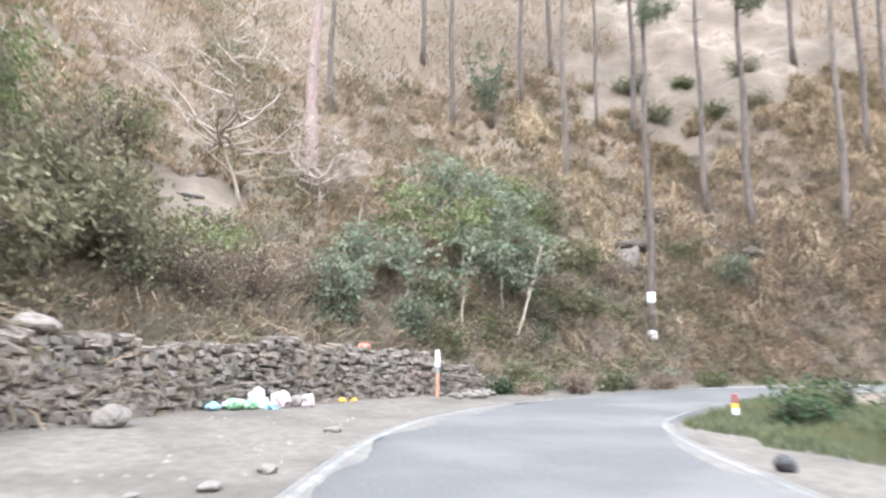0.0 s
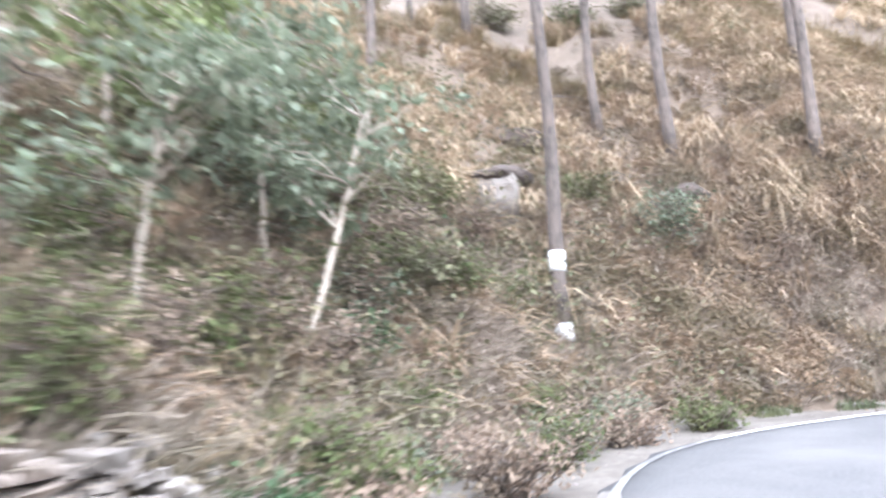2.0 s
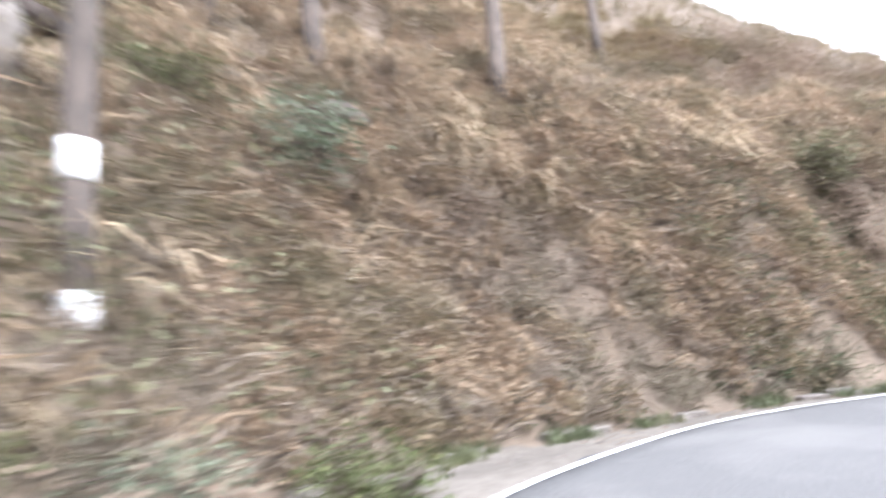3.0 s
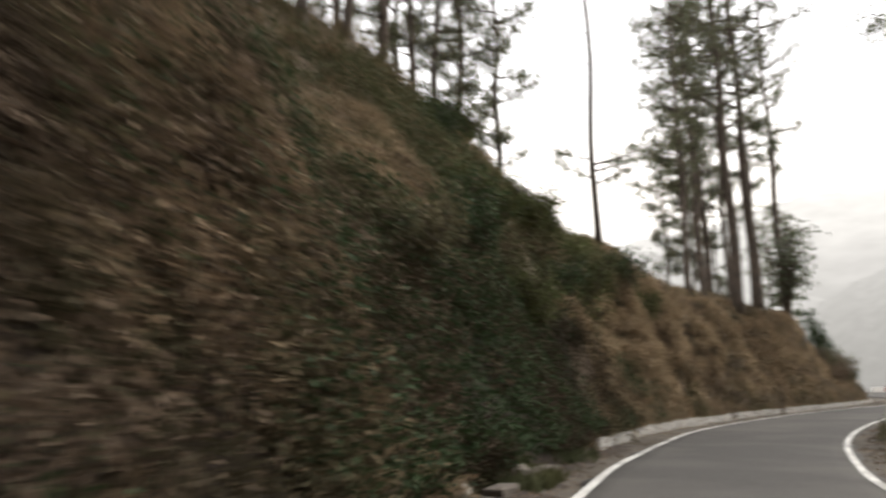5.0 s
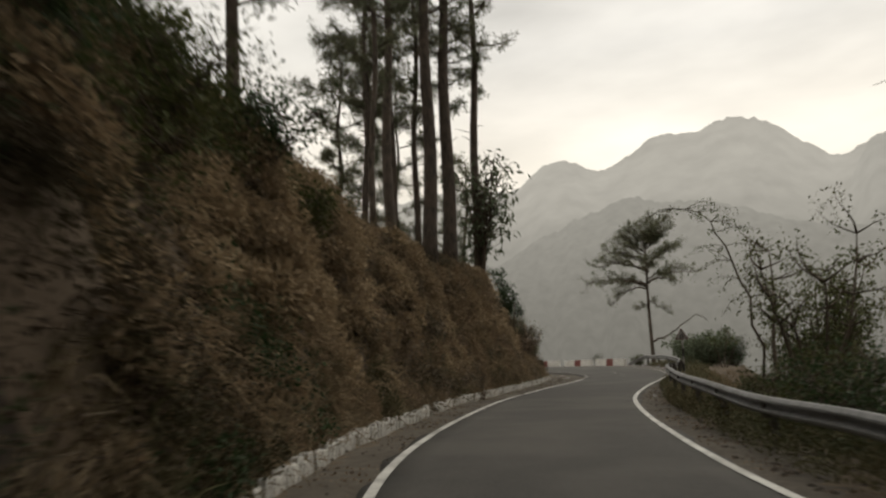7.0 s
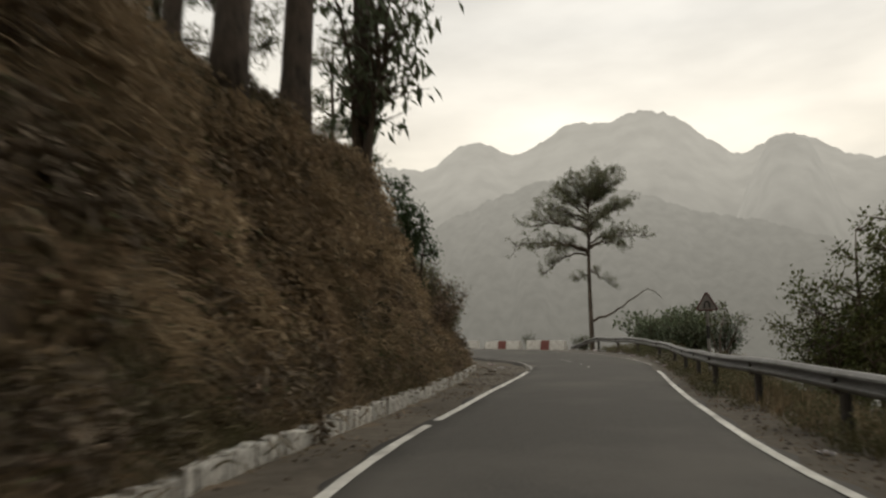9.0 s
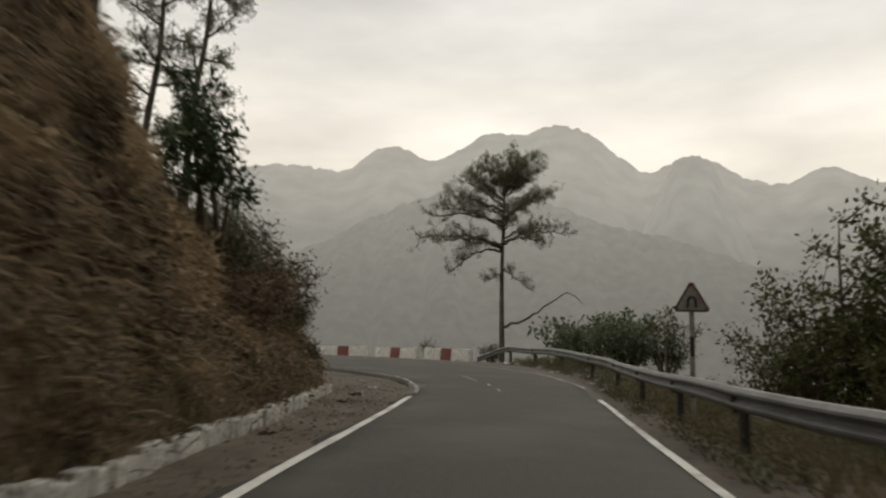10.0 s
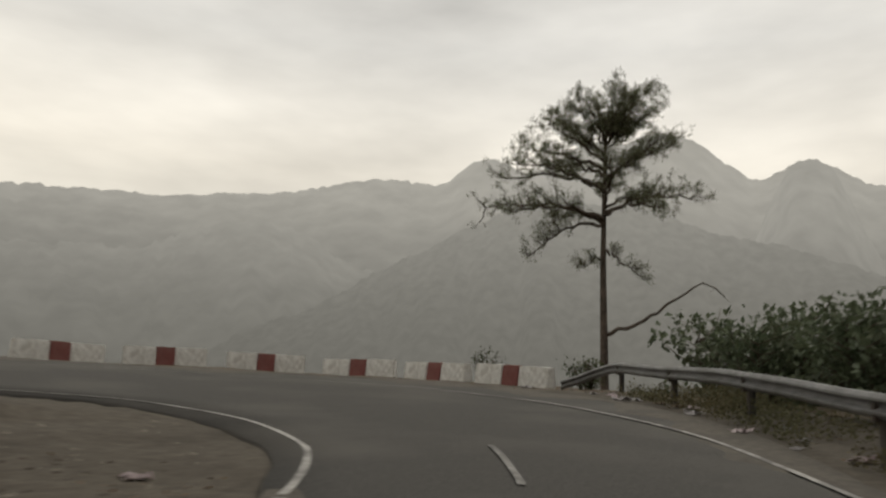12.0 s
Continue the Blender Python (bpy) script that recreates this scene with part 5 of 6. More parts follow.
SLIM = [(2.5, -13.6, 1.4, -12.6, 5.0, 1.6), (0.9, -14.0, 0.5, -13.6, 6.3, 1.7), (3.6, -15.2, 3.2, -14.9, 4.9, 1.5), (1.7, -15.6, 1.3, -15.3, 6.2, 1.7), (-1.2, -15.2, -1.5, -14.9, 7.9, 1.7),
        (6.6, -18.6, 6.4, -18.3, 4.3, 1.5), (5.0, -17.4, 4.7, -17.2, 4.4, 1.2), (3.0, -17.6, 2.8, -17.4, 6.6, 1.6), (0.2, -16.6, 0.0, -16.4, 8.0, 1.7)]
for k, (x, y, tx, ty, tz, crown) in enumerate(SLIM):
    fresh = k in (3, 7)
    build_slim_tree((x, y), (tx, ty, tz), crown, "slender young tree with pale stem and " + ("yellow-green leaves" if fresh else "grey-green leaves"), 500 + k, int(420 * crown), mat=FRESH_LEAF if fresh else GREY_LEAF)


def build_bare_tree(at, high, seed, label):
    """A leafless tree: forked pale limbs, twisted twigs."""
    rng = np.random.RandomState(seed)
    root = new("bare_tree")
    root.location = (at[0], at[1], float(ground_z(*at)) - 0.2)
    m, b = Mesh(), Mesh()
    trunk = limb(m, (0, 0, 0), (0.1, 0, 1), high * 0.30, 0.085, rng, 0, 0.08, 6, 8)
    part("trunk", m, PALE_BARK, root, smooth=True)
    ends = [(trunk[-1], 0.06, high * 0.44)] * 6 + [(trunk[-2], 0.045, high * 0.42)] * 5 + [(trunk[-4], 0.03, high * 0.3)] * 3
    for depth in range(4):
        nxt = []
        for p, r, ln in ends:
            a = rng.uniform(0, 6.28)
            q = limb(b, p, (math.cos(a), math.sin(a), rng.uniform(-0.1, 0.8)), ln, r, rng, 0.25, 0.22, 6, 5 if depth < 2 else 3)
            if depth < 3:
                nxt += [(q[w], r * 0.55, ln * rng.uniform(0.45, 0.75)) for w in (2, 4, 5, 6)]
        ends = nxt if len(nxt) < 280 else [nxt[i] for i in rng.permutation(len(nxt))[:280]]
    tagged(part("branchwork", b, GREY_TWIG, root, smooth=True), kind="stuff")
    return tagged(root, label, "tree")


def build_sapling(at, high, seed):
    """A dead sapling: one thin pale stem with a few forks."""
    rng = np.random.RandomState(seed)
    root = new("dead_sapling")
    root.location = (at[0], at[1], float(ground_z(*at)) - 0.15)
    m, b = Mesh(), Mesh()
    q = limb(m, (0, 0, 0), (0.1, 0.15, 1), high, 0.032, rng, 0, 0.09, 9, 6)
    part("stem", m, PALE_BARK, root, smooth=True)
    for k in (5, 6, 7):
        a = rng.uniform(0, 6.28)
        limb(b, q[k], (math.cos(a), math.sin(a), 0.9), high * 0.3, 0.014, rng, 0.3, 0.15, 5, 4)
    part("twigs", b, PALE_BARK, root, smooth=True)
    tagged(root, "thin pale dead sapling standing among the shrubs", "sapling", "dead saplings")


for k, (x, y, h) in enumerate([(-12.4, -15.9, 5.5)]):
    build_bush("creeper", (x, y), 1.3, h, GREEN_LEAF, "ivy climbing a pine trunk on the slope", 350 + k, 2200, 0.16, 6, None, 0.0, "ivy on the slope", "creeper", 0.4, spread=0.1)
for k, (x, y, w, h) in enumerate([(-14.6, -6.2, 2.2, 1.3), (-14.0, -3.0, 2.4, 1.2), (-16.6, -0.6, 2.6, 1.6), (-17.4, -7.4, 2.4, 1.5), (-13.6, -0.8, 2.0, 1.2), (-16.8, -4.2, 1.8, 0.9)]):
    build_bush("bush", (x, y), w, h, (DUSTY_SCRUB, OLIVE_LEAF)[k % 2], "dusty shrub clinging to the bare earth cliff", 380 + k, 1500, 0.13, 9, None, 0.0, "shrubs on the cliff", spread=0.65)
build_bare_tree((7.6, -21.8), 9.0, 7, "leafless pale tree with twisted boughs above the stone wall")
build_bare_tree((3.6, -20.6), 4.5, 8, "small leafless tree on the brown slope")
pink = build_pine((2.2, -21.5), 21, 0.27, 0.7, 2.2, "pinkish pine trunk above the stone wall", 251, 8, (0.0, 0.0), 6, 0.7, 0.28)
for ob in pink.children:
    if ob.name.startswith("trunk"):
        ob.data.materials[0] = PINK_BARK
for k, (x, y, h) in enumerate([(3.2, -19.3, 2.9), (4.5, -16.9, 2.6)]):
    build_sapling((x, y), h, 270 + k)


def build_banded_pine():
    """The pine at the roadside whose trunk is painted with two white bands."""
    x, y, tall, r0, seed, lean = -3.35, -8.05, 20, 0.175, 260, (-0.012, 0.004)
    root = build_pine((x, y), tall, r0, 0.7, 2.6, "roadside pine with two white bands painted on its trunk", seed, 9, lean, 5, 0.7, 0.3)
    z0 = root.location.z
    ks = np.arange(15)
    tz = tall * ks / 14
    tx = lean[0] * (ks / 14) ** 1.3 * tall + 0.06 * np.sin(ks * 0.9 + seed)
    ty = lean[1] * (ks / 14) ** 1.3 * tall + 0.06 * np.cos(ks * 1.1 + seed)
    tr = r0 * np.where(ks == 0, 1.25, 1.0) * (1 - 0.8 * ks / 14) + 0.015
    for lo, hi in ((3.28, 3.74), (1.72, 2.12)):
        m = Mesh()
        zs = [lo - z0 + (hi - lo) * t for t in (0, 0.3, 0.7, 1)]
        m.tube([(np.interp(h, tz, tx), np.interp(h, tz, ty), h) for h in zs], [np.interp(h, tz, tr) + 0.008 for h in zs], 14)
        part("painted_band", m, WHITE_PAINT, root, "flaking white paint band", smooth=True)


build_banded_pine()

# ---- growth on the cut bank and the spur
BANK = [(12.0, 25.4, 2.4, 1.7), (15.2, 28.2, 2.6, 1.8), (10.6, 24.0, 2.6, 1.9), (9.9, 23.2, 2.0, 1.4), (8.4, 21.4, 2.0, 1.5), (16.8, 29.6, 2.2, 1.5), (5.6, 19.2, 2.4, 1.6), (11.2, 26.6, 2.6, 2.2),
        (3.6, 15.9, 2.0, 1.2), (7.6, 20.9, 2.0, 1.4), (-1.2, 11.2, 2.2, 1.8), (0.0, 13.8, 2.6, 2.2), (13.8, 27.6, 2.2, 1.6), (5.4, 18.2, 2.0, 1.3), (-2.6, 7.6, 2.0, 1.3), (1.6, 14.8, 1.8, 1.2), (-0.9, 17.4, 2.6, 2.0), (-2.0, 16.2, 2.6, 2.2), (6.6, 24.0, 2.2, 1.5), (8.0, 26.0, 2.4, 1.6)]
for k, (x, y, w, h) in enumerate(BANK):
    build_bush("bush", (x, y), w, h, DUSTY_SCRUB if y < 16.5 else (OLIVE_LEAF, DARK_LEAF, FRESH_LEAF)[(0, 1, 0, 1, 2, 0, 1, 0, 1, 0)[k % 10]], "leafy green shrub growing out of the cut bank", 400 + k, 3000, 0.095, 9, None, 0.05, "shrubs on the cut bank", hang=0.2, spread=0.55)
for k, (x, y, w, h) in enumerate([(9.0, 23.4, 2.0, 1.3), (10.2, 24.9, 2.2, 1.4), (7.4, 21.9, 2.0, 1.2), (11.8, 26.4, 2.2, 1.3), (6.2, 21.0, 1.8, 1.1)]):
    build_bush("bush", (x, y), w, h, FRESH_LEAF if k == 3 else OLIVE_LEAF, "bushy green shrub on the crest of the bank", 420 + k, 3400, 0.11, 9, None, 0.05, "shrubs on the bank's crest", spread=0.55)
build_bush("bush", (37.6, 41.05), 1.8, 4.3, DARK_LEAF, "dark glossy bush jutting from the spur's end", 430, 2600, 0.13, 5, None, 0.42, sparse=0.25, hang=0.1, spread=0.5)
for k, (x, y, w, h) in enumerate([(41.2, 43.5, 1.7, 2.0), (42.4, 44.7, 1.6, 1.3), (39.8, 42.8, 1.7, 2.1), (43.6, 45.6, 1.3, 0.9), (40.4, 42.4, 1.8, 2.3), (42.0, 43.7, 1.7, 2.2), (38.8, 41.9, 1.7, 1.8)]):
    build_bush("bush", (x, y), w, h * 0.92, (DUSTY_SCRUB, BROWN_LEAF, GREY_LEAF)[k % 3], "feathery shrub on the tip of the spur", 440 + k, 2000, 0.09, 9, None, 0.1, "shrubs on the tip of the spur", sparse=0.45, spread=0.5)
for k, st in enumerate((19.7, 20.0, 20.3, 20.6, 20.9, 21.2, 21.6)):
    j = int(np.argmin(np.abs(ST - st)))
    q = ED[j, :2] + OUT[j] * (VERGE[j] + 0.7 + 0.3 * (k % 2))
    build_bush("bush", (float(q[0]), float(q[1])), 1.5, 1.2, (BROWN_LEAF, SCRUB, OLIVE_LEAF)[k % 3], "half-withered shrub low on the spur's bank", 455 + k, 2000, 0.085, 9, None, 0.02, "shrubs low on the spur", sparse=0.2, spread=0.6)
build_bush("small_tree", (33.7, 39.4), 5.2, 6.6, GREEN_LEAF, "small tree with large drooping leaves beside the pines", 452, 640, 0.40, 7, None, 0.25, category="tree", hang=1.0, spread=0.28, slim=0.36)


def build_spray_tree(at, tip, label, seed):
    """A thin young tree: one arching stem that ends in drooping twigs with small leaves."""
    rng = np.random.RandomState(seed)
    z0 = float(ground_z(*at)) - 0.2
    root = new("small_tree")
    root.location = (at[0], at[1], z0)
    end = Vector(tip) - Vector((at[0], at[1], z0))
    mid = Vector((end.x * 0.12, end.y * 0.12, end.z * 1.02))
    m, p = Mesh(), []
    q = [mid * (2 * t * (1 - t)) + end * t * t + Vector(rng.normal(0, 0.05, 3)) * (t > 0) for t in np.linspace(0, 1, 15)]
    m.tube(q, [0.055 * (1 - 0.88 * k / 14) for k in range(15)], 6)
    part("trunk", m, TWIG, root, smooth=True)
    b = Mesh()
    for k in range(5, 15):
        for _ in range(3):
            a = rng.uniform(0, 6.28)
            g = limb(b, q[k], (math.cos(a), math.sin(a), 0.35), rng.uniform(0.7, 1.7), 0.014, rng, -0.9, 0.14, 7, 4)
            for e in g[2:]:
                for _ in range(rng.poisson(5)):
                    p.append(tuple(e + Vector(rng.normal(0, 0.07, 3))))
    tagged(part("branchwork", b, TWIG, root, smooth=True), kind="stuff")
    p = np.array(p)
    tagged(part("foliage", leaf_mesh("foliage", p, np.tile([0, 0, -0.6], (len(p), 1)), 0.09, OLIVE_LEAF, seed, 0.3, 0.45), None, root), kind="stuff")
    tagged(root, label, "tree")


build_spray_tree((32.6, 26.2), (30.4, 28.1, 7.0), "thin young tree arching over the crash rail with drooping sprays", 496)

# ---- growth on the valley side
VALLEY = [(19.4, 19.2, 2.4, 2.2), (21.4, 20.4, 2.6, 2.6), (23.6, 21.8, 2.8, 2.8), (26.2, 23.4, 2.6, 2.6), (22.2, 18.2, 2.8, 3.0), (25.6, 20.4, 3.0, 3.2), (17.6, 16.4, 2.4, 2.0), (15.4, 13.6, 2.6, 1.8),
          (18.8, 14.2, 3.0, 2.8), (28.4, 24.6, 2.2, 2.2), (20.5, 16.2, 2.8, 2.8), (13.0, 11.6, 2.4, 1.4), (62.4, 41.2, 2.6, 3.0), (58.4, 38.4, 2.4, 2.6), (45.4, 31.6, 2.2, 2.4), (41, 30.0, 2.2, 2.0)]
for k, (x, y, w, h) in enumerate(VALLEY):
    build_bush("bush", (x, y), w, h * 0.8, (DARK_LEAF, DARK_LEAF, OLIVE_LEAF, DARK_SCRUB)[k % 4], "tangled green bush behind the crash rail", 460 + k, 3200, 0.09, 9, None, 0.05, "bushes behind the crash rail", spread=0.55)
build_bush("small_tree", (30.6, 24.6), 5.0, 7.4, OLIVE_LEAF, "thin young tree with sparse drooping sprays of leaves", 481, 2000, 0.12, 5, None, 0.5, category="tree", sparse=0.35, hang=0.5, spread=0.7)
build_bush("small_tree", (56.9, 31.3), 5.4, 10.3, OLIVE_LEAF, "open leafy tree with upright boughs on the valley slope", 482, 3600, 0.26, 9, None, 0.35, category="tree", sparse=0.35, spread=0.45)
build_bush("bush", (59.9, 33.7), 5.0, 5.6, OLIVE_LEAF, "dense dark bush on the valley slope below the rail", 488, 7000, 0.17, 12, None, 0.1, spread=0.55)
build_bush("bush", (56.5, 32.7), 5.4, 6.8, OLIVE_LEAF, "dense dark bush on the valley slope below the rail", 489, 5600, 0.2, 12, None, 0.15, spread=0.55, clump=0.2)
build_bush("bush", (57.4, 39.9), 3.4, 2.5, GREEN_LEAF, "broad-leaved green shrub behind the rail", 491, 3600, 0.19, 9, None, 0.1, spread=0.6)
build_bush("bush", (60.4, 42.4), 3.0, 2.1, GREEN_LEAF, "broad-leaved green shrub behind the rail", 492, 3200, 0.19, 9, None, 0.1, spread=0.6)
build_bush("small_tree", (55.0, 37.6), 1.8, 3.0, OLIVE_LEAF, "thin sapling with few leaves behind the rail", 493, 260, 0.14, 3, None, 0.5, category="tree", spread=0.5)
build_pine((45.0, 51.2), 15, 0.17, 0.42, 1.9, "slender pine on the far flank of the spur", 494, 18, (0.03, -0.02), 6, 0.38, 0.27)
build_pine((43.2, 50.8), 14, 0.16, 0.42, 1.9, "slender pine on the far flank of the spur", 495, 16, (0.01, -0.01), 6, 0.38, 0.27)
build_bush("small_tree", (53.4, 30.0), 4.4, 6.6, OLIVE_LEAF, "leafy tree on the valley slope below the rail", 483, 4500, 0.15, 9, None, 0.25, category="tree", spread=0.42)
build_bush("bush", (66.2, 44.2), 6.2, 5.4, GREEN_LEAF, "wide green shrub beyond the rail near the lone pine", 484, 4400, 0.25, 14, None, 0.3, sparse=0.2, spread=0.5, slim=0.75, root_z=-0.7, clump=0.15)
build_bush("bush", (63.6, 43.2), 2.8, 3.6, DARK_LEAF, "green shrub beyond the rail", 485, 3000, 0.16, 8, None, 0.3, spread=0.45, root_z=-0.6)
build_bush("bush", (63.4, 48.6), 1.2, 1.1, SCRUB, "scrubby tuft at the end of the crash rail", 486, 700, 0.12, 8, None, 0.0)
build_bush("bush", (64.3, 53.0), 0.9, 1.3, SCRUB, "weed growing up behind the barrier blocks", 487, 350, 0.12, 5, None, 0.0)


# ================= road furniture =================
def build_barriers():
    """Concrete barrier blocks, white with a red middle, round the outside of the hairpin."""
    places = [(62.75, 50.85, 86), (63.7, 54.75, 88), (63.05, 58.05, 114), (60.7, 60.75, 140), (57.7, 62.8, 152), (54.4, 64.0, 168)]
    for k, (x, y, a) in enumerate(places):
        root = new("barrier_block")
        root.location = (x, y, float(ground_z(x, y)) - 0.05 + 0.03)
        root.rotation_euler = (radians((k % 3 - 1) * 1.2), radians((k * 7 % 5 - 2) * 0.8), radians(a))
        for name, x0, x1, mat in (("white_end", -1.45, -0.33, BLOCK_WHITE), ("red_middle", -0.33, 0.33, RED_PAINT), ("white_end", 0.33, 1.45, BLOCK_WHITE)):
            bm = bmesh.new()
            prof = [(-0.26, 0), (-0.21, 0.46), (-0.17, 0.66), (0.17, 0.66), (0.21, 0.46), (0.26, 0)]
            rows = [[bm.verts.new((x0 + (x1 - x0) * t, py + random.uniform(-0.008, 0.008), pz + random.uniform(-0.012, 0.012) * (pz > 0))) for py, pz in prof] for t in (0, 0.34, 0.67, 1)]
            for r, s in zip(rows, rows[1:]):
                for j in range(5):
                    bm.faces.new((r[j], s[j], s[j + 1], r[j + 1]))
            bm.faces.new(rows[0])
            bm.faces.new(rows[-1][::-1])
            bmesh.ops.recalc_face_normals(bm, faces=bm.faces)
            bmesh.ops.bevel(bm, geom=[e for e in bm.edges if e.calc_face_angle(0) > 0.7], offset=0.03, segments=2, affect="EDGES")
            me = bpy.data.meshes.new(name)
            bm.to_mesh(me)
            bm.free()
            me.materials.append(mat)
            part(name, me, None, root, "worn white paint" if mat is BLOCK_WHITE else "dull red paint")
        tagged(root, "weathered concrete barrier block painted white with red middle", "barrier", "barrier blocks")


RAIL = [(14.6, 17.1, 0.10), (15.5, 17.9, 0.45), (16.6, 18.8, 0.76), (20.2, 21.7, 0.76), (24.8, 24.8, 0.80), (29.9, 28.0, 0.86), (35.5, 31.2, 0.88), (38.6, 32.8, 0.88), (44, 35.2, 0.86),
        (49.8, 37.9, 0.82), (52.5, 39.6, 0.76), (56.2, 42.4, 0.78), (59.2, 44.8, 0.80), (61.3, 46.7, 0.80), (61.6, 47.9, 0.45), (61.4, 48.9, 0.1)]


def build_rail():
    root = new("crash_rail")
    line = spline(RAIL, 0.5)[:, :3]
    base = ground_z(line[:, 0], line[:, 1])
    k = np.ones(7) / 7
    base = np.convolve(np.pad(base, 3, mode="edge"), k, "valid")
    z = base + line[:, 2]
    d = np.gradient(line[:, :2], axis=0)
    d /= np.linalg.norm(d, axis=1)[:, None]
    to_road = np.c_[-d[:, 1], d[:, 0]]
    # the beam's section: out towards the road, and down from the top edge
    sec = [(-0.012, 0.004), (0.026, -0.004), (0.078, -0.055), (0.082, -0.085), (0.012, -0.135), (0.006, -0.155), (0.012, -0.175), (0.082, -0.225), (0.078, -0.255), (0.015, -0.298), (0.0, -0.31)]
    sec = [(o, h * 0.88) for o, h in sec]
    n = len(line)
    for a in range(0, n - 1, 8):
        b = min(a + 9, n)
        v, f = [], []
        for i in range(a, b):
            for o, h in sec:
                v.append((*(line[i, :2] + to_road[i] * (o + 0.09 + (0.006 if a % 16 else 0))), z[i] + h))
            for o, h in sec[::-1]:
                v.append((*(line[i, :2] + to_road[i] * (o + 0.082 + (0.006 if a % 16 else 0))), z[i] + h))
        m = 2 * len(sec)
        for i in range(b - a - 1):
            for j in range(m):
                f.append((i * m + j, i * m + (j + 1) % m, (i + 1) * m + (j + 1) % m, (i + 1) * m + j))
        f += [tuple(range(m))[::-1], tuple((b - a - 1) * m + j for j in range(m))]
        me = Mesh()
        me.add(v, f)
        part("beam", me, ZINC, root, "galvanised corrugated beam")
    post = Mesh()
    for x0, x1, y0, y1 in ((-0.05, 0.05, -0.055, -0.047), (-0.05, 0.05, 0.047, 0.055), (-0.004, 0.004, -0.047, 0.047)):
        post.box(pose((x0 + x1) / 2, (y0 + y1) / 2, -0.75), (x1 - x0, y1 - y0, 0.73))
    post = post.data("post", POST_STEEL)
    block = Mesh()
    block.box(pose(0, 0, -0.29), (0.08, 0.12, 0.26))
    block = block.data("spacer", POST_STEEL)
    for i in range(5, n - 3, 7):
        a = math.atan2(d[i, 1], d[i, 0])
        p = part("post", post, None, root, at=pose(line[i, 0], line[i, 1], z[i] - 0.02, 0, 0, math.degrees(a)))
        part("spacer", block, None, p, at=pose(0, 0.085, 0.0))
    tagged(root, "galvanised steel crash rail on posts along the valley side", "crash rail")


def build_sign():
    """A triangular hairpin-bend warning sign on a banded post."""
    x, y, top = 42.69, 34.21, 3.76
    root = new("road_sign")
    g = float(ground_z(x, y))
    root.location = (x, y, g)
    root.rotation_euler = (0, 0, radians(-74))
    hgt = top - g
    m = Mesh()

    def tri(size, y0, y1, cz):
        pts = []
        for a in (90, 210, 330):
            for da in (-6, 6):
                r = size * 0.577 * 0.97
                pts.append((r * math.cos(radians(a + da)), r * math.sin(radians(a + da))))
        v = [(px, y0, cz + pz) for px, pz in pts] + [(px, y1, cz + pz) for px, pz in pts]
        return v, [tuple(range(6)), tuple(range(11, 5, -1))] + [(k, (k + 1) % 6 + 0, (k + 1) % 6 + 6, k + 6) for k in range(6)]

    cz = hgt - 0.335
    for name, size, y0, y1, mat, lab in (("border", 0.60, -0.004, 0.010, SIGN_RED, "faded red border plate"), ("face", 0.48, -0.007, -0.0045, DULL_FACE, "dull grey dusty face")):
        m = Mesh()
        m.add(*tri(size, y0, y1, cz))
        part(name, m, mat, root, lab)
    m = Mesh()
    w = 0.024
    arc = [(0.074, -0.112), (0.064, -0.017)] + [(0.064 * math.cos(radians(a)), 0.017 + 0.064 * math.sin(radians(a))) for a in range(0, 181, 30)] + [(-0.064, -0.017), (-0.074, -0.112)]
    v, f = [], []
    for k, (px, pz) in enumerate(arc):
        q, r = Vector(arc[max(k - 1, 0)]), Vector(arc[min(k + 1, len(arc) - 1)])
        dd = (r - q).normalized()
        nx, nz = -dd.y * w, dd.x * w
        for yy in (-0.0105, -0.0073):
            v += [(px + nx, yy, cz + pz - 0.01 + nz), (px - nx, yy, cz + pz - 0.01 - nz)]
    for k in range(len(arc) - 1):
        a, b = 4 * k, 4 * k + 4
        f += [(a, a + 1, b + 1, b), (a, b, b + 2, a + 2), (a + 1, a + 3, b + 3, b + 1), (a + 2, b + 2, b + 3, a + 3)]
    m.add(v, f)
    part("bend_symbol", m, BLACK_PAINT, root, "black hairpin symbol")
    zz = [-0.3, hgt - 2.05, hgt - 1.70, hgt - 1.33, hgt - 0.97, hgt - 0.45]
    for k, (a, b) in enumerate(zip(zz, zz[1:])):
        m = Mesh()
        m.tube([(0, 0.055, a), (0, 0.055, b)], [0.046, 0.046], 12)
        part("post_band", m, BLACK_PAINT if k % 2 else DULL_FACE, root, "black painted band" if k % 2 else "dull white painted band", smooth=False)
    tagged(root, "red-bordered triangular hairpin bend warning sign on banded post", "road sign")


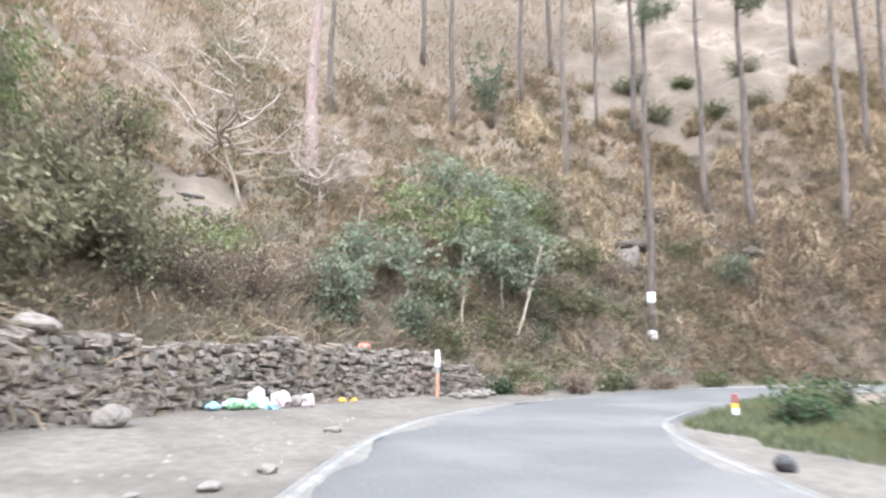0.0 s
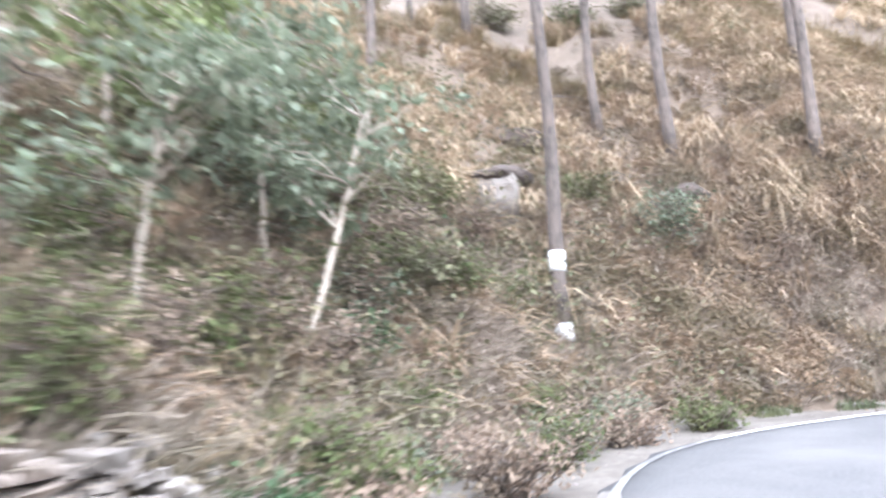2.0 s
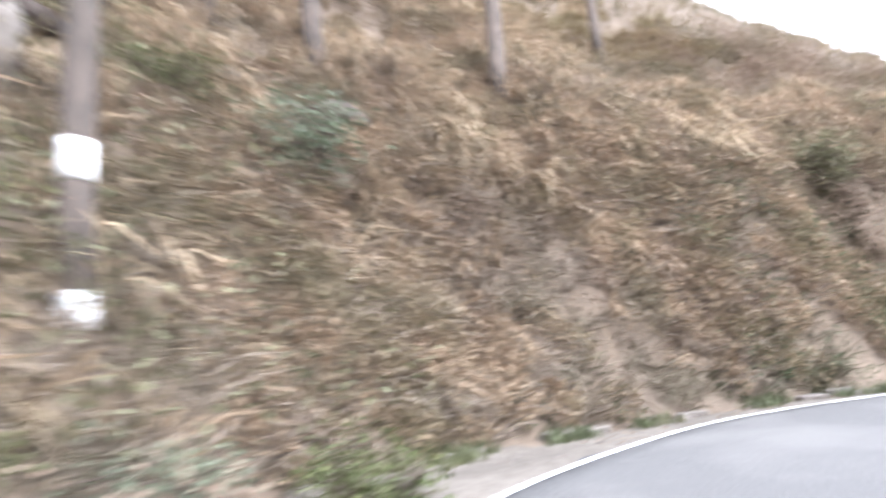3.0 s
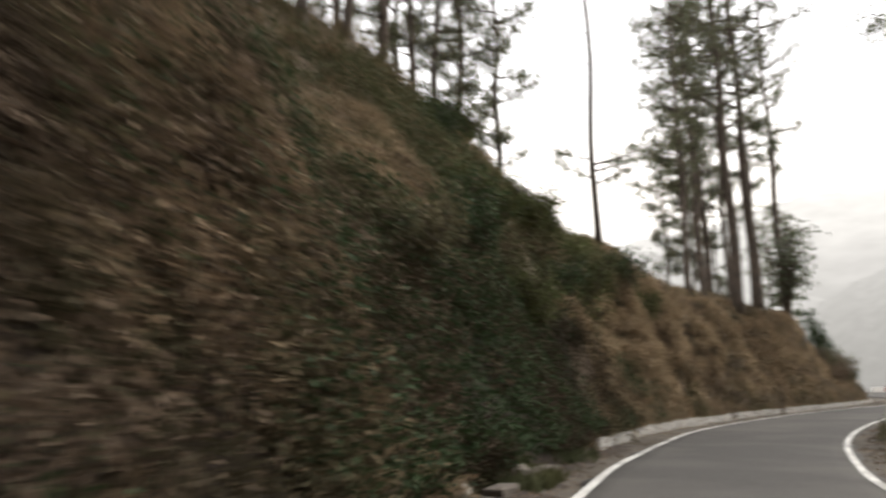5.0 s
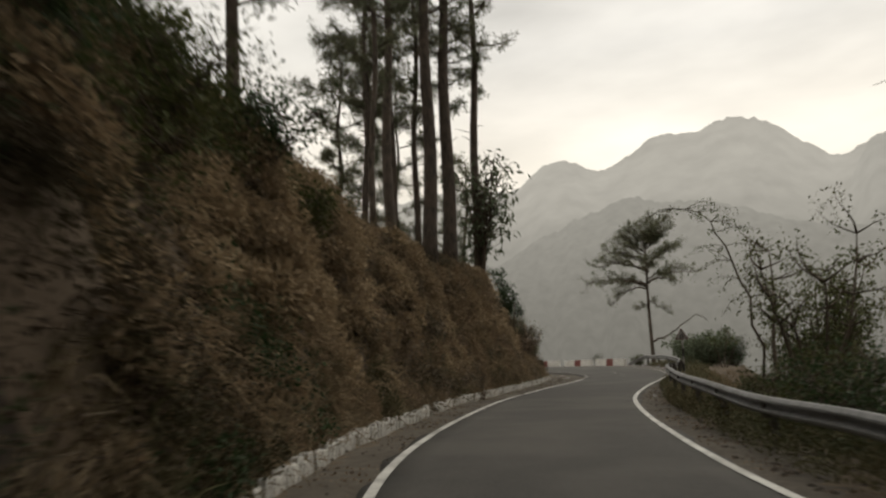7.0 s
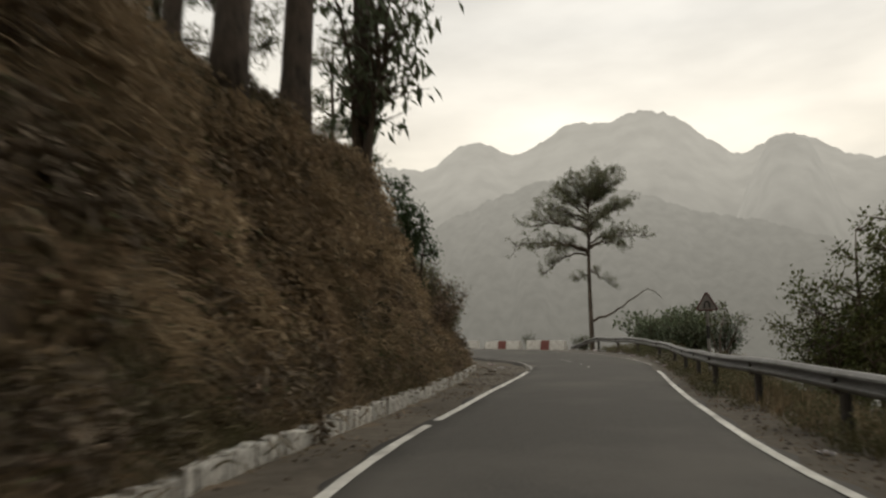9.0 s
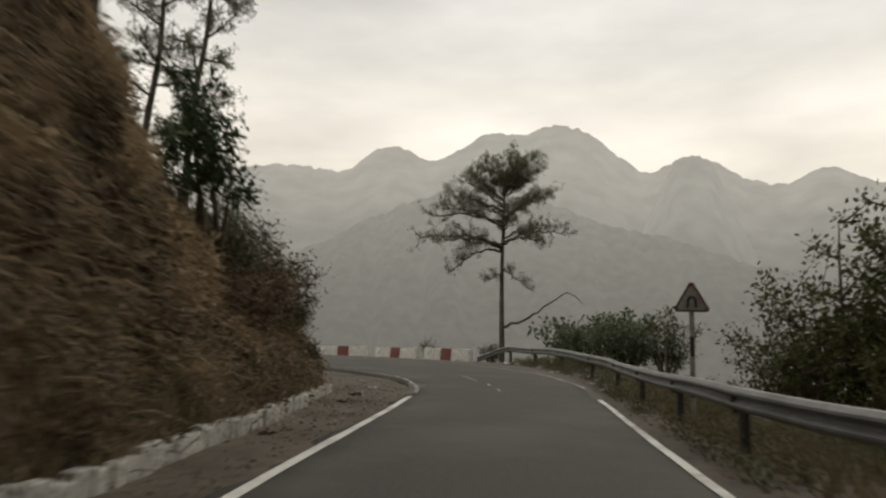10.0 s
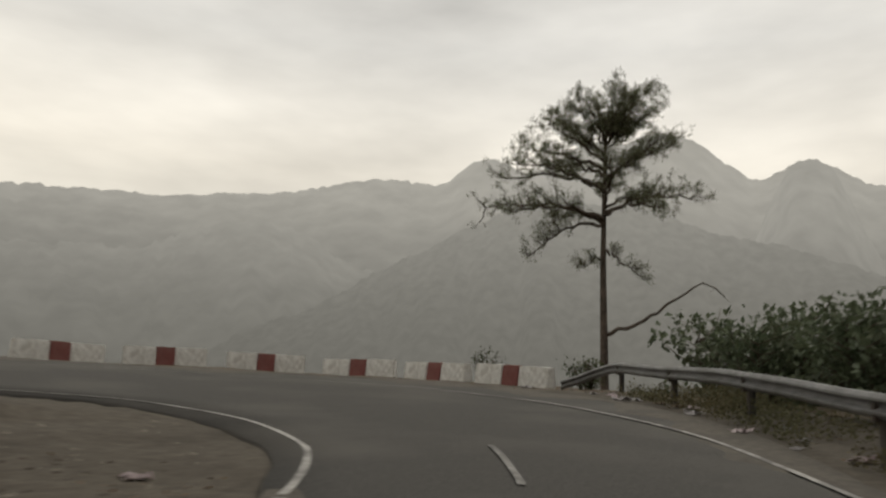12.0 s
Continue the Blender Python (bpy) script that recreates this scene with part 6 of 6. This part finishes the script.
def build_marker(at, high, label, sleeve):
    """A slim roadside marker post with a white sleeve on a rust-coloured foot, or banded red, yellow, white and black."""
    root = new("marker_post")
    g = float(ground_z(*at))
    root.location = (at[0], at[1], g - 0.05)
    bands = [(0, 0.53, RUST_PAINT, 0.064), (0.53, 0.67, ZINC, 0.058), (0.67, 1.0, WHITE_PAINT, 0.075)] if sleeve else \
        [(0, 0.3, BLACK_PAINT, 0.07), (0.3, 0.52, WHITE_PAINT, 0.068), (0.52, 0.7, YELLOW_PAINT, 0.066), (0.7, 1.0, RED_PAINT, 0.064)]
    for a, b, mat, r in bands:
        m = Mesh()
        m.tube([(0, 0, a * high), (0, 0, b * high)], [r, r * 0.98], 10)
        part("post_band", m, mat, root)
    m = Mesh()
    m.tube([(0, 0, high), (0, 0, high + 0.02)], [0.06, 0.045], 10)
    part("cap", m, WHITE_PAINT if sleeve else RED_PAINT, root)
    tagged(root, label, "marker post")


def build_rail_scrub():
    """Low dark growth crowding the rail's posts from the valley side."""
    line = spline(RAIL, 0.5)[6:-6, :2]
    d = np.gradient(line, axis=0)
    d /= np.linalg.norm(d, axis=1)[:, None]
    r = np.random.RandomState(47)
    i = r.randint(0, len(line), 60000)
    o = r.uniform(-0.45, 1.5, len(i))
    q = line[i] + d[i] * r.uniform(-0.3, 0.3, (len(i), 1)) + np.c_[d[i, 1], -d[i, 0]] * o[:, None]
    v = smooth_noise(q[:, 0], q[:, 1], 0.9, 48)
    keep = v > np.quantile(v, 0.35)
    q, o, v = q[keep], o[keep], v[keep]
    top = (0.38 + 0.25 * np.clip(o, -0.4, 1)) * np.clip(0.6 + v * 0.8, 0.3, 1.5)
    p = np.c_[q, ground_z(q[:, 0], q[:, 1]) + r.uniform(0, 1, len(q)) * top]
    n = np.tile([0, 0, 1.0], (len(p), 1))
    ob = new("rail_scrub", leaf_mesh("rail_scrub", p, n, 0.06, DUSTY_SCRUB, 47, 0.2))
    tagged(ob, "low dusty weeds and scrub round the rail's posts", "scrub", kind="stuff")


build_barriers()
build_rail_scrub()
build_rail()
build_sign()
build_marker((8.35, -15.25), 1.34, "white-topped marker post with rust-coloured foot at the wall's end", True)
build_marker((13.6, -8.4), 0.55, "small marker post banded red, yellow, white and black", False)


# ================= stones =================
def rock_data(name, mat, seed, cuts=1):
    """A rough stone of unit size, sitting on z = 0."""
    rng = np.random.RandomState(seed)
    bm = bmesh.new()
    bmesh.ops.create_cube(bm, size=1.0)
    bmesh.ops.bevel(bm, geom=list(bm.edges), offset=0.14, segments=1, affect="EDGES")
    for v in bm.verts:
        v.co += Vector(rng.normal(0, 0.045, 3))
        v.co.z += 0.5
    me = bpy.data.meshes.new(name)
    bm.to_mesh(me)
    bm.free()
    me.materials.append(mat)
    return me


def boulder(name, at, size, mat, label, seed, sink=0.15, turn=0, group="", lift=0.0):
    """A weathered boulder with an uneven surface."""
    rng = np.random.RandomState(seed)
    bm = bmesh.new()
    bmesh.ops.create_icosphere(bm, subdivisions=3, radius=0.5)
    for v in bm.verts:
        c = v.co * 2.2 + Vector((seed * 3.1, 0, 0))
        v.co *= 1 + 0.28 * noise.noise(c) + 0.10 * noise.noise(c * 3)
        v.co = Vector((v.co.x * size[0], v.co.y * size[1], (v.co.z + 0.5 - sink) * size[2]))
    me = bpy.data.meshes.new(name)
    bm.to_mesh(me)
    bm.free()
    me.materials.append(mat)
    ob = new(name, me)
    ob.location = (at[0], at[1], float(ground_z(at[0], at[1])) + lift)
    ob.rotation_euler = (0, 0, radians(turn))
    return tagged(ob, label, "boulder", group)


boulder("boulder", (18.4, -18.5), (0.64, 0.5, 0.42), CREAM_ROCK, "pale boulder lying before the stone wall", 1)
boulder("boulder", (15.3, -19.0), (0.4, 0.35, 0.35), CREAM_ROCK, "small pale boulder at the foot of the stone wall", 2)
boulder("boulder", (13.0, -17.6), (0.4, 0.35, 0.3), CREAM_ROCK, "whitish stone on the dusty verge", 3)
boulder("boulder", (18.9, -19.6), (0.9, 0.7, 0.36), STONE, "flat pale slab capping the pile of stones", 4, lift=1.2)
boulder("boulder", (18.9, -19.7), (0.7, 0.6, 1.6), STONE, "dark upright stone in front of the wall", 5)
boulder("rock_outcrop", (-5.55, -8.85), (1.6, 1.2, 1.8), CREAM_ROCK, "cream-coloured bare rock breaking out of the slope", 6, 0.6, 20, lift=0.1)
# dark lump in place of the shaded undercut over the outcrop
boulder("rock_outcrop", (-6.15, -8.5), (1.7, 2.4, 0.8), SOIL, "dark ledge standing for the shaded undercut above the pale outcrop", 7, 0.45, 50, lift=0.25)
for k, (x, y, s) in enumerate([(6.2, -14.6, 0.4), (5.2, -14.3, 0.36), (4.4, -13.6, 0.36), (3.4, -12.8, 0.3), (6.6, -13.9, 0.25), (1.6, -11.2, 0.3)]):
    boulder("boulder", (x, y), (s * 1.3, s, s * 0.6), CREAM_ROCK, "pale rubble stone on the dusty shoulder", 20 + k, 0.2, k * 40, "rubble on the shoulder")
# dark lumps that paint the shade of hollows beneath the turf
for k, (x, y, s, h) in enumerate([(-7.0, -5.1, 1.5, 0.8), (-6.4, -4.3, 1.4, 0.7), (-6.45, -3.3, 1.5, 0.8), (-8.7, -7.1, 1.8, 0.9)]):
    boulder("shaded_hollow_ledge", (x, y), (s, s * 0.8, h), SOIL, "dark soil ledge standing for the shaded hollow under turf", 140 + k, 0.62, k * 37 - 40, "soil ledges on the slope", 0.0)
for k in range(26):
    a, r = k * 2.4, 0.21 * math.sqrt(k)
    s = 0.12 + 0.05 * (k * 7 % 5)
    boulder("boulder", (6.9 + 1.5 * r * math.cos(a), -14.75 + 0.8 * r * math.sin(a)), (s * 1.4, s, s * 0.8), CREAM_ROCK if k % 3 else STONE, "rubble stone of the collapsed wall end", 150 + k, 0.1, k * 50, "rubble of the collapsed wall")
boulder("boulder", (19.9, -9.2), (0.34, 0.22, 0.2), BLACK_PAINT, "dark stone lying on the sandy verge", 40)


# ================= litter =================
def litter(name, at, size, mat, label, seed, group="litter", category="litter", lift=0.0):
    """A crumpled piece of plastic or paper."""
    rng = np.random.RandomState(seed)
    bm = bmesh.new()
    bmesh.ops.create_icosphere(bm, subdivisions=2, radius=0.5)
    for v in bm.verts:
        v.co *= 1 + rng.normal(0, 0.16)
        v.co = Vector((v.co.x * size[0], v.co.y * size[1], max(v.co.z + 0.32, 0.0) * size[2]))
    me = bpy.data.meshes.new(name)
    bm.to_mesh(me)
    bm.free()
    me.materials.append(mat)
    ob = new(name, me)
    ob.location = (at[0], at[1], float(ground_z(at[0], at[1])) + lift)
    ob.rotation_euler = (0, 0, rng.uniform(0, 6.28))
    tagged(ob, label, category, group)


def scrap(name, at, size, mat, label, seed, group):
    """A torn, creased sheet of plastic or paper lying on the ground."""
    r = np.random.RandomState(seed)
    n = 6
    bm = bmesh.new()
    hold = [[None] * n for _ in range(n)]
    for i in range(n):
        for j in range(n):
            u, v = i / (n - 1) - 0.5, j / (n - 1) - 0.5
            edge = 1 + (0.28 * r.normal() if max(abs(u), abs(v)) > 0.45 else 0.0)
            hold[i][j] = bm.verts.new((size * (u * edge + r.normal(0, 0.05)), size * 0.65 * (v * edge + r.normal(0, 0.05)), 0.012 + size * abs(r.normal(0, 0.13))))
    for i in range(n - 1):
        for j in range(n - 1):
            if r.uniform() > 0.12 or (i in (2, 3) and j in (2, 3)):
                bm.faces.new((hold[i][j], hold[i + 1][j], hold[i + 1][j + 1], hold[i][j + 1]))
    bmesh.ops.delete(bm, geom=[v for v in bm.verts if not v.link_faces], context="VERTS")
    bmesh.ops.solidify(bm, geom=list(bm.faces), thickness=0.006)
    me = bpy.data.meshes.new(name)
    bm.to_mesh(me)
    bm.free()
    me.materials.append(mat)
    ob = new(name, me)
    ob.location = (at[0], at[1], float(ground_z(at[0], at[1])))
    ob.rotation_euler = (0, 0, r.uniform(0, 6.28))
    tagged(ob, label, "litter", group)


HEAP = [(13.2, -18.5, 0.55, PLASTIC_PINK, "torn pale pink plastic sack"), (13.7, -18.7, 0.5, PLASTIC_WHITE, "crumpled white plastic bag"), (14.1, -18.8, 0.45, PLASTIC_GREEN, "crumpled green plastic wrapper"),
        (13.9, -18.4, 0.35, PLASTIC_BLUE, "crumpled turquoise plastic bag"), (14.4, -19.0, 0.5, PLASTIC_GREEN, "pale green plastic bag"), (14.2, -19.2, 0.45, PLASTIC_WHITE, "crumpled white plastic bag"),
        (13.5, -18.9, 0.6, PLASTIC_WHITE, "bulging white plastic sack"), (14.0, -19.1, 0.5, PLASTIC_PINK, "pinkish plastic bag"), (14.7, -19.3, 0.4, PLASTIC_BLUE, "bluish plastic wrapper"),
        (12.6, -18.1, 0.45, PLASTIC_PINK, "upright pale pink plastic sack")]
for k, (x, y, s, mat, label) in enumerate(HEAP):
    litter("plastic_bag", (x + 0.35, y + 0.75), (s * 0.85, s * 0.7, s * (0.8 if k in (0, 6, 9) else 0.5)), mat, label + " by the wall", 60 + k, "rubbish heap")
litter("cloth", (9.5, -17.08), (0.55, 0.34, 0.22), RED_CLOTH, "faded red cloth lying on top of the wall", 82, lift=1.10 - float(ground_z(9.5, -17.08)))
litter("wrapper", (11.2, -17.1), (0.22, 0.18, 0.12), YELLOW_PAINT, "yellow wrapper at the foot of the wall", 80)
litter("wrapper", (10.9, -16.9), (0.2, 0.16, 0.1), YELLOW_PAINT, "yellow wrapper at the foot of the wall", 81)
for k, (x, y, s) in enumerate([(22.1, -14.9, 0.3), (21.0, -14.8, 0.3), (17.0, -15.4, 0.3), (22.6, -15.4, 0.16)]):
    boulder("boulder", (x, y), (s, s * 0.7, s * 0.4), CREAM_ROCK, "flat pale stone lying on the dusty verge", 50 + k, 0.2, k * 50, "stones on the verge")
rng = np.random.RandomState(90)
SCRAPS = [(52.7, 40.1), (52.2, 39.6), (60.1, 44.9), (59.3, 46.3), (54.6, 41.0), (56.3, 42.9), (57.4, 43.9), (53.3, 40.2), (50.4, 38.6), (48.6, 37.6), (46.2, 36.6), (51.3, 38.9), (58.6, 45.1), (55.2, 41.5),
          (42.9, 41.7), (43.4, 42.2), (44.6, 42.6), (46.2, 44.0), (41.2, 40.9), (60.6, 48.9), (61.0, 52.6), (62.0, 56.8), (36.4, 38.6), (30.4, 29.2)]
SCRAPS += [(58.0, 44.6), (59.0, 45.6), (56.9, 43.4), (55.6, 42.4), (57.6, 44.9), (53.9, 41.2)]
for k, (x, y) in enumerate(SCRAPS):
    s = rng.uniform(0.10, 0.26) + (0.1 if k >= 24 else 0)
    scrap("litter_scrap", (x + rng.uniform(-0.2, 0.2), y + rng.uniform(-0.2, 0.2)), s * 1.15, (PLASTIC_WHITE, PLASTIC_PINK, DEAD_BRUSH, PLASTIC_WHITE)[k % 4],
           "small scrap of pale litter on the verge" if k % 4 != 2 else "dry brown scrap on the verge", 91 + k, "scraps on the verge")
def scatter_clods(name, spots, size, mat, label, seed):
    """Many small clods and leaves lying about: one object."""
    r = np.random.RandomState(seed)
    m = Mesh()
    unit = [(0.5, 0, 0.1), (0.2, 0.45, 0.05), (-0.4, 0.3, 0.12), (-0.45, -0.3, 0.06), (0.15, -0.5, 0.1), (0, 0, 0.4)]
    for x, y in spots:
        s, a = r.uniform(*size), r.uniform(0, 6.28)
        z = float(ground_z(x, y))
        m.add([(x + s * (px * math.cos(a) - py * math.sin(a)), y + s * (px * math.sin(a) + py * math.cos(a)), z + s * pz - 0.01) for px, py, pz in unit],
              [(0, 1, 5), (1, 2, 5), (2, 3, 5), (3, 4, 5), (4, 0, 5)])
    tagged(new(name, m.data(name, mat)), label, "debris", kind="stuff")


def verge_spots(n, st0, st1, side, seed):
    r = np.random.RandomState(seed)
    i = r.choice(np.where((ST > st0) & (ST < st1))[0], n)
    if side > 0:
        q = ED[i, :2] + OUT[i] * (VERGE[i] * r.uniform(0.12, 0.98, n))[:, None]
    else:
        q = MID[i] - OUT[i] * (WIDE[i] / 2 + R_VERGE[i] * r.uniform(0.15, 1.0, n))[:, None]
    return q + r.normal(0, 0.08, q.shape)


scatter_clods("road_debris", verge_spots(420, 19.4, 22.5, 1, 1), (0.02, 0.085), SOIL, "dark clods and dead leaves on the dirt apron", 1)
scatter_clods("road_debris", verge_spots(300, 11, 19.5, 1, 2), (0.03, 0.10), SOIL, "dark clods and dead leaves along the foot of the bank", 2)
scatter_clods("road_debris", verge_spots(800, 16, 24, -1, 3), (0.03, 0.12), SOIL, "dark clods and leaves on the verge below the rail", 3)
for n, st0, st1, side, seed in ((9000, 15.5, 24.5, -1, 11), (6000, 11, 22.5, 1, 12)):
    q = verge_spots(n, st0, st1, side, seed)
    q = q[smooth_noise(q[:, 0], q[:, 1], 0.8, seed) > -0.15]
    p = np.c_[q, ground_z(q[:, 0], q[:, 1]) + 0.012]
    ob = new("leaf_litter", leaf_mesh("leaf_litter", p, np.random.RandomState(seed).normal(0, 1, p.shape) * [1, 1, 0.05], 0.055, BROWN_LEAF, seed, 0.0, 0.5))
    tagged(ob, "dead brown leaves and needles strewn on the verge", "leaf litter", kind="stuff")
scatter_clods("pebbles", verge_spots(220, 19.4, 24, 1, 4), (0.03, 0.09), PALE_STONE, "small pale pebbles strewn on the dirt apron", 4)
rng = np.random.RandomState(6)
for k in range(9):
    x, y, d = 8.6 + rng.uniform(-1.6, 1.6), -22.8 + rng.uniform(-0.9, 0.9), rng.uniform(0.15, 0.4)
    boulder("boulder", (x, y), (d * 1.3, d, d * 0.6), CREAM_ROCK, "stone lying on the bare terrace above the wall", 170 + k, 0.3, k * 47, "stones on the terrace")
scatter_clods("pebbles", verge_spots(260, 3, 11, 1, 5), (0.03, 0.12), CREAM_ROCK, "small stones strewn on the dusty shoulder", 5)
for k, (x, y) in enumerate([(0.4, 14.2), (8.2, 20.0), (5.2, 15.2), (12.0, 22.9), (3.6, 13.4)]):
    boulder("boulder", (x, y), (0.35, 0.3, 0.3), PALE_STONE, "pale stone fallen at the foot of the bank", 120 + k, 0.2, k * 33, "stones below the bank")


# ================= pieces: kerb stones and wall stones =================
def slab_data(name, mat, seed, rough=0.018):
    """A worn slab of unit size, sitting on z = 0."""
    r = np.random.RandomState(seed)
    bm = bmesh.new()
    bmesh.ops.create_cube(bm, size=1.0)
    bmesh.ops.bevel(bm, geom=list(bm.edges), offset=0.07, segments=1, affect="EDGES")
    for v in bm.verts:
        v.co += Vector(r.normal(0, rough, 3))
        v.co.z += 0.5
    me = bpy.data.meshes.new(name)
    bm.to_mesh(me)
    bm.free()
    me.materials.append(mat)
    return me


def build_kerb():
    root = new("kerb")
    tagged(root, "line of lime-washed kerb stones at the foot of the bank", "kerb", kind="structure")
    shapes = [slab_data("kerb_stone", LIME, 500 + k) for k in range(6)]
    low = [rock_data("kerb_stone", CREAM_ROCK, 510 + k) for k in range(5)]
    i = 0
    rng = np.random.RandomState(77)
    s_along = np.r_[0, np.cumsum(np.hypot(*np.diff(ED[:, :2], axis=0).T))]
    pos = float(np.interp(16.25, ST, s_along))
    end = float(np.interp(20.95, ST, s_along))
    while pos < end:
        w = rng.uniform(0.17, 0.27)
        k = np.interp(pos + w / 2, s_along, np.arange(len(ST)))
        j = int(k)
        off = VERGE[j] - 0.20 + 0.02 * math.sin(pos * 1.7)
        c = ED[j, :2] + (ED[j + 1, :2] - ED[j, :2]) * (k - j) + OUT[j] * off
        h = rng.uniform(0.29, 0.35)
        z = float(ROAD_Z[j]) - 0.09
        part("kerb_stone", shapes[i % 6], None, root, at=pose(c[0], c[1], z, rng.normal(0, 3), rng.normal(0, 3), math.degrees(math.atan2(TAN[j, 1], TAN[j, 0])) + rng.normal(0, 3)) @ Matrix.Diagonal((w * 1.04, 0.13, h * rng.uniform(0.9, 1.05), 1)))
        pos += w * (rng.uniform(1.04, 1.12) if rng.uniform() > 0.06 else 1.7)
        i += 1
    pos = float(np.interp(8.2, ST, s_along))
    end = float(np.interp(15.6, ST, s_along))
    while pos < end:
        w = rng.uniform(0.4, 1.1)
        k = float(np.interp(pos + w / 2, s_along, np.arange(len(ST))))
        j = int(k)
        c = ED[j, :2] + (ED[j + 1, :2] - ED[j, :2]) * (k - j) + OUT[j] * (VERGE[j] - 0.3 + rng.normal(0, 0.05))
        part("kerb_stone", low[i % 5], None, root, at=pose(c[0], c[1], float(ROAD_Z[j]) - 0.1, 0, 0, math.degrees(math.atan2(TAN[j, 1], TAN[j, 0])) + rng.normal(0, 6)) @ Matrix.Diagonal((w, 0.30, rng.uniform(0.13, 0.24), 1)))
        pos += w * rng.choice([1.05, 1.3, 2.4])
        i += 1


def build_wall():
    root = new("retaining_wall")
    tagged(root, "dry-stone retaining wall of flat grey-brown stones", "wall", kind="structure")
    shapes = [slab_data("stone", STONE, 520 + k, 0.06) for k in range(8)]
    rng = np.random.RandomState(78)
    s_along = np.r_[0, np.cumsum(np.hypot(*np.diff(ED[:, :2], axis=0).T))]
    a, b = float(np.interp(2.6, ST, s_along)), float(np.interp(6.9, ST, s_along))
    rest = Mesh()
    z, row = 0.0, 0
    made = 0
    while z < 1.66:
        h = rng.uniform(0.06, 0.125)
        pos = a + rng.uniform(0, 0.4)
        while pos < b:
            w = rng.choice([0.13, 0.17, 0.22, 0.28, 0.36]) * rng.uniform(0.85, 1.2)
            k = float(np.interp(pos + w / 2, s_along, np.arange(len(ST))))
            j = int(k)
            top = 1.40 + 0.08 * math.sin(pos * 1.3) + 0.08 * math.sin(pos * 3.1) - 1.15 * max(0.0, (pos - b + 4.2) / 4.2)
            if z < top:
                c = ED[j, :2] + (ED[j + 1, :2] - ED[j, :2]) * (k - j) + OUT[j] * (VERGE[j] + (VERGE[j + 1] - VERGE[j]) * (k - j) - 0.10 + z * 0.10 + rng.normal(0, 0.03))
                m = pose(c[0], c[1], float(ROAD_Z[j]) + 0.02 + z + rng.normal(0, 0.03), rng.normal(0, 6), rng.normal(0, 7), math.degrees(math.atan2(TAN[j, 1], TAN[j, 0])) + rng.normal(0, 4)) @ Matrix.Diagonal((w * 1.1, 0.34, h * rng.uniform(0.75, 1.45), 1))
                if made < 300 and pos > a + 5.5:
                    part("stone", shapes[rng.randint(8)], None, root, at=m)
                    made += 1
                else:
                    src = shapes[rng.randint(8)]
                    rest.add([m @ v.co for v in src.vertices], [tuple(p.vertices) for p in src.polygons])
            pos += w * 1.06
        z += h
    line = np.arange(a, b - 0.6, 0.3)
    v = []
    for s in line:
        j = int(np.interp(s, s_along, np.arange(len(ST))))
        top = 1.26 - 1.15 * max(0.0, (s - b + 4.2) / 4.2)
        for h, o in ((-0.1, -0.02), (top, 0.11), (top - 0.05, 0.5)):
            c = ED[j, :2] + OUT[j] * (VERGE[j] + o)
            v.append((c[0], c[1], float(ROAD_Z[j]) + h))
    f = [(3 * i + k, 3 * i + k + 3, 3 * i + k + 4, 3 * i + k + 1) for i in range(len(line) - 1) for k in (0, 1)]
    core = Mesh()
    core.add(v, f)
    part("wall_core", core, DIRT, root, "earth packed between the stones")
    tagged(part("stone_courses", rest, STONE_COURSE, root, "the wall's further courses"), kind="stuff")


build_kerb()
build_wall()
